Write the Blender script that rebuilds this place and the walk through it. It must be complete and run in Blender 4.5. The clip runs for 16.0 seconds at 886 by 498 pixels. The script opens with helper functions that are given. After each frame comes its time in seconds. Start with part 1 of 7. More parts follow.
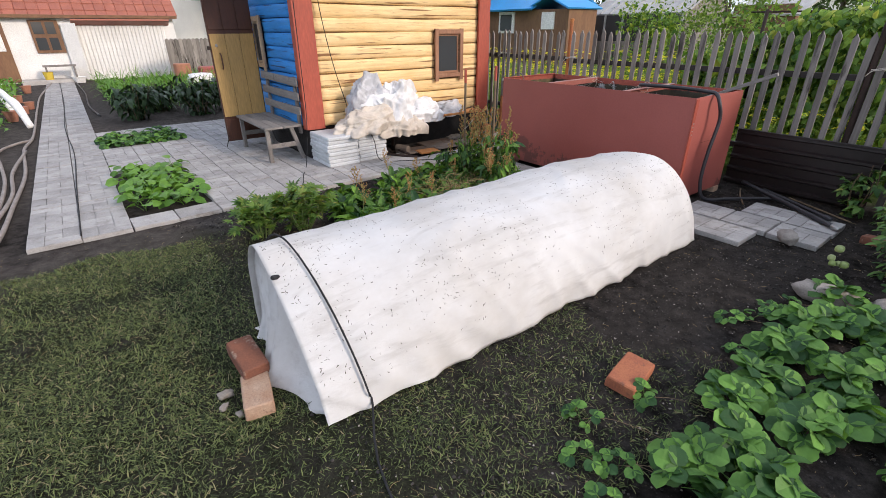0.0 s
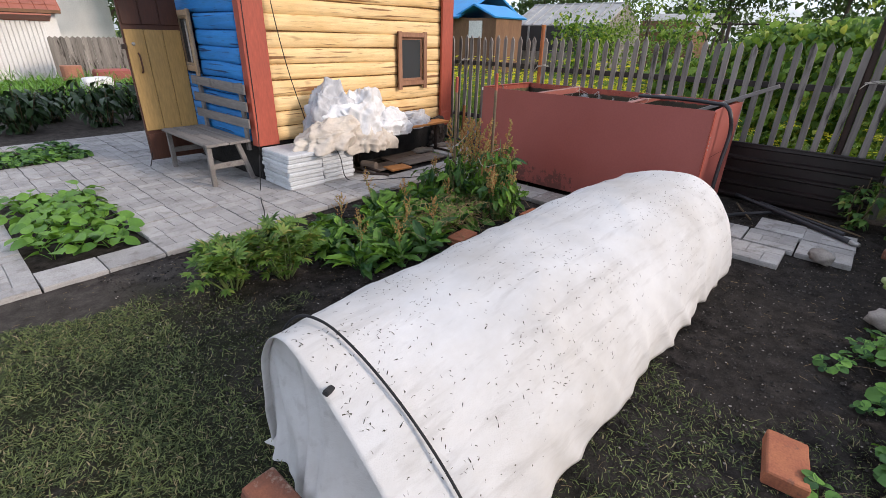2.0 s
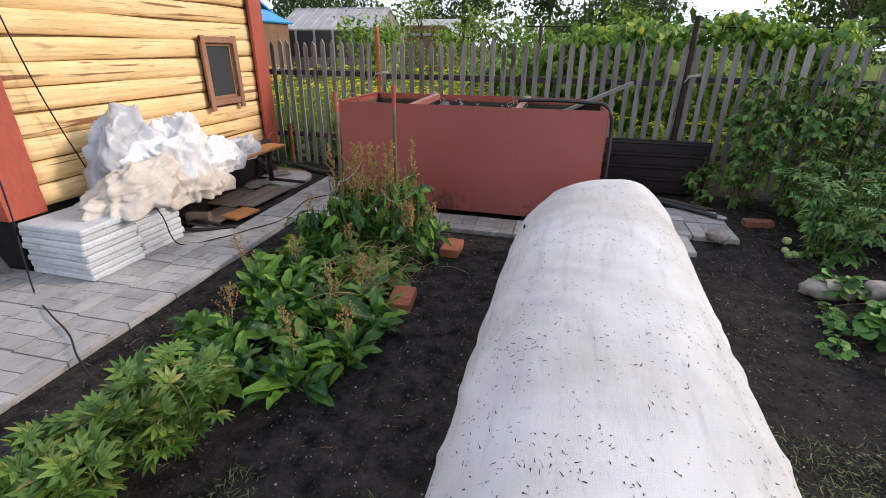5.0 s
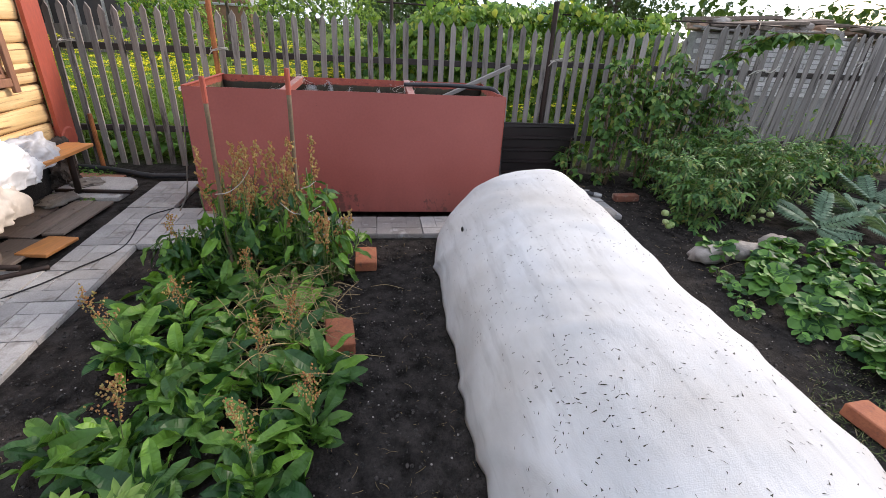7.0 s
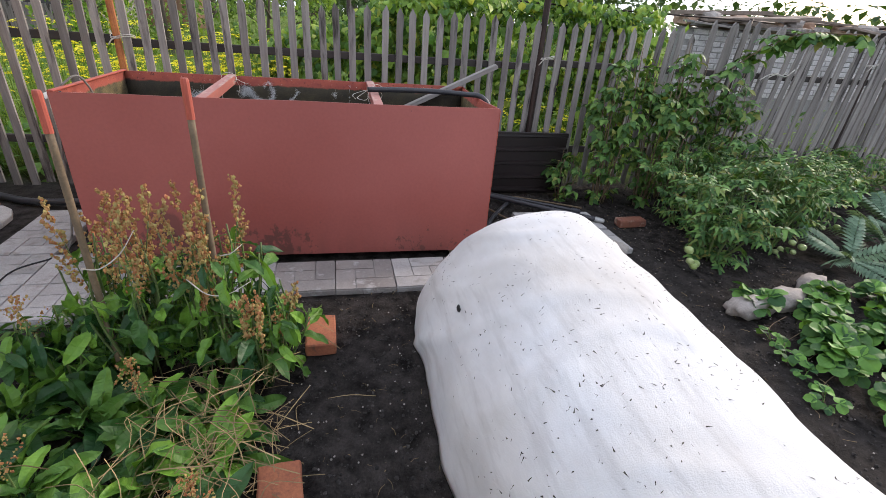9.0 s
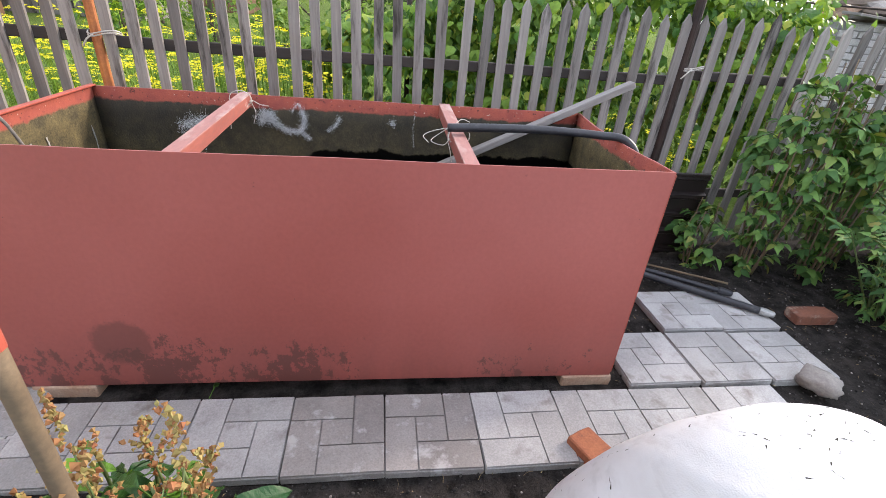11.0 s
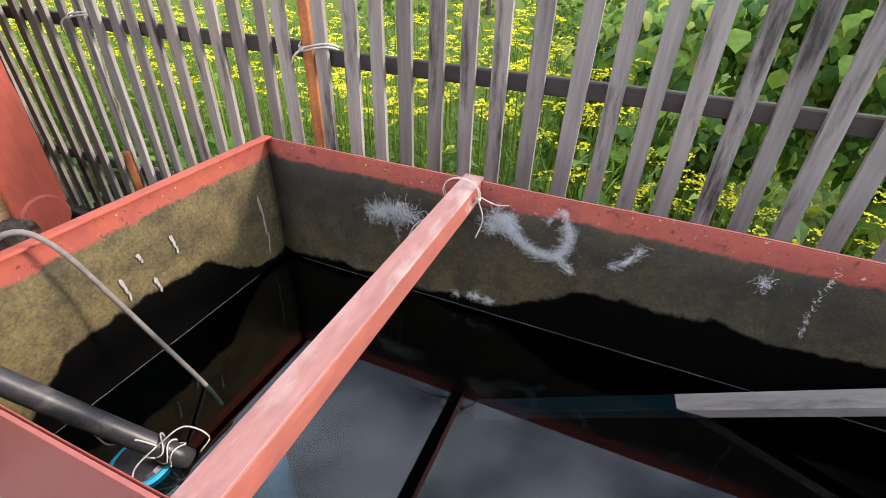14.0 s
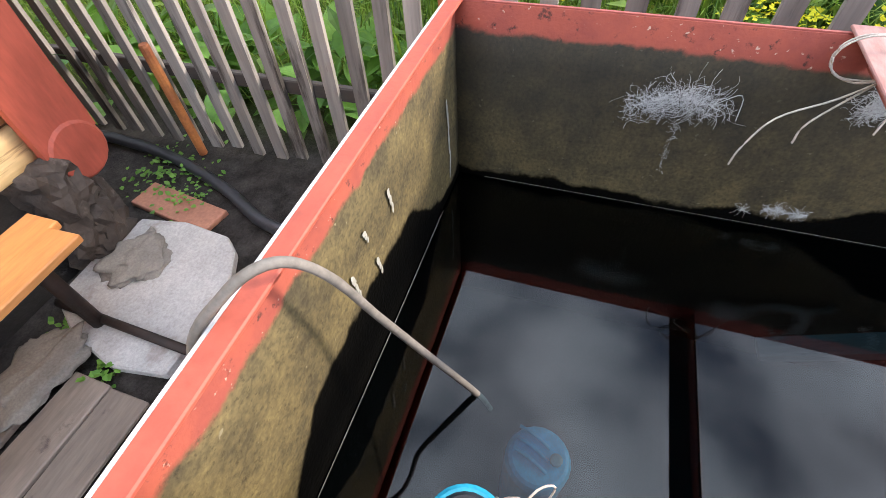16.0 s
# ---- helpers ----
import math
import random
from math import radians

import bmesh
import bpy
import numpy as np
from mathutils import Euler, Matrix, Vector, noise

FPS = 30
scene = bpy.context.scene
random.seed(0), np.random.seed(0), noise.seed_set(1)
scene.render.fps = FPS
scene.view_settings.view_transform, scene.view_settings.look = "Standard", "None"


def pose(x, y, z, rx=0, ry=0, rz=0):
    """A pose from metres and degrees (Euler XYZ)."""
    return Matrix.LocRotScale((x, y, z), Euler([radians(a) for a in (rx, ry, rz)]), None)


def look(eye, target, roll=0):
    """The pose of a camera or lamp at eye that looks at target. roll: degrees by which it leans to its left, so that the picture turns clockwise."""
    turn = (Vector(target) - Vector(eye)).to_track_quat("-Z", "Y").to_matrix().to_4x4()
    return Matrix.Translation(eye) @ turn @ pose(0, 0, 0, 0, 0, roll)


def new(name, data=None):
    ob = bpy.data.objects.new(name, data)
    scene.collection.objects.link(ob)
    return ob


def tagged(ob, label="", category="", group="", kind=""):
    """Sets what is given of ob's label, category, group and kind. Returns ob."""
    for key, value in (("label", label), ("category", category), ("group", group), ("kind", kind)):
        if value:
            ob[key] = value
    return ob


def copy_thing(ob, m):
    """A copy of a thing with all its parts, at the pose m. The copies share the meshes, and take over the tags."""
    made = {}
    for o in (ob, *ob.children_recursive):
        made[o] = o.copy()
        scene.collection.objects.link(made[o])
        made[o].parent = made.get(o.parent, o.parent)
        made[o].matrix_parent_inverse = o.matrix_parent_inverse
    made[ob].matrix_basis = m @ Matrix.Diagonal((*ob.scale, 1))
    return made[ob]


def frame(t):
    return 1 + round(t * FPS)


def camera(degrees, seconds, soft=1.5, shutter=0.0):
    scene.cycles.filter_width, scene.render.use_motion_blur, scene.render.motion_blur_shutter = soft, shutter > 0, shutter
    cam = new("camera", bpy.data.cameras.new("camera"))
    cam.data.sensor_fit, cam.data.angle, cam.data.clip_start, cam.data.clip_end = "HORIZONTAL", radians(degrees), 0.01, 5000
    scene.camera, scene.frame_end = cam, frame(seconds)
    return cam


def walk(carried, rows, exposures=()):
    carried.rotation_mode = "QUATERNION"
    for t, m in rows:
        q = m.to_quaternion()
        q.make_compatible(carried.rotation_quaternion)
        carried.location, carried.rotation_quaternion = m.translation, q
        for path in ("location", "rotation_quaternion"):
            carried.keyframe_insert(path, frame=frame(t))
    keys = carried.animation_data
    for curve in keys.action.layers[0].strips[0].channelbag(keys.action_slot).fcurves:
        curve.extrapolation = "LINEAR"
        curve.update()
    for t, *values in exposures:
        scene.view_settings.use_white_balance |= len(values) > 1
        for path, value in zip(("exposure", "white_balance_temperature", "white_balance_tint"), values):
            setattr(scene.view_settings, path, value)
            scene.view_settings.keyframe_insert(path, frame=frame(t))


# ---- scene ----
cam = camera(87.8, 16.0, soft=0.35)
PATH = [
    (0, (-0.1, 0.062, 1.644), (0.993, 1.496, 0.778), -0.2),
    (0.5, (-0.21, 0.358, 1.628), (0.944, 1.741, 0.759), 0.8),
    (1, (-0.249, 0.571, 1.602), (0.959, 1.912, 0.74), 1.1),
    (1.5, (-0.204, 0.848, 1.582), (1.073, 2.128, 0.728), 1.8),
    (2, (-0.167, 1.096, 1.581), (1.179, 2.315, 0.744), 1.4),
    (2.5, (-0.221, 1.364, 1.561), (1.203, 2.503, 0.739), 0.8),
    (3, (-0.282, 1.603, 1.559), (1.232, 2.63, 0.752), 0.7),
    (3.5, (-0.206, 1.868, 1.562), (1.389, 2.771, 0.764), 1.0),
    (4, (-0.086, 2.065, 1.572), (1.578, 2.841, 0.779), 0.5),
    (6.5, (0.425, 3.037, 1.513), (2.234, 2.947, 0.665), 2.5),
    (7, (0.542, 3.157, 1.533), (2.328, 2.895, 0.673), 3.1),
    (7.5, (0.737, 3.171, 1.548), (2.499, 2.798, 0.678), 3.8),
    (8, (0.996, 3.137, 1.543), (2.736, 2.697, 0.661), 4.2),
    (10.5, (2.449, 3.206, 1.554), (4.184, 2.867, 0.618), 5.7),
    (11, (2.863, 3.225, 1.554), (4.603, 2.96, 0.604), 5.1),
    (11.2, (3.007, 3.23, 1.565), (4.743, 2.997, 0.6), 4.8),
    (11.5, (3.209, 3.232, 1.556), (4.953, 3.044, 0.596), 4.4),
    (12, (3.545, 3.244, 1.586), (5.284, 3.168, 0.602), 4.4),
    (12.5, (3.809, 3.359, 1.553), (5.533, 3.431, 0.543), 3.7),
    (13, (3.992, 3.403, 1.564), (5.669, 3.708, 0.518), 3.1),
    (13.5, (4.198, 3.441, 1.578), (5.817, 3.94, 0.514), 2.9),
    (14, (4.269, 3.551, 1.595), (5.814, 4.181, 0.491), 1.9),
    (14.5, (4.283, 3.799, 1.57), (5.784, 4.434, 0.411), 0.8),
    (15, (4.3, 3.983, 1.561), (5.721, 4.588, 0.29), -1.7),
    (15.5, (4.38, 4.182, 1.509), (5.689, 4.719, 0.096), -3.1),
    (16, (4.45, 4.347, 1.446), (5.642, 4.8, -0.094), -4.0),
]
walk(cam, [(t, look(eye, target, roll)) for t, eye, target, roll in PATH],
     exposures=[(0, -0.15, 6450, 15), (2, -0.22, 6450, 15), (4.2, -0.24, 6450, 15), (6.5, 0.14, 6450, 15), (8, 0.16, 6450, 15), (10.5, 0.62, 6450, 15), (11.5, 0.92, 6450, 14), (13, 1.05, 6450, 14), (14.5, 0.82, 6450, 14), (16, 1.2, 6450, 13)])

# ---- world, sun, exposure ----
world = bpy.data.worlds.new("sky")
scene.world = world
world.use_nodes = True
wn, wl = world.node_tree.nodes, world.node_tree.links
wn.clear()
SUN_EL, SUN_AZ = radians(24), radians(158)   # azimuth from +y towards +x
sky = wn.new("ShaderNodeTexSky")
sky.sky_type = "NISHITA"
sky.sun_disc = False
sky.sun_elevation, sky.sun_rotation = SUN_EL, SUN_AZ
sky.air_density, sky.dust_density = 1.0, 2.0
cloud_co = wn.new("ShaderNodeTexCoord")
cloud_map = wn.new("ShaderNodeMapping")
cloud_map.inputs["Scale"].default_value = (1.0, 1.0, 2.2)
cloud = wn.new("ShaderNodeTexNoise")
cloud.inputs["Scale"].default_value, cloud.inputs["Detail"].default_value = 2.6, 7.0
cloud_ramp = wn.new("ShaderNodeValToRGB")
cloud_ramp.color_ramp.elements[0].position, cloud_ramp.color_ramp.elements[1].position = 0.36, 0.64
thick_cloud = cloud_ramp.color_ramp.elements.new(0.48)
cloud_ramp.color_ramp.elements[0].color = (0, 0, 0, 1)
thick_cloud.color = (0.5, 0.5, 0.5, 1)
cloud_mix = wn.new("ShaderNodeMixRGB")
cloud_mix.inputs[2].default_value = (13.6, 15.0, 17.0, 1)
background = wn.new("ShaderNodeBackground")
background.inputs["Strength"].default_value = 0.13
wout = wn.new("ShaderNodeOutputWorld")
wl.new(cloud_co.outputs["Generated"], cloud_map.inputs["Vector"])
wl.new(cloud_map.outputs["Vector"], cloud.inputs["Vector"])
wl.new(cloud.outputs["Fac"], cloud_ramp.inputs["Fac"])
wl.new(cloud_ramp.outputs["Color"], cloud_mix.inputs[0])
wl.new(sky.outputs["Color"], cloud_mix.inputs[1])
wl.new(cloud_mix.outputs["Color"], background.inputs["Color"])
wl.new(background.outputs["Background"], wout.inputs["Surface"])

sun = new("sun", bpy.data.lights.new("sun", "SUN"))
sun.data.energy, sun.data.angle, sun.data.color = 3.0, radians(9), (1.0, 0.86, 0.70)
sun_from = Vector((math.sin(SUN_AZ) * math.cos(SUN_EL), math.cos(SUN_AZ) * math.cos(SUN_EL), math.sin(SUN_EL)))
sun.matrix_world = look(sun_from * 40, (0, 0, 0))
scene.view_settings.exposure = 0.0

# ---- materials ----
def rgb(c):
    return (c[0], c[1], c[2], 1)


def nodes_of(m):
    m.use_nodes = True
    nt = m.node_tree
    return nt.nodes, nt.links, nt.nodes["Principled BSDF"]


def noise_node(n, l, co, scale, detail=4.0, rough=0.55, stretch=None):
    t = n.new("ShaderNodeTexNoise")
    t.inputs["Scale"].default_value, t.inputs["Detail"].default_value, t.inputs["Roughness"].default_value = scale, detail, rough
    if stretch:
        mp = n.new("ShaderNodeMapping")
        mp.inputs["Scale"].default_value = stretch
        l.new(co, mp.inputs["Vector"])
        co = mp.outputs["Vector"]
    l.new(co, t.inputs["Vector"])
    return t.outputs["Fac"]


def ramp_node(n, l, fac, lo, hi, a=(0, 0, 0), b=(1, 1, 1)):
    r = n.new("ShaderNodeValToRGB")
    r.color_ramp.elements[0].position, r.color_ramp.elements[1].position = lo, hi
    r.color_ramp.elements[0].color, r.color_ramp.elements[1].color = rgb(a), rgb(b)
    l.new(fac, r.inputs["Fac"])
    return r.outputs["Color"]


def mix_node(n, l, fac, a, b, mode="MIX"):
    x = n.new("ShaderNodeMixRGB")
    x.blend_type = mode
    for sock, v in zip(x.inputs, (fac, a, b)):
        if isinstance(v, (int, float)):
            sock.default_value = v
        elif isinstance(v, tuple):
            sock.default_value = rgb(v)
        else:
            l.new(v, sock)
    return x.outputs["Color"]


def math_node(n, l, op, a, b=0.0):
    x = n.new("ShaderNodeMath")
    x.operation = op
    for sock, v in zip(x.inputs, (a, b)):
        if isinstance(v, (int, float)):
            sock.default_value = v
        else:
            l.new(v, sock)
    return x.outputs["Value"]


def random_value(n, l):
    """A value of its own for each object and each island."""
    a, b = n.new("ShaderNodeObjectInfo"), n.new("ShaderNodeNewGeometry")
    return math_node(n, l, "FRACT", math_node(n, l, "ADD", a.outputs["Random"], b.outputs["Random Per Island"]))


def bump_node(n, l, height, strength, distance=0.01):
    b = n.new("ShaderNodeBump")
    b.inputs["Strength"].default_value, b.inputs["Distance"].default_value = strength, distance
    l.new(height, b.inputs["Height"])
    return b.outputs["Normal"]


def surface(name, c1, c2, scale=3.0, fine=60.0, rough=0.8, bump=0.3, stain=None, stain_at=(0.55, 0.7), stain_scale=2.0,
            metal=0.0, stretch=None, vary=0.0, spec=0.4, dist=0.006, stain_stretch=None):
    """Two colours mixed in patches, a fine grain, stains and relief, at real size."""
    m = bpy.data.materials.new(name)
    n, l, p = nodes_of(m)
    tc = n.new("ShaderNodeTexCoord")
    co = tc.outputs["Object"]
    if vary:
        info = n.new("ShaderNodeObjectInfo")
        shift = n.new("ShaderNodeVectorMath")
        shift.operation = "ADD"
        l.new(co, shift.inputs[0])
        l.new(math_node(n, l, "MULTIPLY", info.outputs["Random"], 37.0), shift.inputs[1])
        co = shift.outputs["Vector"]
    big = noise_node(n, l, co, scale, 5.0, 0.6, stretch)
    small = noise_node(n, l, co, fine, 4.0, 0.6, stretch)
    col = mix_node(n, l, ramp_node(n, l, big, 0.35, 0.65), c1, c2)
    col = mix_node(n, l, 0.55, col, ramp_node(n, l, small, 0.25, 0.75, (0.55, 0.55, 0.55), (1.35, 1.35, 1.35)), "MULTIPLY")
    if stain:
        f = noise_node(n, l, co, stain_scale, 8.0, 0.65, stain_stretch)
        col = mix_node(n, l, ramp_node(n, l, f, *stain_at), col, stain)
    if vary:
        v = ramp_node(n, l, random_value(n, l), 0.0, 1.0, (1 - vary,) * 3, (1 + vary,) * 3)
        col = mix_node(n, l, 1.0, col, v, "MULTIPLY")
    l.new(col, p.inputs["Base Color"])
    p.inputs["Metallic"].default_value = metal
    p.inputs["Specular IOR Level"].default_value = spec
    l.new(ramp_node(n, l, small, 0.2, 0.8, (max(rough - 0.12, 0),) * 3, (min(rough + 0.12, 1),) * 3), p.inputs["Roughness"])
    l.new(bump_node(n, l, mix_node(n, l, 0.5, big, small), bump, dist), p.inputs["Normal"])
    return m


def leaf_material(name, dark, light, rough=0.5, glow=0.3, tip=None, veins=0.25, skew=1.0):
    """Leaf: its colour varies from leaf to leaf, some light passes through."""
    m = bpy.data.materials.new(name)
    n, l, p = nodes_of(m)
    tc = n.new("ShaderNodeTexCoord")
    f = random_value(n, l)
    col = mix_node(n, l, math_node(n, l, "POWER", f, skew), dark, light)
    patch = noise_node(n, l, tc.outputs["Object"], 22.0, 3.0)
    col = mix_node(n, l, 0.5, col, ramp_node(n, l, patch, 0.3, 0.7, (0.6, 0.62, 0.6), (1.3, 1.3, 1.2)), "MULTIPLY")
    if tip:
        col = mix_node(n, l, ramp_node(n, l, f, 0.86, 0.97), col, tip)
    l.new(col, p.inputs["Base Color"])
    p.inputs["Roughness"].default_value = rough
    p.inputs["Specular IOR Level"].default_value = 0.35
    l.new(bump_node(n, l, noise_node(n, l, tc.outputs["Object"], 90.0, 2.0), veins, 0.004), p.inputs["Normal"])
    t = n.new("ShaderNodeBsdfTranslucent")
    l.new(mix_node(n, l, 1.0, col, (1.25, 1.2, 0.5), "MULTIPLY"), t.inputs["Color"])
    x = n.new("ShaderNodeMixShader")
    x.inputs[0].default_value = glow
    l.new(p.outputs["BSDF"], x.inputs[1])
    l.new(t.outputs["BSDF"], x.inputs[2])
    l.new(x.outputs["Shader"], n["Material Output"].inputs["Surface"])
    return m


def ground_material():
    """Black garden soil, greyer where it is trodden, moss and turf on the lawn, meadow further off."""
    m = bpy.data.materials.new("soil")
    n, l, p = nodes_of(m)
    tc = n.new("ShaderNodeTexCoord")
    co = tc.outputs["Object"]
    sep = n.new("ShaderNodeSeparateXYZ")
    l.new(co, sep.inputs[0])
    x, y = sep.outputs["X"], sep.outputs["Y"]
    big, mid, fine = noise_node(n, l, co, 0.9, 5.0), noise_node(n, l, co, 9.0, 6.0, 0.65), noise_node(n, l, co, 95.0, 4.0, 0.7)
    soil = mix_node(n, l, ramp_node(n, l, mid, 0.35, 0.68), (0.0115, 0.0101, 0.0094), (0.058, 0.0505, 0.0463))
    trodden = mix_node(n, l, ramp_node(n, l, mid, 0.3, 0.7), (0.017, 0.0150, 0.0138), (0.052, 0.0458, 0.0418))
    # trodden soil: before the tunnel's long side and along the paving
    wob = math_node(n, l, "MULTIPLY", math_node(n, l, "SUBTRACT", big, 0.5), 1.6)
    t1 = math_node(n, l, "MULTIPLY", math_node(n, l, "ABSOLUTE", math_node(n, l, "SUBTRACT", math_node(n, l, "ADD", y, wob), 1.15)), 1.9)
    t1 = math_node(n, l, "SUBTRACT", 1.0, t1)
    t2 = math_node(n, l, "SUBTRACT", 1.0, math_node(n, l, "MULTIPLY", math_node(n, l, "ABSOLUTE", math_node(n, l, "SUBTRACT", math_node(n, l, "ADD", y, wob), 4.35)), 1.8))
    t2 = math_node(n, l, "MULTIPLY", t2, ramp_node(n, l, math_node(n, l, "MULTIPLY", x, 0.25), 0.2, 0.5, (1, 1, 1), (0, 0, 0)))
    far_path = math_node(n, l, "MULTIPLY", ramp_node(n, l, math_node(n, l, "MULTIPLY", y, 0.05), 0.25, 0.35), 0.8)
    col = mix_node(n, l, ramp_node(n, l, t1, 0.05, 0.6), soil, trodden)
    dusty = mix_node(n, l, ramp_node(n, l, mid, 0.3, 0.7), (0.042, 0.037, 0.0335), (0.100, 0.088, 0.080))
    col = mix_node(n, l, ramp_node(n, l, math_node(n, l, "MAXIMUM", t2, far_path), 0.05, 0.6), col, dusty)
    # turf: on the lawn side
    gx = math_node(n, l, "MULTIPLY", math_node(n, l, "ADD", x, math_node(n, l, "MULTIPLY", wob, 0.7)), 0.25)
    turf = ramp_node(n, l, gx, 0.08, 0.32, (1, 1, 1), (0, 0, 0))
    turf = math_node(n, l, "MULTIPLY", turf, ramp_node(n, l, math_node(n, l, "MULTIPLY", math_node(n, l, "ADD", y, wob), 0.1), 0.39, 0.46, (1, 1, 1), (0, 0, 0)))
    patchy = ramp_node(n, l, noise_node(n, l, co, 2.6, 6.0, 0.6), 0.25, 0.6)
    turf = math_node(n, l, "MULTIPLY", turf, patchy)
    moss = mix_node(n, l, ramp_node(n, l, fine, 0.3, 0.7), (0.012, 0.0135, 0.008), (0.036, 0.040, 0.021))
    col = mix_node(n, l, turf, col, moss)
    # meadow past the fence and far off
    away = math_node(n, l, "MAXIMUM", ramp_node(n, l, math_node(n, l, "MULTIPLY", x, 0.1), 0.6, 0.66), ramp_node(n, l, math_node(n, l, "MULTIPLY", y, 0.02), 0.5, 0.6))
    meadow = mix_node(n, l, ramp_node(n, l, mid, 0.3, 0.7), (0.07, 0.11, 0.02), (0.16, 0.21, 0.05))
    col = mix_node(n, l, away, col, meadow)
    col = mix_node(n, l, 0.6, col, ramp_node(n, l, fine, 0.25, 0.75, (0.45, 0.45, 0.45), (1.5, 1.5, 1.5)), "MULTIPLY")
    l.new(col, p.inputs["Base Color"])
    p.inputs["Roughness"].default_value = 0.95
    p.inputs["Specular IOR Level"].default_value = 0.04
    l.new(bump_node(n, l, mix_node(n, l, 0.55, mid, fine), 0.9, 0.025), p.inputs["Normal"])
    return m


def fabric_material():
    """White spunbond, greyed in blotches, soiled towards beige in patches."""
    m = bpy.data.materials.new("white_spunbond")
    n, l, p = nodes_of(m)
    tc = n.new("ShaderNodeTexCoord")
    co = tc.outputs["Object"]
    blot, dirt, weave = noise_node(n, l, co, 2.4, 6.0, 0.6), noise_node(n, l, co, 1.3, 7.0, 0.65, (0.6, 1, 1)), noise_node(n, l, co, 260.0, 2.0)
    streak = noise_node(n, l, co, 16.0, 5.0, 0.6, (0.15, 1, 1))
    col = mix_node(n, l, ramp_node(n, l, blot, 0.35, 0.7), (0.73, 0.725, 0.725), (0.61, 0.61, 0.615))
    col = mix_node(n, l, math_node(n, l, "MULTIPLY", ramp_node(n, l, dirt, 0.40, 0.68), 0.60), col, (0.44, 0.40, 0.35))
    col = mix_node(n, l, math_node(n, l, "MULTIPLY", ramp_node(n, l, streak, 0.54, 0.68), 0.30), col, (0.36, 0.34, 0.325))
    l.new(col, p.inputs["Base Color"])
    p.inputs["Roughness"].default_value = 0.85
    p.inputs["Specular IOR Level"].default_value = 0.2
    wr = noise_node(n, l, co, 9.0, 7.0, 0.65, (0.45, 1, 1))
    l.new(bump_node(n, l, mix_node(n, l, 0.15, wr, weave), 0.5, 0.02), p.inputs["Normal"])
    t = n.new("ShaderNodeBsdfTranslucent")
    l.new(col, t.inputs["Color"])
    x = n.new("ShaderNodeMixShader")
    x.inputs[0].default_value = 0.15
    l.new(p.outputs["BSDF"], x.inputs[1])
    l.new(t.outputs["BSDF"], x.inputs[2])
    l.new(x.outputs["Shader"], n["Material Output"].inputs["Surface"])
    return m


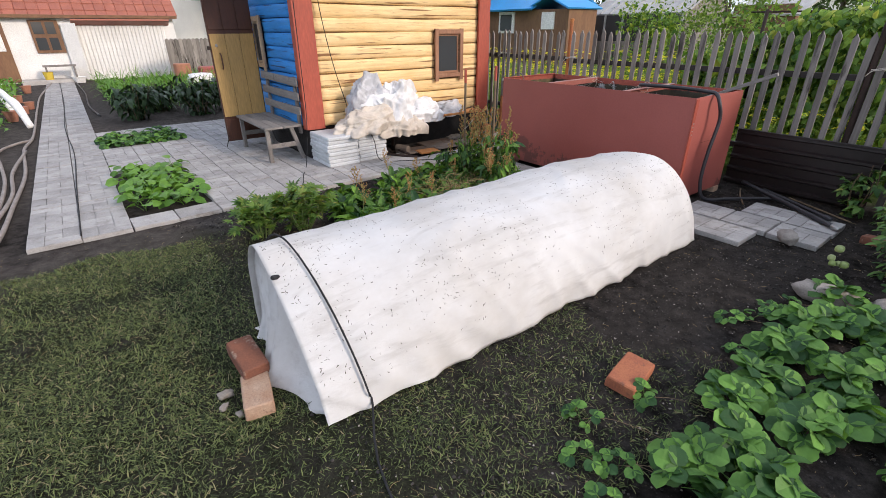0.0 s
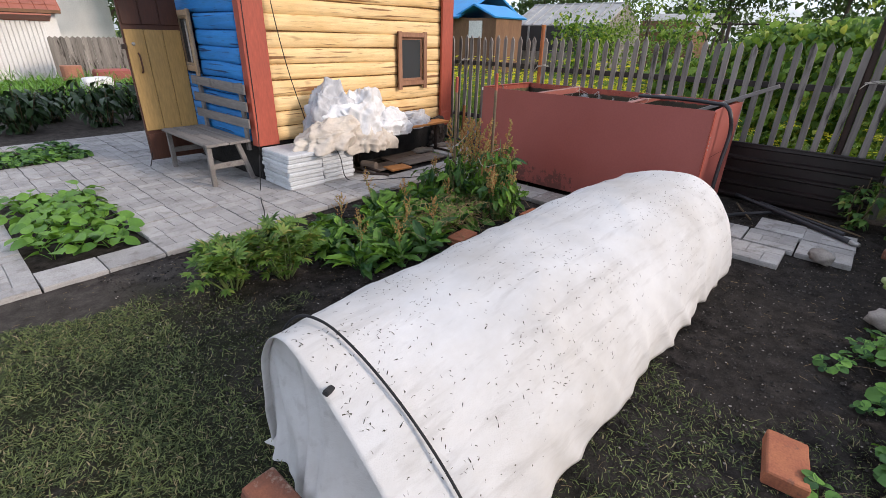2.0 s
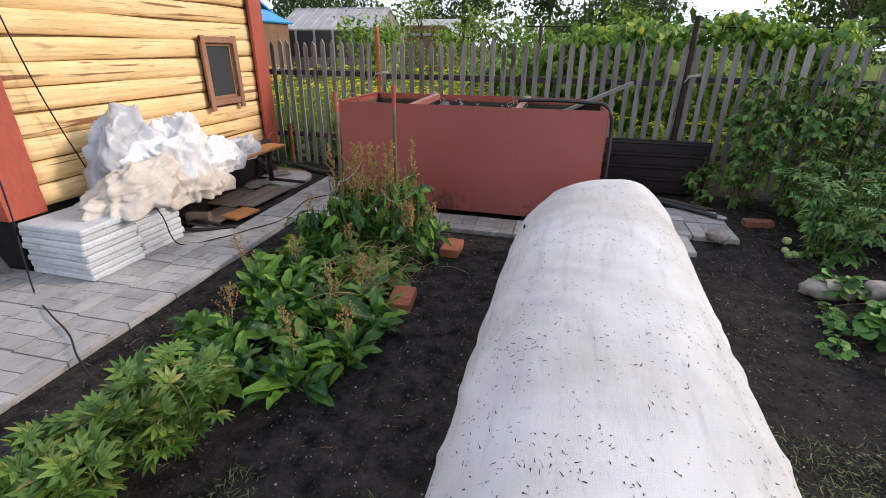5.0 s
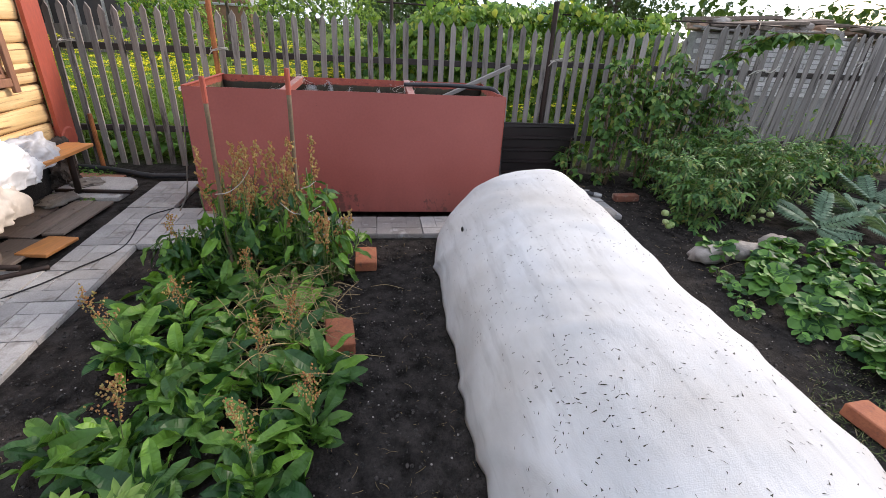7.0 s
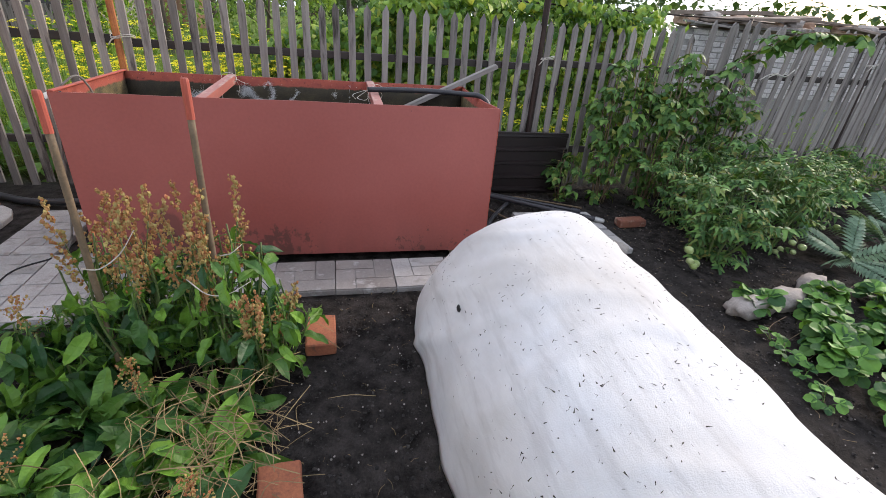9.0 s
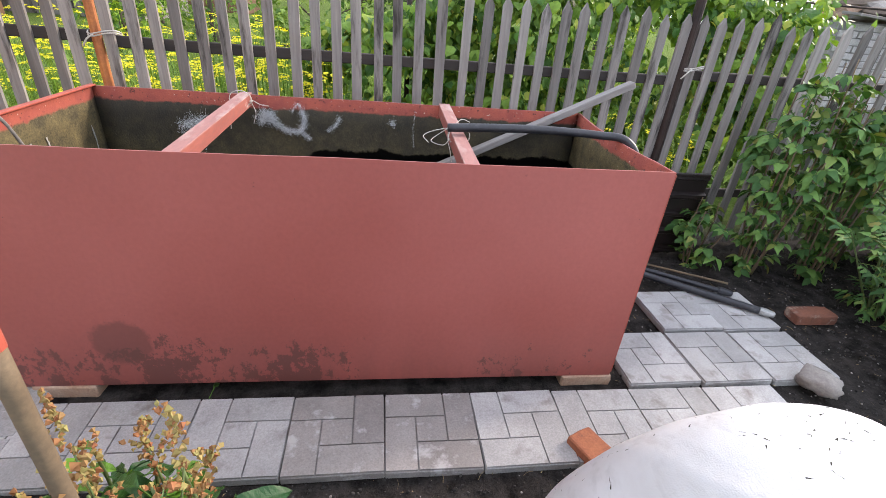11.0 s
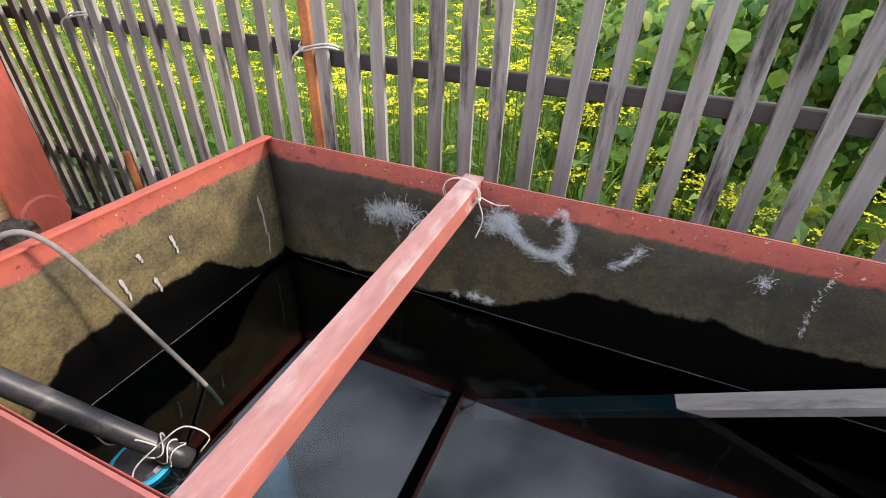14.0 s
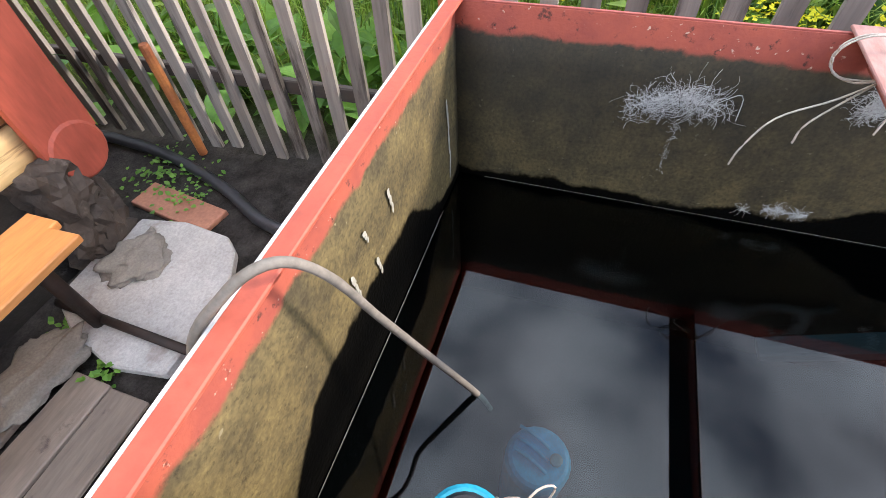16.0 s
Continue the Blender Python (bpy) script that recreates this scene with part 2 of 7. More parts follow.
def tank_paint():
    """Red-brown oil paint with rusty damp stains low down."""
    m = bpy.data.materials.new("red_tank_paint")
    n, l, p = nodes_of(m)
    tc = n.new("ShaderNodeTexCoord")
    co = tc.outputs["Object"]
    sep = n.new("ShaderNodeSeparateXYZ")
    l.new(co, sep.inputs[0])
    big, fine = noise_node(n, l, co, 1.6, 5.0), noise_node(n, l, co, 55.0, 4.0)
    col = mix_node(n, l, ramp_node(n, l, big, 0.3, 0.7), (0.285, 0.072, 0.058), (0.335, 0.090, 0.073))
    col = mix_node(n, l, 0.25, col, ramp_node(n, l, fine, 0.3, 0.7, (0.75, 0.75, 0.75), (1.15, 1.15, 1.15)), "MULTIPLY")
    low = ramp_node(n, l, sep.outputs["Z"], 0.05, 0.46, (1, 1, 1), (0, 0, 0))
    ragged = noise_node(n, l, co, 10.0, 9.0, 0.75, (1, 1, 0.8))
    blotch = noise_node(n, l, co, 2.1, 2.0, 0.5, (1, 1, 0.5))
    wet = math_node(n, l, "ADD", math_node(n, l, "MULTIPLY", math_node(n, l, "SUBTRACT", ragged, 0.5), 4.2), math_node(n, l, "MULTIPLY", math_node(n, l, "SUBTRACT", blotch, 0.5), 1.9))
    end = ramp_node(n, l, math_node(n, l, "MULTIPLY", sep.outputs["Y"], 0.2), 0.62, 0.80, (0.0,) * 3, (0.55,) * 3)
    damp = ramp_node(n, l, math_node(n, l, "MULTIPLY", low, math_node(n, l, "ADD", wet, end)), 0.36, 0.42)
    col = mix_node(n, l, math_node(n, l, "MULTIPLY", damp, 0.75), col, (0.085, 0.036, 0.030))
    # one round splash mark, and a faint darker wash along the foot
    dy, dz = math_node(n, l, "SUBTRACT", sep.outputs["Y"], 4.235), math_node(n, l, "SUBTRACT", sep.outputs["Z"], 0.27)
    ring = math_node(n, l, "SQRT", math_node(n, l, "ADD", math_node(n, l, "MULTIPLY", dy, dy), math_node(n, l, "MULTIPLY", dz, dz)))
    ring = math_node(n, l, "ADD", ring, math_node(n, l, "MULTIPLY", math_node(n, l, "SUBTRACT", ragged, 0.5), 0.12))
    col = mix_node(n, l, ramp_node(n, l, ring, 0.095, 0.115, (0.6,) * 3, (0, 0, 0)), col, (0.11, 0.042, 0.034))
    streaky = noise_node(n, l, co, 6.0, 5.0, 0.6, (1, 1, 0.12))
    wash = math_node(n, l, "MULTIPLY", ramp_node(n, l, sep.outputs["Z"], 0.06, 0.34, (1, 1, 1), (0, 0, 0)), ramp_node(n, l, streaky, 0.35, 0.7))
    col = mix_node(n, l, math_node(n, l, "MULTIPLY", wash, 0.55), col, (0.15, 0.055, 0.046))
    chips = ramp_node(n, l, noise_node(n, l, co, 28.0, 6.0, 0.7), 0.70, 0.73)
    col = mix_node(n, l, math_node(n, l, "MULTIPLY", chips, 0.6), col, (0.06, 0.03, 0.025))
    l.new(col, p.inputs["Base Color"])
    l.new(ramp_node(n, l, big, 0.3, 0.7, (0.42,) * 3, (0.58,) * 3), p.inputs["Roughness"])
    l.new(bump_node(n, l, mix_node(n, l, 0.3, big, fine), 0.12, 0.01), p.inputs["Normal"])
    return m


def tank_inside():
    """Old red paint at the rim, olive silt below, black and wet at the water."""
    m = bpy.data.materials.new("silted_tank_inside")
    n, l, p = nodes_of(m)
    tc = n.new("ShaderNodeTexCoord")
    co = tc.outputs["Object"]
    sep = n.new("ShaderNodeSeparateXYZ")
    l.new(co, sep.inputs[0])
    z = sep.outputs["Z"]
    big, mid, fine = noise_node(n, l, co, 3.5, 7.0, 0.6), noise_node(n, l, co, 12.0, 6.0, 0.65), noise_node(n, l, co, 120.0, 3.0)
    silt = mix_node(n, l, ramp_node(n, l, mid, 0.35, 0.65), (0.070, 0.057, 0.030), (0.165, 0.130, 0.058))
    silt = mix_node(n, l, 0.7, silt, ramp_node(n, l, fine, 0.3, 0.7, (0.6, 0.6, 0.6), (1.5, 1.5, 1.4)), "MULTIPLY")
    specks = ramp_node(n, l, noise_node(n, l, co, 70.0, 2.0), 0.70, 0.74)
    silt = mix_node(n, l, specks, silt, (0.24, 0.21, 0.13))
    pits = ramp_node(n, l, noise_node(n, l, co, 150.0, 3.0, 0.7), 0.34, 0.42, (0.35, 0.33, 0.3), (1, 1, 1))
    silt = mix_node(n, l, 0.55, silt, pits, "MULTIPLY")
    # charcoal stain and painted shade on the back plate, heaviest under the rim; others less
    film_shade = ramp_node(n, l, math_node(n, l, "ADD", z, math_node(n, l, "MULTIPLY", big, 0.16)), 0.72, 1.00)
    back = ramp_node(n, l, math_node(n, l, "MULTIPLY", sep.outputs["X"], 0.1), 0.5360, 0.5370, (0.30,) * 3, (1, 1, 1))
    silt = mix_node(n, l, math_node(n, l, "MULTIPLY", math_node(n, l, "ADD", math_node(n, l, "MULTIPLY", film_shade, 0.5), 0.42), back), silt, (0.026, 0.026, 0.025))
    rim = ramp_node(n, l, math_node(n, l, "ADD", z, math_node(n, l, "MULTIPLY", math_node(n, l, "SUBTRACT", mid, 0.5), 0.055)), 0.990, 0.999)
    red = mix_node(n, l, ramp_node(n, l, mid, 0.3, 0.7), (0.31, 0.078, 0.050), (0.21, 0.053, 0.042))
    red = mix_node(n, l, ramp_node(n, l, noise_node(n, l, co, 34.0, 6.0, 0.7), 0.58, 0.66), red, (0.07, 0.03, 0.025))
    red = mix_node(n, l, ramp_node(n, l, noise_node(n, l, co, 75.0, 3.0), 0.68, 0.73), red, (0.42, 0.30, 0.24))
    col = mix_node(n, l, rim, silt, red)
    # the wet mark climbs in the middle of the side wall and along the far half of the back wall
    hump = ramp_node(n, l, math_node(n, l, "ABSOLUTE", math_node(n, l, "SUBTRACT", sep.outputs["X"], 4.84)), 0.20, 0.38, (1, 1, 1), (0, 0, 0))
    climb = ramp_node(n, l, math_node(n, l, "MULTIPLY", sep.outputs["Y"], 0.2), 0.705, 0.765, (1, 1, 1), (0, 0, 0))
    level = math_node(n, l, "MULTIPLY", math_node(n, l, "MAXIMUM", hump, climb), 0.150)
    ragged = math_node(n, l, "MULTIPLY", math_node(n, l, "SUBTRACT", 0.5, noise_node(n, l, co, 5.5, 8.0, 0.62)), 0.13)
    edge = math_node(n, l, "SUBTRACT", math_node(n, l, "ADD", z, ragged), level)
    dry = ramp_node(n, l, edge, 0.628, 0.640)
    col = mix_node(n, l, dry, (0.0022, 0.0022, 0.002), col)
    l.new(col, p.inputs["Base Color"])
    l.new(ramp_node(n, l, dry, 0.0, 1.0, (0.02,) * 3, (0.2,) * 3), p.inputs["Specular IOR Level"])
    l.new(ramp_node(n, l, edge, 0.63, 0.68, (0.7,) * 3, (0.88,) * 3), p.inputs["Roughness"])
    l.new(bump_node(n, l, mix_node(n, l, 0.5, mid, fine), 0.5, 0.006), p.inputs["Normal"])
    return m


def water_material():
    m = bpy.data.materials.new("still_dark_water")
    n, l, p = nodes_of(m)
    clear, gloss, fres, x = n.new("ShaderNodeBsdfTransparent"), n.new("ShaderNodeBsdfGlossy"), n.new("ShaderNodeFresnel"), n.new("ShaderNodeMixShader")
    clear.inputs["Color"].default_value = (0.10, 0.22, 0.27, 1)
    gloss.inputs["Color"].default_value, gloss.inputs["Roughness"].default_value = (1, 1, 1, 1), 0.0
    fres.inputs["IOR"].default_value = 1.46
    l.new(fres.outputs["Fac"], x.inputs[0])
    l.new(clear.outputs["BSDF"], x.inputs[1])
    l.new(gloss.outputs["BSDF"], x.inputs[2])
    l.new(x.outputs["Shader"], n["Material Output"].inputs["Surface"])
    return m


def log_paint(name, c1, c2, gap):
    """Painted hewn log: long checks and knots along the grain."""
    m = bpy.data.materials.new(name)
    n, l, p = nodes_of(m)
    tc = n.new("ShaderNodeTexCoord")
    info = n.new("ShaderNodeObjectInfo")
    shift = n.new("ShaderNodeVectorMath")
    shift.operation = "ADD"
    l.new(tc.outputs["Object"], shift.inputs[0])
    l.new(math_node(n, l, "MULTIPLY", info.outputs["Random"], 53.0), shift.inputs[1])
    co = shift.outputs["Vector"]
    big, grain = noise_node(n, l, co, 2.0, 5.0), noise_node(n, l, co, 26.0, 6.0, 0.65, (0.08, 1, 1))
    crack = noise_node(n, l, co, 15.0, 4.0, 0.5, (0.06, 1, 1.6))
    col = mix_node(n, l, ramp_node(n, l, big, 0.3, 0.7), c1, c2)
    col = mix_node(n, l, 0.6, col, ramp_node(n, l, grain, 0.3, 0.7, (0.66, 0.63, 0.58), (1.16, 1.16, 1.13)), "MULTIPLY")
    fine_crack = noise_node(n, l, co, 30.0, 5.0, 0.6, (0.10, 1, 1.8))
    col = mix_node(n, l, math_node(n, l, "MULTIPLY", ramp_node(n, l, fine_crack, 0.60, 0.66), 0.55), col, gap)
    knots = noise_node(n, l, co, 3.4, 2.0, 0.5, (0.7, 1, 2.0))
    col = mix_node(n, l, math_node(n, l, "MULTIPLY", ramp_node(n, l, knots, 0.70, 0.76), 0.5), col, gap)
    col = mix_node(n, l, ramp_node(n, l, crack, 0.615, 0.66), col, gap)
    l.new(col, p.inputs["Base Color"])
    p.inputs["Roughness"].default_value = 0.62
    l.new(bump_node(n, l, mix_node(n, l, 0.6, grain, crack), 0.8, 0.018), p.inputs["Normal"])
    return m


M = {}
M["soil"] = ground_material()
M["fabric"] = fabric_material()
M["tank"] = tank_paint()
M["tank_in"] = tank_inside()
M["water"] = water_material()
M["yellow_log"] = log_paint("ochre_painted_log", (0.78, 0.52, 0.235), (0.86, 0.64, 0.345), (0.24, 0.11, 0.04))
M["blue_log"] = log_paint("blue_painted_log", (0.012, 0.20, 0.58), (0.022, 0.26, 0.68), (0.006, 0.035, 0.12))
M["caulk"] = surface("brown_seam", (0.22, 0.12, 0.05), (0.12, 0.065, 0.03), 6, 80, 0.95, 0.6)
M["blue_caulk"] = surface("dark_blue_seam", (0.02, 0.09, 0.22), (0.01, 0.05, 0.13), 6, 80, 0.95, 0.6)
M["red_board"] = surface("brick_red_paint", (0.40, 0.085, 0.05), (0.32, 0.065, 0.042), 3, 50, 0.6, 0.25, stain=(0.14, 0.05, 0.035), stain_at=(0.72, 0.78), stain_scale=7, stretch=(1, 1, 0.2))
M["tile"] = surface("grey_concrete_paver", (0.385, 0.372, 0.362), (0.30, 0.288, 0.28), 5, 140, 0.88, 0.45, stain=(0.19, 0.17, 0.155), stain_at=(0.55, 0.72), stain_scale=9, vary=0.14, dist=0.003)
M["tile_dark"] = surface("damp_concrete_paver", (0.27, 0.245, 0.23), (0.20, 0.18, 0.17), 6, 140, 0.8, 0.35, stain=(0.38, 0.36, 0.35), stain_at=(0.55, 0.66), stain_scale=12, vary=0.10, dist=0.003)
M["picket"] = surface("grey_weathered_wood", (0.290, 0.264, 0.240), (0.150, 0.135, 0.122), 5, 60, 0.85, 0.7, stain=(0.040, 0.034, 0.029), stain_at=(0.54, 0.64), stain_scale=8, stretch=(1, 1, 0.07), stain_stretch=(1, 1, 0.15), vary=0.22, dist=0.008)
M["rail"] = surface("dark_weathered_rail", (0.055, 0.045, 0.038), (0.035, 0.03, 0.027), 6, 60, 0.85, 0.5, stain=(0.30, 0.31, 0.29), stain_at=(0.70, 0.74), stain_scale=14, stretch=(1, 0.1, 1))
M["rust_post"] = surface("rusty_orange_steel", (0.50, 0.19, 0.055), (0.30, 0.10, 0.045), 6, 70, 0.7, 0.3, metal=0.1)
M["dark_post"] = surface("dark_rusty_steel", (0.045, 0.028, 0.022), (0.025, 0.018, 0.016), 6, 70, 0.6, 0.3, metal=0.4)
M["black_sheet"] = surface("dark_brown_sheet", (0.009, 0.0055, 0.005), (0.016, 0.0095, 0.009), 3, 60, 0.4, 0.12)
M["brick"] = surface("red_brick", (0.40, 0.145, 0.07), (0.30, 0.10, 0.055), 9, 110, 0.92, 0.6, stain=(0.16, 0.08, 0.055), stain_at=(0.58, 0.7), stain_scale=16, vary=0.14)
M["brick_dark"] = surface("mortar_stained_brick", (0.22, 0.085, 0.05), (0.15, 0.065, 0.045), 9, 110, 0.95, 0.8, stain=(0.34, 0.26, 0.2), stain_at=(0.57, 0.68), stain_scale=11)
M["brick_pale"] = surface("pale_mortared_brick", (0.42, 0.30, 0.22), (0.34, 0.20, 0.13), 9, 110, 0.92, 0.6, stain=(0.10, 0.07, 0.05), stain_at=(0.6, 0.7), stain_scale=14, vary=0.1)
M["stone"] = surface("grey_field_stone", (0.33, 0.30, 0.27), (0.24, 0.21, 0.19), 8, 90, 0.9, 0.6, stain=(0.13, 0.115, 0.10), stain_at=(0.55, 0.7), stain_scale=6, vary=0.12)
M["bench"] = surface("grey_bench_wood", (0.235, 0.215, 0.20), (0.16, 0.145, 0.135), 5, 60, 0.8, 0.4, stain=(0.08, 0.07, 0.065), stain_at=(0.6, 0.72), stain_scale=6, stretch=(1, 0.1, 1), vary=0.1)
M["tan"] = surface("tan_painted_board", (0.46, 0.29, 0.105), (0.40, 0.25, 0.09), 3, 50, 0.6, 0.2, stain=(0.24, 0.14, 0.06), stain_at=(0.66, 0.76), stain_scale=4, stretch=(1, 1, 0.15))
M["brown"] = surface("dark_brown_paint", (0.10, 0.038, 0.022), (0.065, 0.026, 0.017), 4, 60, 0.55, 0.25, stretch=(1, 1, 0.15))
M["window_wood"] = surface("pink_brown_window_wood", (0.33, 0.17, 0.10), (0.25, 0.12, 0.07), 6, 70, 0.65, 0.3, stretch=(1, 1, 0.2))
M["pale_wood"] = surface("pale_window_wood", (0.46, 0.33, 0.21), (0.38, 0.26, 0.16), 6, 70, 0.7, 0.3)
M["foam"] = surface("white_insulation_board", (0.56, 0.58, 0.60), (0.48, 0.50, 0.52), 5, 90, 0.9, 0.25, stain=(0.30, 0.29, 0.27), stain_at=(0.62, 0.75), stain_scale=6, vary=0.06)
M["white_sheet"] = surface("white_plastic_sheet", (0.76, 0.76, 0.77), (0.66, 0.66, 0.67), 3, 9, 0.5, 0.04, stain=(0.50, 0.46, 0.40), stain_at=(0.55, 0.8), stain_scale=3)
M["grey_sheet"] = surface("grey_plastic_sheet", (0.46, 0.47, 0.50), (0.34, 0.35, 0.38), 5, 10, 0.4, 0.05, stain=(0.62, 0.62, 0.64), stain_at=(0.45, 0.70), stain_scale=6)
M["beige_sheet"] = surface("soiled_beige_sheet", (0.60, 0.54, 0.47), (0.50, 0.44, 0.38), 4, 10, 0.7, 0.05, stain=(0.27, 0.21, 0.16), stain_at=(0.60, 0.78), stain_scale=4)
M["black_plastic"] = surface("black_plastic_pipe", (0.022, 0.022, 0.026), (0.035, 0.035, 0.04), 6, 90, 0.42, 0.08, stain=(0.10, 0.095, 0.09), stain_at=(0.62, 0.75), stain_scale=9)
M["cord"] = surface("black_cord", (0.012, 0.012, 0.014), (0.02, 0.02, 0.022), 20, 200, 0.8, 0.3)
M["grey_hose"] = surface("grey_rubber_hose", (0.19, 0.172, 0.152), (0.11, 0.10, 0.088), 14, 120, 0.75, 0.2)
M["garden_hose"] = surface("faded_garden_hose", (0.30, 0.26, 0.235), (0.22, 0.19, 0.17), 10, 120, 0.7, 0.2)
M["string"] = surface("white_cotton_string", (0.56, 0.53, 0.48), (0.42, 0.39, 0.34), 40, 300, 0.9, 0.5)
M["beam"] = surface("faded_red_beam_paint", (0.36, 0.115, 0.085), (0.27, 0.085, 0.066), 5, 70, 0.6, 0.3, stain=(0.50, 0.42, 0.37), stain_at=(0.63, 0.70), stain_scale=16, stretch=(0.25, 1, 1))
M["beam_top"] = surface("chalky_worn_beam_paint", (0.33, 0.165, 0.145), (0.27, 0.115, 0.098), 5, 80, 0.75, 0.3, stain=(0.42, 0.32, 0.29), stain_at=(0.50, 0.72), stain_scale=11, stretch=(0.2, 1, 1), stain_stretch=(0.35, 1, 1))
M["grey_plank"] = surface("bleached_grey_plank", (0.27, 0.25, 0.235), (0.17, 0.155, 0.143), 6, 60, 0.85, 0.4, stain=(0.09, 0.08, 0.07), stain_at=(0.58, 0.68), stain_scale=8, stretch=(1, 0.1, 1), stain_stretch=(1, 0.3, 1))
M["orange_wood"] = surface("orange_painted_plank", (0.56, 0.24, 0.075), (0.48, 0.20, 0.07), 5, 60, 0.6, 0.25, stain=(0.24, 0.11, 0.055), stain_at=(0.66, 0.76), stain_scale=7, stretch=(0.15, 1, 1))
M["old_plank"] = surface("rotten_grey_brown_plank", (0.235, 0.185, 0.15), (0.165, 0.13, 0.105), 6, 70, 0.9, 0.5, stain=(0.08, 0.06, 0.05), stain_at=(0.6, 0.7), stain_scale=9, stretch=(0.15, 1, 1), vary=0.14)
M["concrete"] = surface("pale_broken_concrete", (0.46, 0.44, 0.42), (0.37, 0.35, 0.335), 7, 100, 0.92, 0.6, stain=(0.25, 0.20, 0.17), stain_at=(0.58, 0.72), stain_scale=6)
M["foundation"] = surface("tarred_foundation", (0.010, 0.009, 0.009), (0.028, 0.025, 0.023), 5, 60, 0.85, 0.8, dist=0.02)
M["rubble"] = surface("brown_mortar_rubble", (0.085, 0.066, 0.055), (0.045, 0.036, 0.031), 9, 60, 0.95, 0.8, stain=(0.16, 0.13, 0.11), stain_at=(0.6, 0.7), stain_scale=12, dist=0.015)
M["rag"] = surface("dirty_grey_rag", (0.26, 0.235, 0.205), (0.19, 0.17, 0.15), 6, 120, 0.95, 0.4)
M["pump_blue"] = surface("cyan_plastic", (0.02, 0.36, 0.55), (0.02, 0.30, 0.48), 5, 60, 0.35, 0.05)
M["barrel_blue"] = surface("blue_plastic_barrel", (0.03, 0.58, 0.90), (0.02, 0.42, 0.80), 5, 60, 0.4, 0.1)
M["metal"] = surface("dull_zinc", (0.45, 0.45, 0.44), (0.33, 0.33, 0.32), 9, 90, 0.45, 0.1, metal=0.8)
M["dark"] = surface("dark_interior", (0.015, 0.014, 0.013), (0.025, 0.023, 0.02), 3, 30, 0.9, 0.1)
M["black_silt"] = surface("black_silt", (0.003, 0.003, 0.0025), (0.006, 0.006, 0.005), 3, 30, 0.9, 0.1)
M["white_wall"] = surface("whitewashed_wall", (0.80, 0.79, 0.77), (0.70, 0.69, 0.67), 1.5, 30, 0.85, 0.2, stain=(0.45, 0.42, 0.38), stain_at=(0.66, 0.8), stain_scale=1.2)
M["roof_tile"] = surface("red_brown_metal_roof", (0.36, 0.12, 0.075), (0.28, 0.09, 0.06), 1.5, 30, 0.5, 0.2, vary=0.08)
M["green_roof"] = surface("green_metal_roof", (0.02, 0.26, 0.16), (0.02, 0.20, 0.13), 1.5, 30, 0.5, 0.1)
M["blue_roof"] = surface("blue_metal_roof", (0.03, 0.30, 0.68), (0.03, 0.26, 0.60), 1.5, 30, 0.45, 0.1)
M["grey_roof"] = surface("pale_ribbed_roof", (0.46, 0.45, 0.44), (0.34, 0.33, 0.32), 2, 30, 0.6, 0.2)
M["shed_wood"] = surface("brown_house_wood", (0.22, 0.12, 0.065), (0.16, 0.085, 0.05), 3, 30, 0.8, 0.3, stretch=(1, 1, 0.2))
M["white_brick"] = surface("white_silicate_brick", (0.55, 0.53, 0.51), (0.44, 0.42, 0.41), 6, 60, 0.9, 0.3, vary=0.16)
M["mortar"] = surface("grey_mortar", (0.28, 0.27, 0.26), (0.22, 0.21, 0.2), 6, 60, 0.95, 0.4)
M["bark"] = surface("grey_bark", (0.11, 0.085, 0.065), (0.065, 0.05, 0.04), 6, 50, 0.95, 0.8, stretch=(1, 1, 0.2))
M["stem"] = surface("green_stem", (0.12, 0.17, 0.05), (0.09, 0.12, 0.04), 9, 90, 0.6, 0.2)
M["woody_stem"] = surface("brown_cane", (0.17, 0.12, 0.07), (0.11, 0.08, 0.05), 9, 90, 0.8, 0.2)
M["straw"] = surface("dry_straw", (0.27, 0.20, 0.095), (0.17, 0.12, 0.06), 9, 90, 0.85, 0.2, vary=0.45)
M["clipping"] = surface("dry_grass_clipping", (0.065, 0.058, 0.036), (0.035, 0.032, 0.024), 9, 90, 0.9, 0.1, vary=0.4)
M["streak"] = surface("dried_streak", (0.36, 0.36, 0.33), (0.24, 0.24, 0.21), 40, 200, 0.95, 0.3)
M["cobweb"] = surface("dusty_cobweb", (0.62, 0.64, 0.64), (0.5, 0.52, 0.52), 30, 200, 0.95, 0.2)
M["pot"] = surface("terracotta", (0.42, 0.19, 0.12), (0.34, 0.15, 0.10), 6, 60, 0.85, 0.2)
M["yellow_plastic"] = surface("yellow_plastic", (0.62, 0.46, 0.06), (0.55, 0.4, 0.05), 4, 40, 0.5, 0.05)
M["leaf_sorrel"] = leaf_material("sorrel_leaf", (0.016, 0.062, 0.017), (0.160, 0.320, 0.038), 0.46, 0.20, veins=0.4, skew=1.6)
M["leaf_straw"] = leaf_material("strawberry_leaf", (0.018, 0.066, 0.020), (0.150, 0.320, 0.056), 0.62, 0.20, veins=0.3, skew=1.4)
M["leaf_tomato"] = leaf_material("tomato_leaf", (0.032, 0.095, 0.026), (0.150, 0.280, 0.065), 0.6, 0.16, tip=(0.20, 0.20, 0.05), skew=1.35)
M["leaf_rasp"] = leaf_material("raspberry_leaf", (0.030, 0.090, 0.020), (0.155, 0.280, 0.060), 0.6, 0.18, tip=(0.20, 0.22, 0.05), skew=1.35)
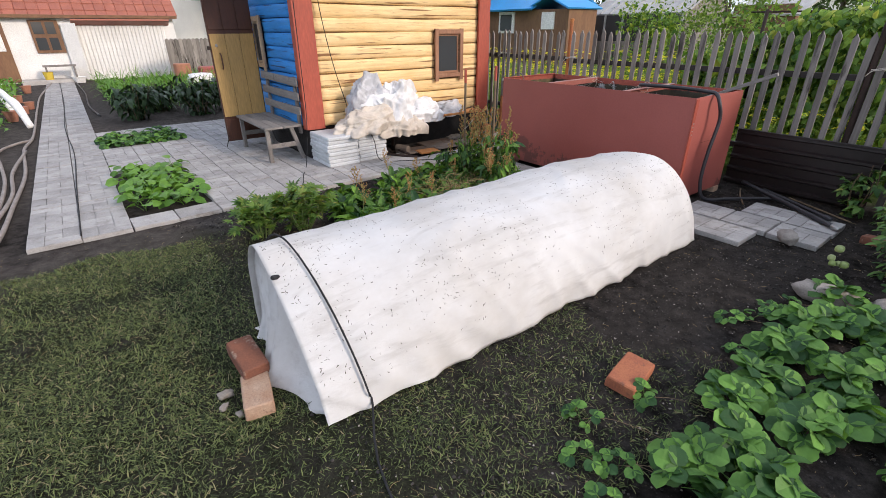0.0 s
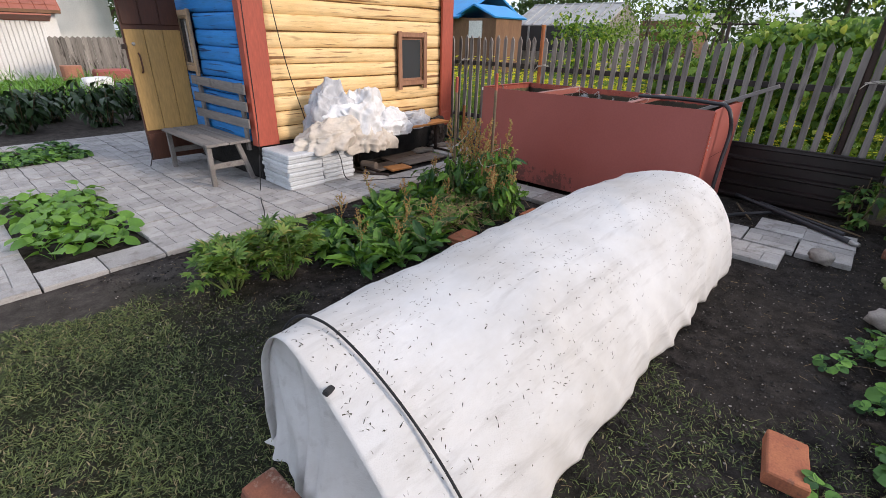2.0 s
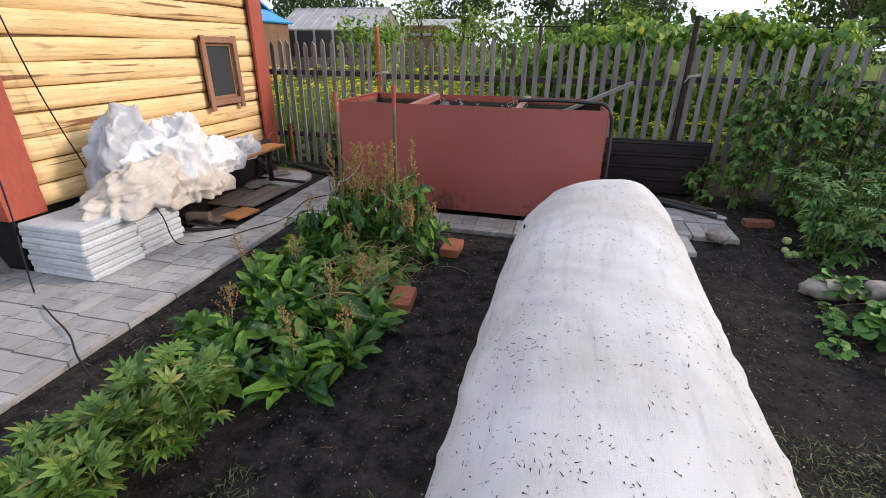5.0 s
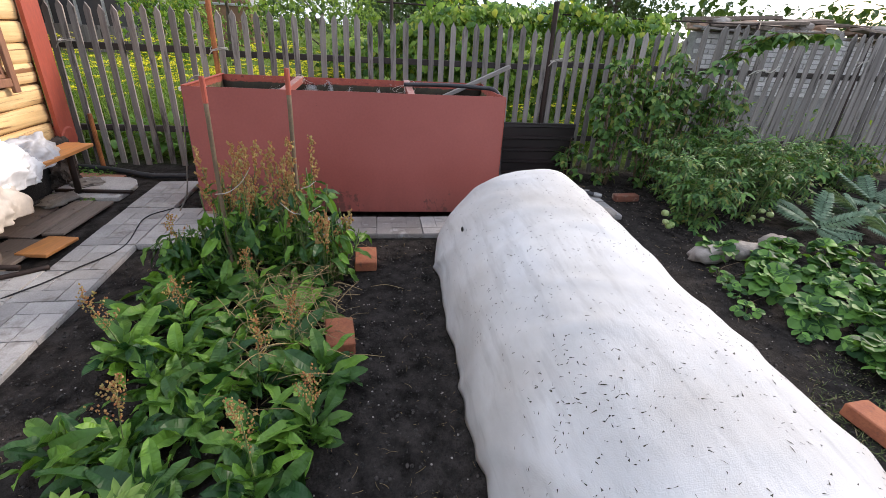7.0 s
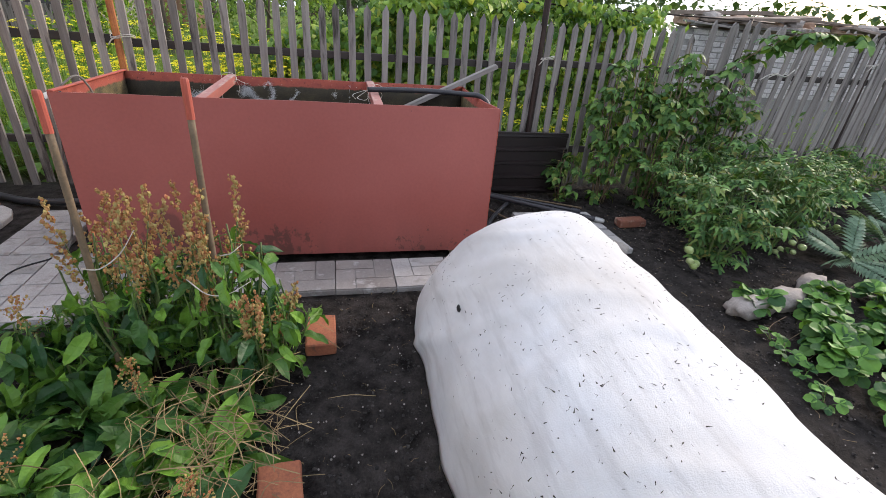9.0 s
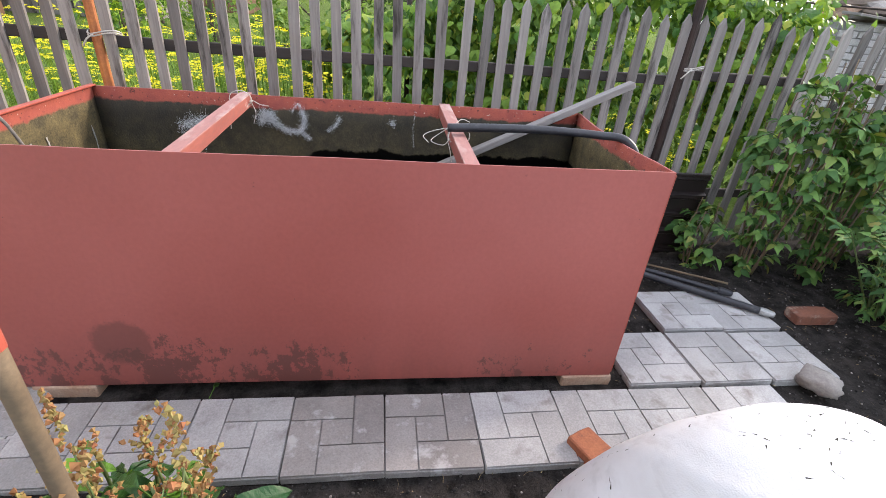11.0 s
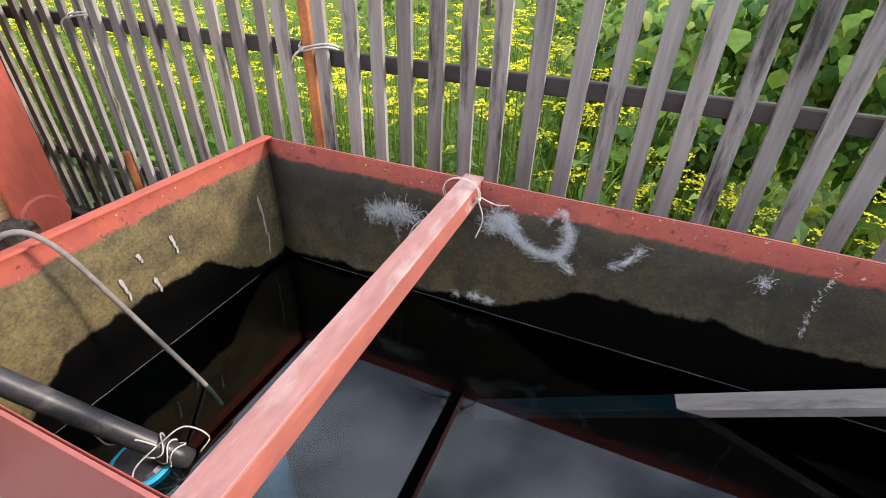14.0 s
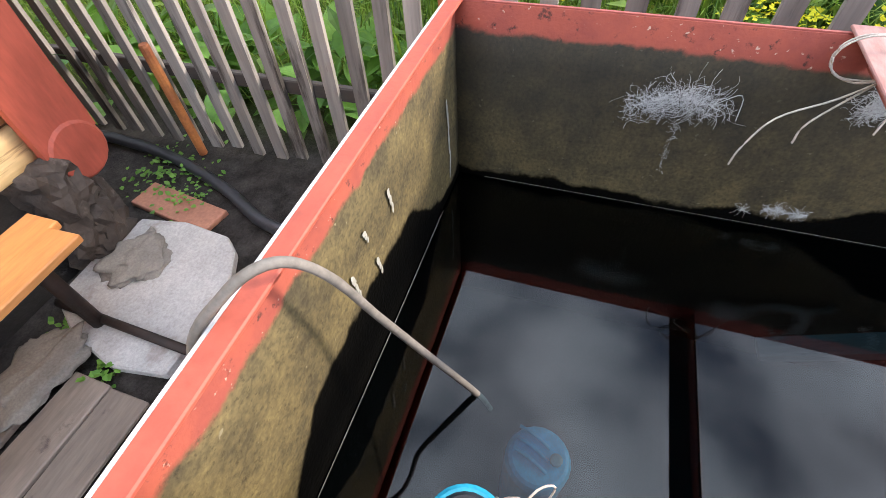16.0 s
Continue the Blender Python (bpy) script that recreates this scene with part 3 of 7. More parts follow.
M["leaf_peony"] = leaf_material("peony_leaf", (0.045, 0.115, 0.020), (0.175, 0.275, 0.050), 0.45, 0.2, tip=(0.23, 0.22, 0.06), skew=1.35)
M["leaf_bed"] = leaf_material("seedling_leaf", (0.09, 0.215, 0.038), (0.185, 0.36, 0.065), 0.5, 0.3)
M["leaf_dark"] = leaf_material("dark_shrub_leaf", (0.018, 0.042, 0.018), (0.042, 0.085, 0.030), 0.35, 0.15)
M["leaf_vine"] = leaf_material("vine_leaf", (0.045, 0.125, 0.020), (0.270, 0.420, 0.055), 0.5, 0.36, tip=(0.42, 0.46, 0.08), skew=1.2)
M["leaf_tree"] = leaf_material("tree_leaf", (0.025, 0.055, 0.016), (0.075, 0.125, 0.032), 0.6, 0.25)
M["leaf_meadow"] = leaf_material("meadow_leaf", (0.050, 0.120, 0.024), (0.26, 0.38, 0.080), 0.6, 0.36)
M["leaf_silver"] = leaf_material("silvery_thistle_leaf", (0.085, 0.15, 0.095), (0.17, 0.26, 0.18), 0.7, 0.2)
M["leaf_grass"] = leaf_material("short_grass", (0.020, 0.034, 0.013), (0.190, 0.235, 0.085), 0.7, 0.15, tip=(0.26, 0.22, 0.13), skew=1.2)
M["dill"] = leaf_material("dill_stalk", (0.14, 0.27, 0.04), (0.26, 0.38, 0.07), 0.6, 0.45)
M["dill_flower"] = leaf_material("dill_flower", (0.70, 0.66, 0.03), (0.88, 0.80, 0.06), 0.7, 0.35)
M["seed"] = leaf_material("rusty_sorrel_seed", (0.40, 0.155, 0.075), (0.38, 0.34, 0.13), 0.8, 0.3)
M["tomato"] = leaf_material("green_tomato", (0.20, 0.28, 0.08), (0.36, 0.42, 0.20), 0.3, 0.1)


def glass_material():
    m = bpy.data.materials.new("window_glass")
    n, l, p = nodes_of(m)
    p.inputs["Base Color"].default_value = (0.05, 0.055, 0.06, 1)
    p.inputs["Roughness"].default_value = 0.06
    p.inputs["Specular IOR Level"].default_value = 0.7
    return m


M["glass"] = glass_material()

# ---- builders ----
rnd = random.Random(7)


def thing(name, label, category, at=(0, 0, 0), rz=0.0, group="", kind=""):
    ob = new(name)
    ob.empty_display_size = 0.1
    ob.matrix_basis = pose(*at, 0, 0, rz)
    return tagged(ob, label, category, group, kind)


def mesh_of(name, vf, mat, smooth=False):
    v, f = vf
    me = bpy.data.meshes.new(name)
    me.from_pydata([tuple(p) for p in v], [], [tuple(q) for q in f])
    me.materials.append(mat)
    if smooth:
        me.polygons.foreach_set("use_smooth", [True] * len(me.polygons))
    me.update()
    return me


def put(name, me, parent=None, m=None, label=""):
    ob = new(name, me)
    if parent:
        ob.parent = parent
    if m is not None:
        ob.matrix_basis = m
    return tagged(ob, label)


def part(name, bm, mat, parent=None, label="", m=None, smooth=False):
    """One mesh object from a bmesh, under a thing or a part."""
    me = bpy.data.meshes.new(name)
    bmesh.ops.recalc_face_normals(bm, faces=bm.faces)
    bm.to_mesh(me)
    bm.free()
    me.materials.append(mat)
    if smooth:
        me.polygons.foreach_set("use_smooth", [True] * len(me.polygons))
    return put(name, me, parent, m, label)


def box(size, at=(0, 0, 0), rot=(0, 0, 0), bevel=0.004, bm=None, wobble=0.0):
    """A bevelled box, its middle at a place."""
    own = bmesh.new()
    bmesh.ops.create_cube(own, size=1, matrix=Matrix.Diagonal((*size, 1)))
    if wobble:
        for v in own.verts:
            v.co += Vector((rnd.uniform(-1, 1), rnd.uniform(-1, 1), rnd.uniform(-1, 1))) * wobble
    if bevel:
        bmesh.ops.bevel(own, geom=own.edges[:], offset=bevel, segments=1, affect="EDGES")
    bmesh.ops.transform(own, matrix=pose(*at, *rot), verts=own.verts[:])
    if bm is None:
        return own
    tmp = bpy.data.meshes.new("tmp")
    own.to_mesh(tmp)
    own.free()
    bm.from_mesh(tmp)
    bpy.data.meshes.remove(tmp)
    return bm


def rock(size, seed, at=(0, 0, 0), rot=(0, 0, 0), cuts=2, rough=0.12):
    bm = bmesh.new()
    bmesh.ops.create_icosphere(bm, subdivisions=cuts + 1, radius=0.5)
    for v in bm.verts:
        c = v.co.normalized()
        s = max(abs(c.x), abs(c.y), abs(c.z)) ** 0.6
        v.co = c * 0.5 / s * (1 + rough * noise.noise(c * 2.2 + Vector((seed, seed * 2, 0))) + 0.4 * rough * noise.noise(c * 6 + Vector((seed, 0, 3))))
    bmesh.ops.transform(bm, matrix=pose(*at, *rot) @ Matrix.Diagonal((*size, 1)), verts=bm.verts[:])
    return bm


def smooth_path(points, steps=8):
    """Points along a smooth curve through the given ones."""
    P = [Vector(p) for p in points]
    if len(P) < 3:
        return P
    P = [2 * P[0] - P[1], *P, 2 * P[-1] - P[-2]]
    out = []
    for a, b, c, d in zip(P, P[1:], P[2:], P[3:]):
        for k in range(steps):
            t = k / steps
            out.append(0.5 * ((2 * b) + (c - a) * t + (2 * a - 5 * b + 4 * c - d) * t * t + (3 * b - a - 3 * c + d) * t ** 3))
    out.append(P[-2])
    return out


def tube_vf(points, r, sides=8, steps=8, taper=1.0):
    P = smooth_path(points, steps)
    V, F = [], []
    up = Vector((0, 0, 1))
    for i, p in enumerate(P):
        d = (P[min(i + 1, len(P) - 1)] - P[max(i - 1, 0)]).normalized()
        a = d.cross(up if abs(d.z) < 0.95 else Vector((1, 0, 0))).normalized()
        b = a.cross(d)
        rr = r * (1 + (taper - 1) * i / max(len(P) - 1, 1))
        for k in range(sides):
            t = 2 * math.pi * k / sides
            V.append(p + (a * math.cos(t) + b * math.sin(t)) * rr)
    for i in range(len(P) - 1):
        for k in range(sides):
            k2 = (k + 1) % sides
            F.append((i * sides + k, i * sides + k2, (i + 1) * sides + k2, (i + 1) * sides + k))
    F.append(tuple(range(sides))[::-1])
    F.append(tuple((len(P) - 1) * sides + k for k in range(sides)))
    return V, F


def tube(name, points, r, mat, parent=None, label="", sides=8, steps=8, taper=1.0):
    return put(name, mesh_of(name, tube_vf(points, r, sides, steps, taper), mat, True), parent, None, label)


def turned(profile, at=(0, 0, 0), rot=(0, 0, 0), sides=20):
    """A body turned from (radius, height) pairs."""
    bm = bmesh.new()
    rings = [[bm.verts.new((r * math.cos(2 * math.pi * k / sides), r * math.sin(2 * math.pi * k / sides), z)) for k in range(sides)] for r, z in profile]
    for a, b in zip(rings, rings[1:]):
        for k in range(sides):
            bm.faces.new((a[k], a[(k + 1) % sides], b[(k + 1) % sides], b[k]))
    bm.faces.new(rings[0][::-1])
    bm.faces.new(rings[-1])
    bmesh.ops.transform(bm, matrix=pose(*at, *rot), verts=bm.verts[:])
    return bm


def sheet_vf(P):
    """Faces over a grid of points, nu by nv by 3."""
    nu, nv = P.shape[:2]
    idx = np.arange(nu * nv).reshape(nu, nv)
    F = np.stack([idx[:-1, :-1], idx[1:, :-1], idx[1:, 1:], idx[:-1, 1:]], -1).reshape(-1, 4)
    return P.reshape(-1, 3).tolist(), F.tolist()


def thick(ob, t, offset=0.0):
    s = ob.modifiers.new("thickness", "SOLIDIFY")
    s.thickness, s.offset = t, offset
    return ob


def leaflet(L, W, shape="ovate", fold=0.25, droop=0.3, n=5, wave=0.0, seed=0, ruffle=0.0):
    """A leaf blade along +y from the origin, folded on its midrib and drooping."""
    V, F = [], []
    for i in range(n + 1):
        t = i / n
        if shape == "ovate":
            w = math.sin(math.pi * t ** 0.75) ** 0.85
        elif shape == "round":
            w = math.sqrt(max(0.0, 1 - (2 * t - 1) ** 2)) ** 0.8
        elif shape == "lance":
            w = math.sin(math.pi * t ** 0.9)
        elif shape == "oblong":
            w = min(1, 3.2 * t) ** 0.7 * min(1, 2.8 * (1 - t)) ** 0.45
        else:
            w = math.sin(math.pi * t ** 0.7) * (1.0 if i % 2 else 0.62)
        w = max(w, 0.02) * W / 2
        z = -droop * L * t * t
        y = L * t * (1 - 0.12 * droop * t)
        k = wave * L * math.sin(5.3 * t + seed)
        r = ruffle * W * math.sin(13.0 * t + seed * 2)
        s = ruffle * W * math.sin(15.0 * t + seed)
        V += [(-w, y, z + fold * w + k + r), (0, y, z), (w, y, z + fold * w - k + s)]
    for i in range(n):
        a = 3 * i
        F += [(a, a + 1, a + 4, a + 3), (a + 1, a + 2, a + 5, a + 4)]
    return V, F


def moved(vf, m):
    return [m @ Vector(v) for v in vf[0]], vf[1]


def merged(items):
    V, F = [], []
    for v, f in items:
        k = len(V)
        V += list(v)
        F += [tuple(i + k for i in q) for q in f]
    return V, F


def scattered(templates, mats, picks=None):
    """One joined mesh: templates (verts, faces) placed by 4x4 matrices, with numpy."""
    VV, FF, base = [], [], 0
    T = [(np.array([tuple(p) for p in v], float), f) for v, f in templates]
    for i, m in enumerate(mats):
        v, f = T[(picks[i] if picks is not None else i) % len(T)]
        A = np.array(m)
        VV.append(v @ A[:3, :3].T + A[:3, 3])
        FF.extend([tuple(q + base for q in g) for g in f])
        base += len(v)
    return np.concatenate(VV).tolist(), FF


def turn(x, y, z, yaw, tilt, roll=0.0, s=1.0):
    return pose(x, y, z, tilt, roll, yaw) @ Matrix.Diagonal((s, s, s, 1))

# ---- ground ----
def graded(lo, hi, step, far):
    near = list(np.arange(lo, hi, step))
    out, d = [], step
    x = hi
    while x < far:
        out.append(x)
        d *= 1.35
        x += d
    left, d, x = [], step, lo
    while x > -far:
        d *= 1.35
        x -= d
        left.append(x)
    return left[::-1] + near + out + [far]


def build_ground():
    xs, ys = graded(-3.0, 6.2, 0.07, 900), graded(-1.5, 6.0, 0.07, 900)
    P = np.zeros((len(xs), len(ys), 3))
    for i, x in enumerate(xs):
        for j, y in enumerate(ys):
            z = -0.012
            if abs(x) < 40 and abs(y) < 40:
                z += 0.012 * noise.noise(Vector((x * 1.1, y * 1.1, 0))) + 0.009 * noise.noise(Vector((x * 5, y * 5, 4)))
            P[i, j] = x, y, z
    return tagged(put("ground", mesh_of("ground", sheet_vf(P), M["soil"], True)), "black garden soil with trodden grey patches and thin turf", "ground", kind="structure")


ground = build_ground()

# ---- house ----
HX0, HX1, HY0, HY1, HZ0, HZ1 = 2.27, 5.35, 6.16, 9.6, 0.43, 2.6
COURSE = 0.167


def log_mesh(length, seed, mat, name):
    """A hewn wall log along x: rounded face towards -y, slightly crooked."""
    rng = random.Random(seed)
    nu, prof = 28, [(-0.081, 0.0), (-0.079, -0.014), (-0.070, -0.025), (-0.03, -0.033), (0.03, -0.033), (0.068, -0.026), (0.079, -0.014), (0.081, 0.0)]
    P = np.zeros((nu + 1, len(prof), 3))
    for i in range(nu + 1):
        x = length * i / nu
        dz = 0.015 * noise.noise(Vector((x * 1.1, seed * 3.1, 0)))
        g = 0.99 + 0.08 * noise.noise(Vector((x * 0.7, seed * 1.7, 5)))
        for j, (z, y) in enumerate(prof):
            kn = 0.007 * noise.noise(Vector((x * 4, z * 22, seed))) + 0.004 * noise.noise(Vector((x * 11, z * 30, seed)))
            P[i, j] = x, y * g + kn, z * g + dz
    v, f = sheet_vf(P)
    k = len(prof)
    f += [tuple(range(k)), tuple(nu * k + i for i in range(k))[::-1]]
    return mesh_of(name, (v, f), mat, True)


house = thing("log_house", "log house with ochre front, blue side and red corner boards", "house", (0, 0, 0))
wall_y = part("wall", box((HX1 - HX0 - 0.1, 0.14, HZ1 - HZ0), ((HX0 + HX1) / 2, HY0 + 0.085, (HZ0 + HZ1) / 2), bevel=0.0), M["caulk"], house, "ochre painted log wall with brown seams")
wall_b = part("wall", box((0.14, HY1 - HY0 - 0.1, HZ1 - HZ0), (HX0 + 0.085, (HY0 + HY1) / 2, (HZ0 + HZ1) / 2), bevel=0.0), M["blue_caulk"], house, "blue painted log wall")
part("wall", box((0.14, HY1 - HY0 - 0.1, HZ1 - HZ0), (HX1 - 0.085, (HY0 + HY1) / 2, (HZ0 + HZ1) / 2), bevel=0.0), M["caulk"], house)
part("wall", box((HX1 - HX0 - 0.1, 0.14, HZ1 - HZ0), ((HX0 + HX1) / 2, HY1 - 0.085, (HZ0 + HZ1) / 2), bevel=0.0), M["caulk"], house)
WX0, WX1, WZ0, WZ1 = 4.36, 4.90, 0.95, 1.625      # front window
for k in range(13):
    z = HZ0 + 0.08 + COURSE * k
    spans = [(HX0 + 0.22, HX1 - 0.12)]
    if WZ0 - 0.09 < z < WZ1 + 0.02:
        spans = [(HX0 + 0.22, WX0 + 0.02), (WX1 - 0.02, HX1 - 0.12)]
    for a, b in spans:
        put("log", log_mesh(b - a, k * 2.3 + a, M["yellow_log"], "log"), wall_y, pose(a, HY0 + 0.012, z))
BY0, BY1, BZ0, BZ1 = 7.29, 7.77, 1.13, 1.80       # window in the blue wall
for k in range(13):
    z = HZ0 + 0.08 + COURSE * k
    spans = [(HY0 + 0.10, HY1 - 0.1)]
    if BZ0 - 0.06 < z < BZ1 + 0.02:
        spans = [(HY0 + 0.10, BY0 + 0.02), (BY1 - 0.02, HY1 - 0.1)]
    for a, b in spans:
        put("log", log_mesh(b - a, k * 1.9 + a + 40, M["blue_log"], "log"), wall_b, pose(HX0 + 0.012, b, z, 0, 0, -90))


def ragged_board(w, h, t, seed):
    """An upright board whose right edge follows the logs."""
    n = 26
    P = []
    for i in range(n + 1):
        z = h * i / n
        P.append((w / 2 + 0.007 * noise.noise(Vector((0, seed, z * 9))), z))
    bm = bmesh.new()
    fr = [bm.verts.new((-w / 2, -t / 2, 0))] + [bm.verts.new((x, -t / 2, z)) for x, z in P] + [bm.verts.new((-w / 2, -t / 2, h))]
    face = bm.faces.new(fr)
    r = bmesh.ops.extrude_face_region(bm, geom=[face])
    bmesh.ops.translate(bm, vec=(0, t, 0), verts=[g for g in r["geom"] if isinstance(g, bmesh.types.BMVert)])
    return bm


part("corner_board", ragged_board(0.235, HZ1 - HZ0 + 0.02, 0.035, 1), M["red_board"], house, "brick-red painted corner board", pose(HX0 + 0.10, HY0 - 0.062, HZ0 - 0.01))
part("corner_board", box((0.03, 0.11, HZ1 - HZ0 + 0.02), (HX0 - 0.030, HY0 - 0.022, (HZ0 + HZ1) / 2)), M["red_board"], house, "brick-red painted corner board")
part("corner_board", ragged_board(0.225, HZ1 - HZ0 + 0.02, 0.035, 2), M["red_board"], house, "brick-red painted corner board", pose(HX1 - 0.025, HY0 - 0.062, HZ0 + 0.04))
part("log_end", turned([(0.100, 0), (0.112, 0.012), (0.112, 0.19), (0.09, 0.20)], (HX1 - 0.025, HY0 - 0.09, HZ0 + 0.0), (-90, 0, 0)), M["red_board"], house, "rounded red end of the lowest log")
foundation = thing("foundation", "low dark rubble foundation under the log house", "foundation", kind="structure")
part("plinth", box((HX1 - HX0 - 0.06, HY1 - HY0 - 0.06, 0.46), ((HX0 + HX1) / 2, (HY0 + HY1) / 2 + 0.01, 0.20), bevel=0.01), M["foundation"], foundation)
for k in range(9):
    part("stone", rock((0.22, 0.16, 0.2), k + 3, (HX1 - 0.12 + rnd.uniform(-0.06, 0.04), HY0 + 0.02 + rnd.uniform(-0.05, 0.05), 0.06 + 0.10 * (k % 4)), (0, 0, k * 40), 2, 0.45), M["rubble"], foundation, "rough brown mortar lump")
# plain roof slab added out of view over the walls, casting shade
part("roof", box((HX1 - HX0 + 0.7, HY1 - HY0 + 0.7, 0.12), ((HX0 + HX1) / 2, (HY0 + HY1) / 2, HZ1 + 0.06), bevel=0.01), M["brown"], house)


def make_window(name, w, h, mat, inner, label, at, rz, parent, mid=False, fw=0.062):
    win = part(name, box((w, 0.03, fw), (0, -0.015, fw / 2)), mat, parent, label, pose(*at, 0, 0, rz))
    part("frame_head", box((w, 0.035, fw), (0, -0.018, h - fw / 2)), mat, win)
    for s in (-1, 1):
        part("frame_side", box((fw, 0.032, h + 0.06), (s * (w / 2 - fw / 2), -0.022, h / 2 - 0.02)), mat, win)
    part("sash", merge_boxes([((w - 2 * fw, 0.02, 0.03), (0, 0.012, fw + 0.015)), ((w - 2 * fw, 0.02, 0.03), (0, 0.012, h - fw - 0.015)),
                              ((0.03, 0.02, h - 2 * fw), (-(w / 2 - fw - 0.015), 0.014, h / 2)), ((0.03, 0.02, h - 2 * fw), (w / 2 - fw - 0.015, 0.014, h / 2))]), inner, win)
    part("pane", box((w - 2 * fw - 0.05, 0.005, h - 2 * fw - 0.05), (0, 0.020, h / 2), bevel=0), M["glass"], win, "dark dusty window pane")
    return win


def merge_boxes(rows, bevel=0.003):
    bm = bmesh.new()
    for size, at in rows:
        box(size, at, bevel=bevel, bm=bm)
    return bm


make_window("window", WX1 - WX0, WZ1 - WZ0, M["window_wood"], M["window_wood"], "small window with pink-brown wooden frame", ((WX0 + WX1) / 2, HY0 - 0.045, WZ0), 0, house)
make_window("window", BY1 - BY0, BZ1 - BZ0, M["pale_wood"], M["pale_wood"], "narrow window with pale wooden frame", (HX0 - 0.045, (BY0 + BY1) / 2, BZ0), -90, house)
part("curtain", box((0.26, 0.004, 0.5), ((WX0 + WX1) / 2 - 0.04, HY0 - 0.010, (WZ0 + WZ1) / 2), bevel=0), M["grey_sheet"], house)

# open door of the house, standing square to the blue wall
door = thing("open_door", "open plank door, tan panel with dark brown top and foot", "door", (1.885, 7.60, 0.10), 0)
part("leaf", box((0.62, 0.04, 2.05), (0, 0.02, 1.025)), M["brown"], door, "dark brown door leaf")
for k in range(3):
    part("plank", box((0.196, 0.016, 1.12), (-0.20 + 0.2 * k, -0.010, 0.36 + 0.56), bevel=0.004), M["tan"], door, "tan painted plank")
for k in range(3):
    part("plank", box((0.192, 0.014, 0.52), (-0.20 + 0.2 * k, -0.009, 1.52 + 0.27), bevel=0.006), M["brown"], door)
part("foot_board", box((0.30, 0.02, 0.30), (-0.15, -0.012, 0.17)), M["brown"], door)
tube("handle", [(-0.20, -0.016, 1.02), (-0.20, -0.055, 1.05), (-0.20, -0.06, 1.13), (-0.20, -0.055, 1.20), (-0.20, -0.016, 1.23)], 0.010, M["brown"], door, "dark iron pull handle")
part("knob", turned([(0.016, 0), (0.02, 0.008), (0.012, 0.018)], (-0.23, -0.016, 1.33), (90, 0, 0), 12), M["metal"], door)
part("latch", box((0.05, 0.05, 0.05), (-0.325, 0.0, 1.30)), M["dark_post"], door)
tube("prop_hook", [(-0.29, 0.0, 0.12), (-0.32, -0.02, 0.03), (-0.36, -0.03, -0.065)], 0.006, M["dark_post"], door)

# ---- tank ----
TX0, TX1, TY0, TY1, TZ0, TZ1 = 4.40, 5.385, 2.14, 4.645, 0.05, 1.055
tank = thing("water_tank", "large open steel water tank painted red-brown, half full of dark water", "water tank", (0, 0, 0))


def plate(a, b, lift_a=0.0, lift_b=0.0, bulge=0.0, t=0.006, z0=TZ0, z1=TZ1, n=24, jag=0.0):
    """An upright steel plate from a to b in plan, slightly bulged, rim a little uneven."""
    a, b = Vector((*a, 0)), Vector((*b, 0))
    side = Vector((b.y - a.y, a.x - b.x, 0)).normalized()
    P = np.zeros((n + 1, 9, 3))
    for i in range(n + 1):
        u = i / n
        top = z1 + lift_a * (1 - u) + lift_b * u + jag * noise.noise(Vector((u * 9, a.x, b.y)))
        for j in range(9):
            v = j / 8
            q = a.lerp(b, u) + side * bulge * math.sin(math.pi * u) * (0.3 + 0.7 * v) * 1.0
            P[i, j] = q.x, q.y, z0 + (top - z0) * v
    return P


for nm, a, b, bl, lab in (("front_plate", (TX0, TY1), (TX0, TY0), 0.006, "red-brown front plate with damp rust stains"), ("back_plate", (TX1, TY0), (TX1, TY1), 0.004, ""),
                          ("side_plate", (TX0, TY0), (TX1, TY0), 0.03, ""), ("side_plate", (TX1, TY1), (TX0, TY1), 0.0, "")):
    ob = put(nm, mesh_of(nm, sheet_vf(plate(a, b, bulge=-bl, jag=0.003)), M["tank"], False), tank, None, lab)
    thick(ob, 0.006, 0)
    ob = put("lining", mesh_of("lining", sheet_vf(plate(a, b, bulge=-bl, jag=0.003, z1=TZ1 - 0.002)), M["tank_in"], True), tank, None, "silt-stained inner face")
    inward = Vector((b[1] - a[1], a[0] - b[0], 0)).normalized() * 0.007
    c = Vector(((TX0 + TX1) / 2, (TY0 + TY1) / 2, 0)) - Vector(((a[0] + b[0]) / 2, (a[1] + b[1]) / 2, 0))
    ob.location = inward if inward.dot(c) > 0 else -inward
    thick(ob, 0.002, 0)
part("rim_strip", box((TX1 - TX0 + 0.01, 0.014, 0.03), ((TX0 + TX1) / 2, TY1 + 0.013, TZ1 - 0.022), bevel=0.003), M["white_wall"], tank, "thin pale strip along the rim")
part("rim_flange", box((TX1 - TX0, 0.030, 0.008), ((TX0 + TX1) / 2, TY1 - 0.012, TZ1 + 0.003), bevel=0.002), M["red_board"], tank, "orange-red painted rim")
part("corner_angle", box((0.055, 0.006, TZ1 - TZ0 - 0.02), (TX0 + 0.03, TY0 - 0.007, (TZ0 + TZ1) / 2), bevel=0.002), M["red_board"], tank)
for k in range(4):
    part("rivet", turned([(0.007, 0), (0.006, 0.004), (0.002, 0.006)], (TX0 + 0.035, TY0 - 0.010, 0.72 + 0.035 * k), (90, 0, 0), 8), M["metal"], tank)
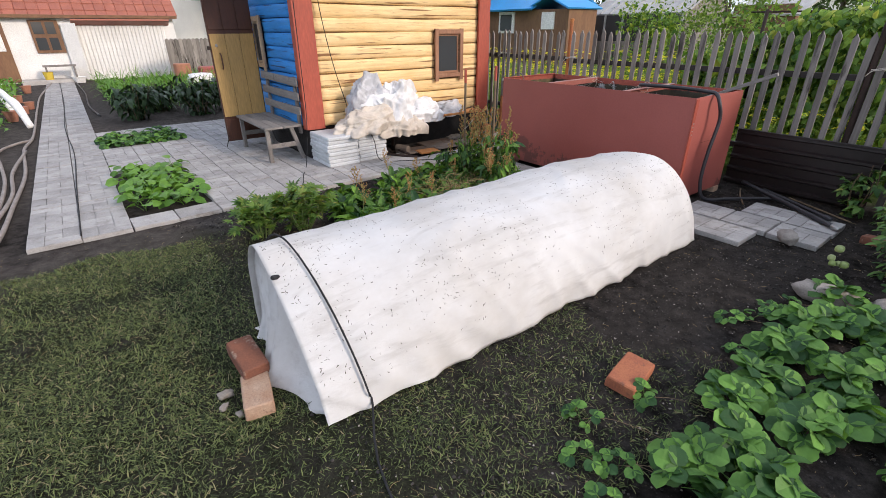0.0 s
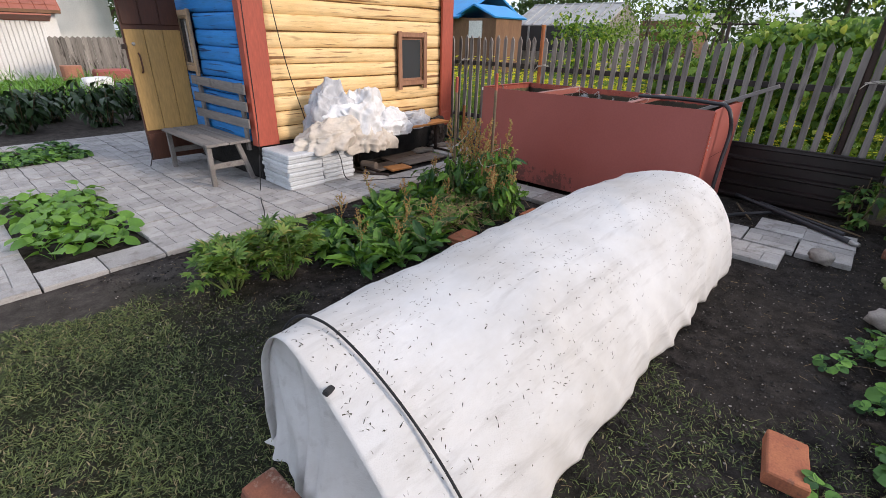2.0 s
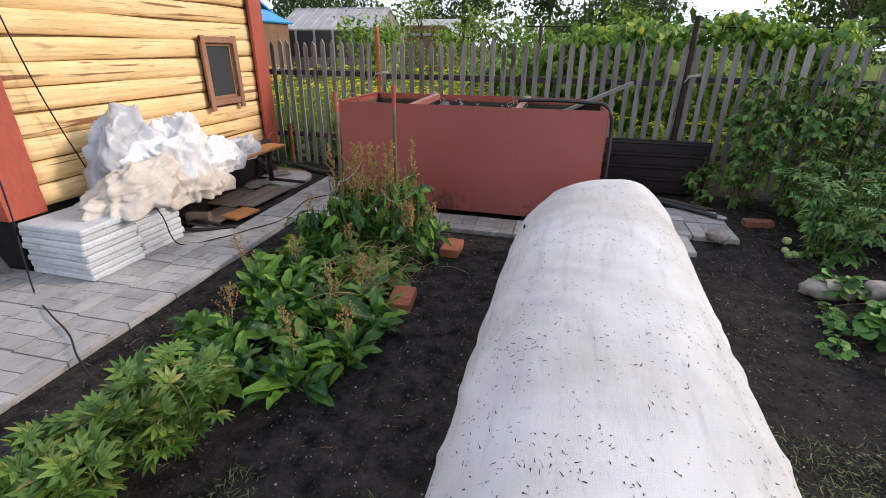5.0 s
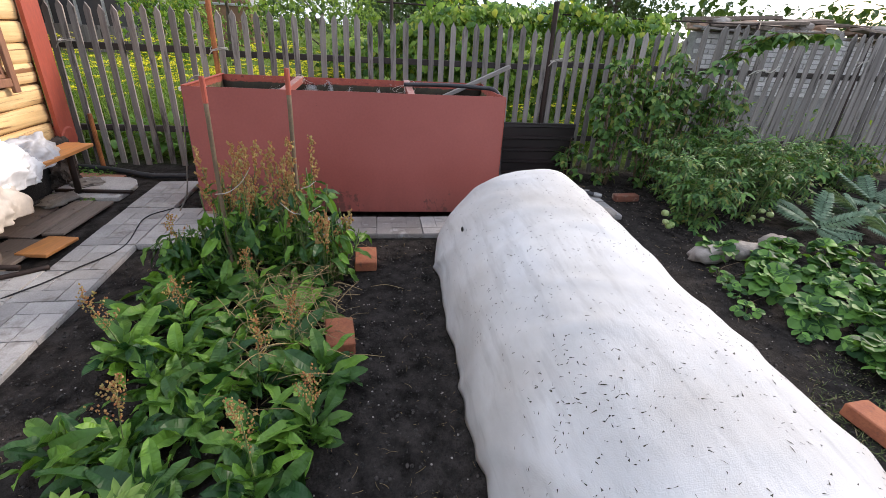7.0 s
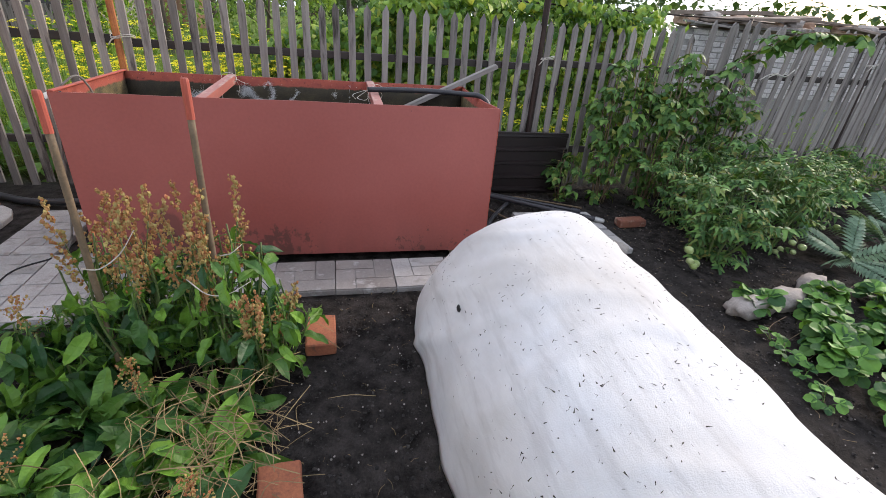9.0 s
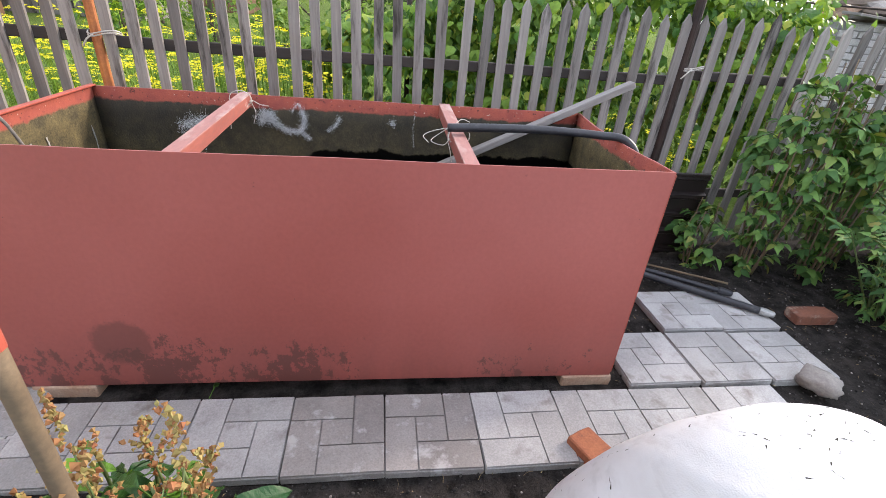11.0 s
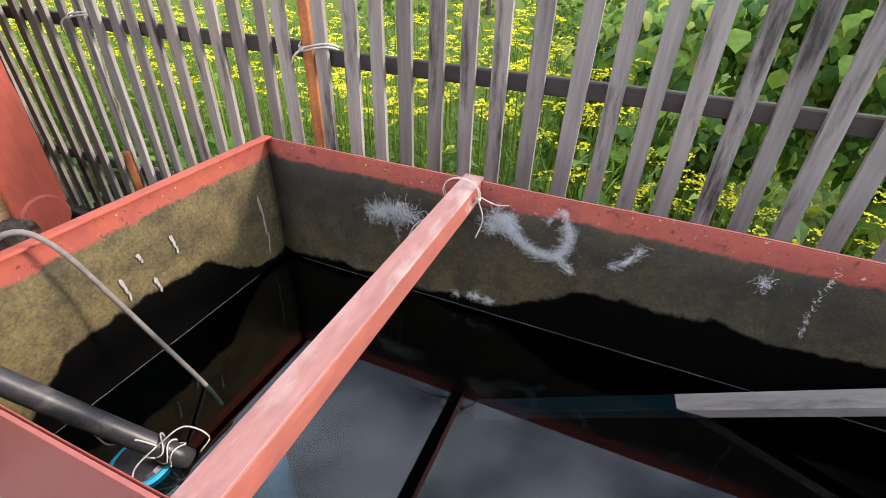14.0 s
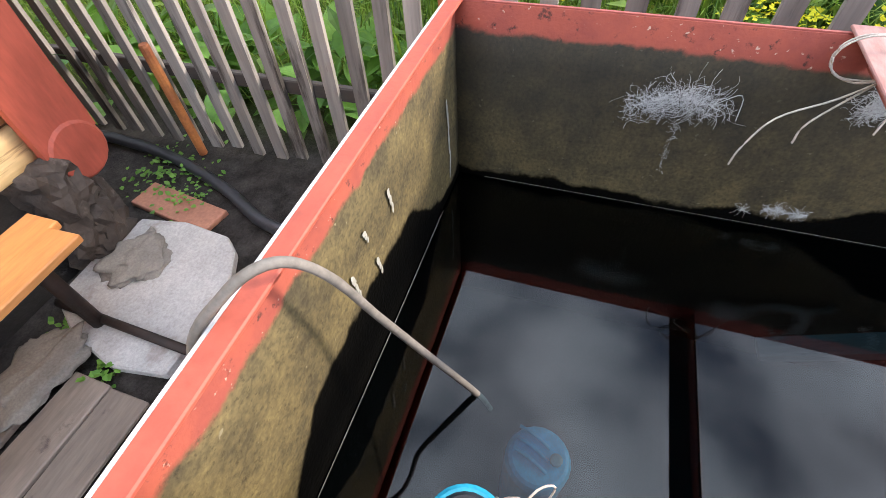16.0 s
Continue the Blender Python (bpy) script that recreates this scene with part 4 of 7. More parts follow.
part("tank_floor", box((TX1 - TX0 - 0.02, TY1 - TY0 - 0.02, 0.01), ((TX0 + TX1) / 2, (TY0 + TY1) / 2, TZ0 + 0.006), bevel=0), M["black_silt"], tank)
water_rim = np.array([[(x, y, 0.605) for y in (TY0 + 0.010, TY1 - 0.010)] for x in (TX0 + 0.010, TX1 - 0.010)])
water = tagged(put("water", mesh_of("water", sheet_vf(water_rim), M["water"])), "still dark water reflecting the clouds, filling the tank", "water", kind="structure")
water.visible_shadow = False


for nm, pts in (("back", [(TX1 - 0.012, TY0 + 0.05, 0.607), (TX1 - 0.014, 3.4, 0.607), (TX1 - 0.012, TY1 - 0.08, 0.607)]), ("side", [(TX0 + 0.03, TY1 - 0.014, 0.607), (4.9, TY1 - 0.015, 0.607), (5.22, TY1 - 0.013, 0.607)])):
    tube("scum_line", pts, 0.0005, M["streak"], tank, "pale scum line at the water's edge", sides=3, steps=10)


def beam(y0, y1, w, side):
    """A painted steel bar across the tank, from the front rim to the back rim."""
    ob = thing("cross_beam", "faded red angle-iron bar lying across the water tank", "beam", (0, 0, 0), group="cross bars of the tank")
    a, b = Vector((TX0 + 0.004, y0, TZ1 - 0.010)), Vector((TX1 + 0.010, y1, TZ1 + 0.005))
    d = b - a
    lie = Matrix.Translation((a + b) / 2) @ Matrix.Rotation(math.atan2(d.y, d.x), 4, "Z") @ Matrix.Rotation(-math.asin(d.z / d.length), 4, "Y")
    part("top_face", box((d.length, w, 0.006), (0, 0, 0.0), bevel=0.0015), M["beam_top"], ob, "chalky worn top face", lie)
    part("web", box((d.length - 0.05, 0.006, 0.055), (0, side * (w / 2 - 0.003), -0.0295), bevel=0.0015), M["beam"], ob, "orange-red upright flange", lie)
    return ob


beam1 = beam(3.917, 3.922, 0.056, -1)
beam2 = beam(2.909, 2.903, 0.057, 1)


def knot(at, r, tails, seed, axis="x"):
    """A loop of string round a bar with a knot and hanging ends."""
    rng = random.Random(seed)
    ob = thing("string_tie", "white cotton string knotted round a bar, ends hanging", "string", at, group="string ties")
    for k in range(2):
        loop = []
        for i in range(13):
            t = 2 * math.pi * i / 12
            loop.append((0.008 * k + rng.uniform(-.003, .003), (r * math.cos(t)) if axis == "x" else 0, r * 0.75 * math.sin(t) - 0.02))
        if axis != "x":
            loop = [(r * math.cos(2 * math.pi * i / 12), 0.008 * k, r * math.sin(2 * math.pi * i / 12)) for i in range(13)]
        tube("loop", loop, 0.0017, M["string"], ob, sides=5, steps=3)
    for tl in tails:
        tube("string_end", tl, 0.0018, M["string"], ob, sides=5, steps=5)
    part("knot", rock((0.014, 0.014, 0.013), seed, tails[0][0], cuts=0, rough=0.3), M["string"], ob)
    return ob


knot((TX1 - 0.075, 3.93, TZ1 + 0.01), 0.052, [[(0, -0.05, -0.03), (-0.01, -0.07, -0.08), (-0.03, -0.06, -0.13)], [(0, -0.045, -0.04), (-0.02, 0.02, -0.08), (-0.05, 0.10, -0.11), (-0.06, 0.13, -0.17), (-0.06, 0.135, -0.21)],
                                            [(0, -0.05, -0.02), (0.03, -0.09, -0.05), (0.06, -0.12, -0.06)], [(0, -0.04, -0.04), (-0.03, 0.04, -0.12), (-0.04, 0.05, -0.16)]], 5)
knot((4.80, 2.905, TZ1 + 0.012), 0.048, [[(0, 0.035, 0.02), (-0.03, 0.05, -0.03), (-0.05, 0.04, -0.07), (-0.045, 0.03, -0.12)], [(0, 0.035, 0.02), (0.01, 0.09, -0.02), (-0.02, 0.12, -0.04), (-0.04, 0.07, -0.05), (-0.01, 0.04, -0.03)],
                                         [(0, 0.04, 0.015), (0.03, 0.11, -0.01), (0.02, 0.15, -0.03), (-0.01, 0.13, -0.05)], [(0, 0.03, 0.02), (0.03, -0.01, 0.045), (0.05, -0.05, 0.03)]], 8)

# hoses, pipes and the plank in the tank
hose = thing("black_hose", "thick black hose tied to a bar and hung over the rim", "hose")
tube("tube", [(4.795, 2.955, 1.082), (4.815, 2.75, 1.086), (4.83, 2.50, 1.085), (4.83, 2.27, 1.075), (4.80, 2.15, 1.065), (4.775, 2.085, 0.98), (4.80, 2.06, 0.82), (4.72, 2.06, 0.52), (4.69, 2.05, 0.22), (4.76, 2.00, 0.05), (5.05, 1.85, 0.03), (5.45, 1.55, 0.03)], 0.018, M["black_plastic"], hose, sides=10)
thin_hose = thing("thin_hose", "thin grey rubber hose hanging over the tank rim into the water", "hose")
tube("tube", [(4.46, 4.86, 0.03), (4.49, 4.78, 0.22), (4.53, 4.72, 0.75), (4.575, 4.69, 1.0), (4.615, 4.64, 1.085), (4.655, 4.60, 1.103), (4.69, 4.575, 1.045), (4.725, 4.55, 0.915), (4.75, 4.50, 0.785), (4.783, 4.426, 0.605), (4.79, 4.40, 0.53)], 0.0062, M["grey_hose"], thin_hose, sides=8)
pipe = thing("plastic_pipe", "black plastic pipe leaning in the tank's corner, end in the water", "pipe")
PIPE_A, PIPE_B = Vector((4.425, 4.612, 1.035)), Vector((4.612, 4.298, 0.600))
tube("tube", [PIPE_A, PIPE_A.lerp(PIPE_B, 0.5) + Vector((0, 0, -0.006)), PIPE_B], 0.0235, M["black_plastic"], pipe, sides=16)
down = (PIPE_B - PIPE_A).normalized()
part("end_cap", turned([(0.018, -0.004), (0.0255, 0.0), (0.0255, 0.020), (0.0235, 0.022)], sides=14), M["cord"], pipe, "", Matrix.Translation(PIPE_A - down * 0.004) @ down.to_track_quat("Z", "Y").to_matrix().to_4x4())
for q in (0.86, 0.90, 0.93):
    c = PIPE_A.lerp(PIPE_B, q)
    u = down.cross(Vector((0, 0, 1))).normalized()
    w = u.cross(down)
    tube("string", [c + (u * math.cos(t) + w * math.sin(t)) * 0.0262 + down * 0.012 * math.sin(2 * t + q * 30) for t in np.linspace(0, 6.28, 13)], 0.0019, M["string"], pipe, "white string", sides=5, steps=2)
c = PIPE_A.lerp(PIPE_B, 0.88) + Vector((-0.01, -0.01, 0.028))
for tl in ([c, c + Vector((0.05, -0.03, 0.02)), c + Vector((0.075, -0.06, -0.03)), c + Vector((0.05, -0.05, -0.06))], [c, c + Vector((-0.02, 0.03, 0.03)), c + Vector((-0.045, 0.075, 0.02)), c + Vector((-0.05, 0.10, 0.045))], [c, c + Vector((-0.05, 0.02, -0.03)), c + Vector((-0.08, 0.0, -0.07))]):
    tube("string", tl, 0.0019, M["string"], pipe, "white string", sides=5, steps=5)
pump = thing("hanging_pump", "black pump head with a cyan ring tied under the pipe", "pump", (4.562, 4.385, 0.60))
part("body", turned([(0.040, -0.16), (0.060, -0.15), (0.062, 0.004), (0.050, 0.018), (0.02, 0.022)], sides=22), M["black_plastic"], pump)
part("ring", turned([(0.0625, -0.012), (0.069, -0.008), (0.069, 0.006), (0.0625, 0.010)], sides=26), M["pump_blue"], pump, "cyan plastic ring")
plank = thing("grey_plank", "bleached grey plank leaning out of the water over the tank rim", "plank")
pa, pb = Vector((5.20, 3.80, 0.346)), Vector((5.385, 1.87, 1.228))
dirv = pb - pa
part("board", box((0.055, dirv.length, 0.035), (0, 0, 0), wobble=0.002), M["grey_plank"], plank, "", Matrix.Translation((pa + pb) / 2) @ dirv.to_track_quat("Y", "Z").to_matrix().to_4x4())
barrel = thing("sunken_canister", "blue plastic canister sunk in the tank under the water", "canister", (4.764, 4.284, TZ0 + 0.012))
part("body", turned([(0.056, 0), (0.068, 0.02), (0.070, 0.33), (0.064, 0.347), (0.056, 0.352), (0.03, 0.354)], sides=24), M["barrel_blue"], barrel)
part("cap", turned([(0.011, 0.354), (0.013, 0.358), (0.013, 0.366), (0.006, 0.368)], (0.0, -0.035, 0.0), sides=14), M["metal"], barrel, "pale screw cap")
for k in range(3):
    tube("rib", [(-0.03 + 0.025 * k, -0.02, 0.356), (-0.01 + 0.025 * k, 0.02, 0.360), (0.0 + 0.025 * k, 0.05, 0.356)], 0.004, M["barrel_blue"], barrel, sides=5, steps=2)


def cobweb(spine, width, seed, dens, x=TX1 - 0.012, curl=0.5, tail=None):
    """A dusty wisp of web: fine curled threads strewn along a line on the tank's wall."""
    rng = random.Random(seed)
    line = smooth_path([(x, y, z) for y, z in spine], 14) if len(spine) > 1 else [Vector((x, *spine[0]))]
    items = []
    for k in range(dens):
        p = line[rng.randrange(len(line))]
        r = width * min(1.0, abs(rng.gauss(0, 0.42)))
        a = rng.uniform(0, 6.28)
        p0 = Vector((x - rng.uniform(0.0, 0.014), p.y + r * math.cos(a), p.z + r * 0.8 * math.sin(a)))
        ang, L = rng.uniform(0, 6.28), rng.uniform(0.25, 1.0) * width
        pts = [p0]
        for q in range(3):
            ang += rng.uniform(-curl, curl) * 2.4
            pts.append(pts[-1] + Vector((rng.uniform(-.004, .004), math.cos(ang) * L / 3, math.sin(ang) * L / 3)))
        items.append(tube_vf(pts, rng.choice((0.00022, 0.00030, 0.00045)), 3, 2))
    if tail:
        items.append(tube_vf([(x, *p) for p in tail], 0.0009, 3, 4))
    ob = thing("cobweb", "dusty white cobweb clinging to the inner wall of the tank", "cobweb", group="cobwebs in the tank")
    return tagged(put("threads", mesh_of("threads", merged(items), M["cobweb"]), ob), kind="stuff")


cobweb([(4.24, 0.885), (4.17, 0.905), (4.10, 0.90)], 0.055, 1, 520, tail=[(4.10, 0.90), (4.06, 0.925), (4.05, 0.87)])
cobweb([(4.16, 0.88), (4.155, 0.80), (4.15, 0.72)], 0.012, 11, 60)
cobweb([(3.855, 0.92), (3.835, 0.965), (3.805, 0.955), (3.80, 0.93)], 0.038, 2, 900)
cobweb([(3.80, 0.93), (3.755, 0.90), (3.715, 0.880), (3.665, 0.886), (3.637, 0.925), (3.645, 0.985)], 0.026, 3, 1150)
cobweb([(3.645, 0.985), (3.665, 1.02), (3.70, 0.985)], 0.016, 4, 160)
cobweb([(3.66, 0.885), (3.63, 0.86), (3.615, 0.84)], 0.02, 12, 200)
cobweb([(3.515, 0.893), (3.475, 0.925), (3.455, 0.965)], 0.02, 5, 230)
cobweb([(3.06, 1.02), (3.065, 0.93), (3.06, 0.83)], 0.010, 6, 110)
cobweb([(3.18, 0.96), (3.17, 0.94)], 0.025, 13, 70)
cobweb([(3.88, 0.665), (3.84, 0.66)], 0.025, 7, 130)
cobweb([(3.95, 0.655), (3.90, 0.665)], 0.02, 8, 60)
for k, (wx, wz, h) in enumerate(((5.29, 0.77, 0.22), (4.96, 0.885, 0.06), (4.80, 0.84, 0.07), (4.88, 0.80, 0.05), (4.86, 0.90, 0.03))):
    st = thing("white_streak", "white dried streak on the tank's inner wall", "stain", (wx, TY1 - 0.012, wz), group="streaks in the tank")
    for q in range(3):
        part("streak", rock((0.010 - 0.002 * q, 0.002, h * 0.36), k * 3 + q, (0.003 * q, 0, h * (0.34 - 0.33 * q)), (0, 8 * (q - 1), 0), 1, 0.45), M["streak"], st)

# bricks under the tank
def brick_mesh(seed, size=(0.25, 0.12, 0.066)):
    rng = random.Random(seed)
    bm = bmesh.new()
    bmesh.ops.create_cube(bm, size=1, matrix=Matrix.Diagonal((*size, 1)))
    bmesh.ops.subdivide_edges(bm, edges=bm.edges[:], cuts=3, use_grid_fill=True)
    bmesh.ops.bevel(bm, geom=[e for e in bm.edges if e.calc_face_angle(0) > 0.5], offset=0.006, segments=1, affect="EDGES")
    for v in bm.verts:
        c = v.co
        corner = (abs(c.x) / size[0] * 2) * (abs(c.y) / size[1] * 2) * (abs(c.z) / size[2] * 2)
        v.co = c * (1 - 0.05 * corner * max(0, noise.noise(c * 9 + Vector((seed, 0, 0))) + 0.4)) + Vector([0.002 * noise.noise(c * 30 + Vector((k * 7, seed, 0))) for k in range(3)])
    return bm


def brick(at, rz, seed, label="red clay brick lying on the soil", mat="brick", rot=(0, 0), size=(0.25, 0.12, 0.066)):
    ob = part("brick", brick_mesh(seed, size), M[mat], None, "", pose(*at, rot[0], rot[1], rz))
    return tagged(ob, label, "brick", "loose bricks")


brick((3.515, 3.272, 0.030), 1, 1, size=(0.26, 0.15, 0.07))
brick((2.60, 3.383, 0.032), 6, 2, size=(0.25, 0.15, 0.075))
brick((1.79, 0.955, 0.030), 9, 3, "reddish brick half sunk in the soil", rot=(3, -2), size=(0.26, 0.15, 0.07))
brick((0.222, 1.985, 0.032), 78, 4, "pale mortar-crusted brick weighing the tunnel end", "brick_pale", size=(0.26, 0.135, 0.08))
brick((0.252, 2.205, 0.100), 93, 5, "dark red brick lying on another brick", "brick_dark", size=(0.27, 0.13, 0.075), rot=(3, -6))
brick((4.45, 4.50, 0.016), 88, 6, "pale brick under the tank's edge", "brick_pale")
brick((4.45, 2.25, 0.016), 90, 7, "pale brick under the tank's edge", "brick_pale")
brick((5.30, 4.50, 0.016), 88, 16, "pale brick under the tank's edge", "brick_pale")
brick((5.30, 2.25, 0.016), 90, 17, "pale brick under the tank's edge", "brick_pale")
brick((4.88, 0.61, 0.030), 85, 8, "brown brick at the foot of the tomatoes", "brick_dark", rot=(4, 3))
brick((3.96, 2.37, 0.035), 25, 9, "broken brick half hidden by the tunnel")


def stone(at, size, rz, seed, label):
    return tagged(part("stone", rock(size, seed, cuts=2, rough=0.32), M["stone"], None, "", pose(*at, 0, 0, rz), True), label, "stone", "border stones")


for k, (x, y, r) in enumerate(((0.10, 2.10, 0.05), (0.07, 2.02, 0.035), (0.12, 1.93, 0.03))):
    tagged(part("foam_scrap", rock((r * 1.4, r, r * 0.7), 30 + k, cuts=1, rough=0.5), M["rag"], None, "", pose(x, y, r * 0.25, 0, 0, 50 * k)), "torn dull grey foam scrap on the grass by the bricks", "scrap", "foam scraps")
stone((3.50, 0.60, 0.045), (0.34, 0.17, 0.13), -82, 1, "long grey stone edging the strawberry bed")
stone((3.56, 0.26, 0.04), (0.26, 0.16, 0.12), -75, 2, "flat grey stone edging the strawberry bed")
stone((3.72, -0.12, 0.04), (0.28, 0.15, 0.10), -60, 3, "flat grey stone edging the strawberry bed")
stone((4.30, 1.10, 0.065), (0.17, 0.13, 0.09), 30, 4, "rough pale stone on the paving tiles")
stone((2.2, -1.3, 0.04), (0.26, 0.15, 0.1), 20, 5, "pale stone at the strawberry bed")

# ---- tunnel under white fabric ----
UX0, UX1 = 0.42, 3.85


def tunnel_section(u):
    """Half widths, apex and height at u along the tunnel."""
    ease = min(1, u / 0.25)
    right, left = 1.60, 2.58 + 0.20 * min(1, u / 0.16)
    apex = 2.34 - 0.16 * ease - 0.10 * max(0.0, u - 0.5) / 0.5
    h = 0.625 + 0.122 * u ** 1.6 - 0.018 * math.sin(u * math.pi * 3) ** 2
    nr = 1.30 + 0.90 * ease
    return right, left, apex, h, nr, 2.6 - 0.7 * max(0.0, u - 0.5) / 0.5


def tunnel_point(u, v):
    right, left, apex, h, nr, nl = tunnel_section(min(u, 1))
    end = max(0.0, (u - 0.84) / 0.16)
    s = (1 - end ** 2.7) ** (1 / 2.7) if end < 1 else 0.0
    t = v * 2 - 1                       # -1 right foot, 0 apex, 1 left foot
    if t < 0:
        a = (1 + t) * math.pi / 2
        y, z = apex - (apex - right) * abs(math.cos(a)) ** (2 / nr), h * math.sin(a) ** (2 / nr)
    else:
        a = (1 - t) * math.pi / 2
        y, z = apex + (left - apex) * abs(math.cos(a)) ** (2 / nl), h * math.sin(a) ** (2 / nl)
    mid = 1.86
    y = mid + (y - mid) * (0.62 + 0.38 * s)
    z *= s
    x = UX0 + (UX1 - UX0) * u
    return Vector((x, y, z))


def wrinkle(p, amp=1.0):
    w = 0.009 * noise.noise(Vector((p.x * 2.2, p.y * 4, p.z * 4))) + 0.007 * noise.noise(Vector((p.x * 7, p.y * 5, p.z * 7 + 9)))
    fold = 1 - abs(noise.noise(Vector((p.x * 3.0 + p.z * 2.5, p.y * 2, p.z * 1.5 + 3))))
    return amp * (w + 0.014 * max(0, fold - 0.72) / 0.28)


nu, nv = 190, 84
P = np.zeros((nu + 1, nv + 1, 3))
mid_axis = Vector((0, 2.19, 0.15))
for i in range(nu + 1):
    u = i / nu
    for j in range(nv + 1):
        v = j / nv
        p = tunnel_point(u, v)
        out = Vector((0, p.y - mid_axis.y, p.z - mid_axis.z)).normalized()
        foot = max(0.0, 1 - p.z / 0.25)
        p += out * wrinkle(p, 0.7 + 0.8 * foot)
        p.y += (-1 if v < 0.5 else 1) * 0.03 * foot * noise.noise(Vector((p.x * 3.2, v * 2, 1)))
        if v in (0.0, 1.0):
            p.z = 0.004 + 0.018 * max(0, noise.noise(Vector((p.x * 4, v, 2))))
        p.z = max(p.z, 0.002)
        P[i, j] = p
tunnel = thing("row_cover_tunnel", "low garden tunnel under soiled white fabric strewn with grass clippings", "row cover")
cover = put("cover", mesh_of("cover", sheet_vf(P), M["fabric"], True), tunnel, None, "white spunbond cover, wrinkled and soiled")
thick(cover, 0.003, 1)
# end curtain with pleats, gathered to the brick
nu2, nv2 = 44, 72
Q = np.zeros((nu2 + 1, nv2 + 1, 3))
for j in range(nv2 + 1):
    v = j / nv2
    top = Vector(P[2, min(nv, round(v * nv))])
    for i in range(nu2 + 1):
        d = i / nu2
        g = Vector((0.40 - 0.02 * math.sin(v * 3), 1.72 + 0.88 * v, 0.004))
        p = top.lerp(g, d)
        p.z = top.z * (1 - d) ** 1.05
        pleat = math.sin(v * 34 + 2.2 * noise.noise(Vector((v * 4, d * 1.2, 0))) * 3)
        p.x += 0.035 * math.sin(math.pi * d) + 0.018 * pleat * min(1, d * 3) * (1.0 if v > 0.45 else 0.35)
        p.x -= 0.10 * d ** 2 * math.exp(-((v - 0.42) / 0.16) ** 2)
        p.z = max(p.z, 0.003)
        Q[nu2 - i, j] = p
curtain = put("end_curtain", mesh_of("end_curtain", sheet_vf(Q), M["fabric"], True), tunnel, None, "pleated white end flap")
thick(curtain, 0.003, 0)
cordline = [tunnel_point(0.012 + 0.052 * (1 - v) ** 0.8, v) + Vector((0, 0, 0.018)) for v in np.linspace(0.02, 0.98, 26)]
for p in cordline:
    o = Vector((0, p.y - 2.19, p.z - 0.1)).normalized()
    p += o * 0.016
cordline = [Vector((0.42, 0.9, 0.006)), Vector((0.5, 1.3, 0.008))] + cordline
tube("cord", cordline, 0.0055, M["cord"], tunnel, "black elastic cord over the tunnel", sides=6, steps=3)
clip = part("clip", box((0.05, 0.022, 0.02), tunnel_point(0.006, 0.36) + Vector((0.0, -0.012, 0.012)), (25, 20, 30)), M["cord"], tunnel, "black binder clip")
# clippings on the fabric
flakes, mats = [leaflet(0.03, 0.004, "lance", 0.1, 0.2, 2), leaflet(0.016, 0.005, "lance", 0.1, 0.4, 2), leaflet(0.045, 0.0025, "lance", 0.1, 0.5, 3)], []
rng = random.Random(21)
while len(mats) < 2000:
    i, j = int(rng.random() ** 1.3 * (nu - 6)) + 2, rng.randrange(8, nv - 8)
    p, q1, q2 = Vector(P[i, j]), Vector(P[i + 1, j]), Vector(P[i, j + 1])
    nrm = (q2 - p).cross(q1 - p).normalized()
    if nrm.z < 0:
        nrm = -nrm
    if rng.random() > 0.25 + 0.75 * max(0, nrm.z) or noise.noise(p * 2.5) < rng.uniform(-0.5, 0.3):
        continue
    mats.append(Matrix.Translation(p + nrm * 0.005) @ nrm.to_track_quat("Z", "Y").to_matrix().to_4x4() @ pose(0, 0, 0, 0, 0, rng.uniform(0, 360)) @ Matrix.Scale(rng.uniform(0.55, 1.3), 4))
tagged(put("grass_litter", mesh_of("grass_litter", scattered(flakes, mats, [rng.randrange(3) for _ in mats]), M["clipping"]), tunnel), "dry grass clippings", kind="stuff")
tear = part("tear", rock((0.035, 0.012, 0.028), 3, cuts=1, rough=0.4), M["dark"], tunnel, "small dark tear", Matrix.Translation(tunnel_point(0.78, 0.80) + Vector((0, 0.004, 0.008))))

# ---- fence ----
FX = 5.93
fence = thing("picket_fence", "grey weathered wooden picket fence on steel posts", "fence", (0, 0, 0), kind="structure")


def picket_mesh(h, w, seed):
    rng = random.Random(seed)
    t = 0.02
    bm = bmesh.new()
    out = [(-w / 2, 0), (w / 2, 0), (w / 2 * rng.uniform(.92, 1), h * 0.5), (w / 2, h - 0.055), (rng.uniform(-.006, .006), h), (-w / 2, h - 0.055), (-w / 2 * rng.uniform(.92, 1), h * 0.5)]
    f = bm.faces.new([bm.verts.new((-t / 2, y, z)) for y, z in out])
    r = bmesh.ops.extrude_face_region(bm, geom=[f])
    bmesh.ops.translate(bm, vec=(t, 0, 0), verts=[g for g in r["geom"] if isinstance(g, bmesh.types.BMVert)])
    bmesh.ops.recalc_face_normals(bm, faces=bm.faces)
    me = bpy.data.meshes.new("picket")
    bm.to_mesh(me)
    bm.free()
    me.materials.append(M["picket"])
    return me


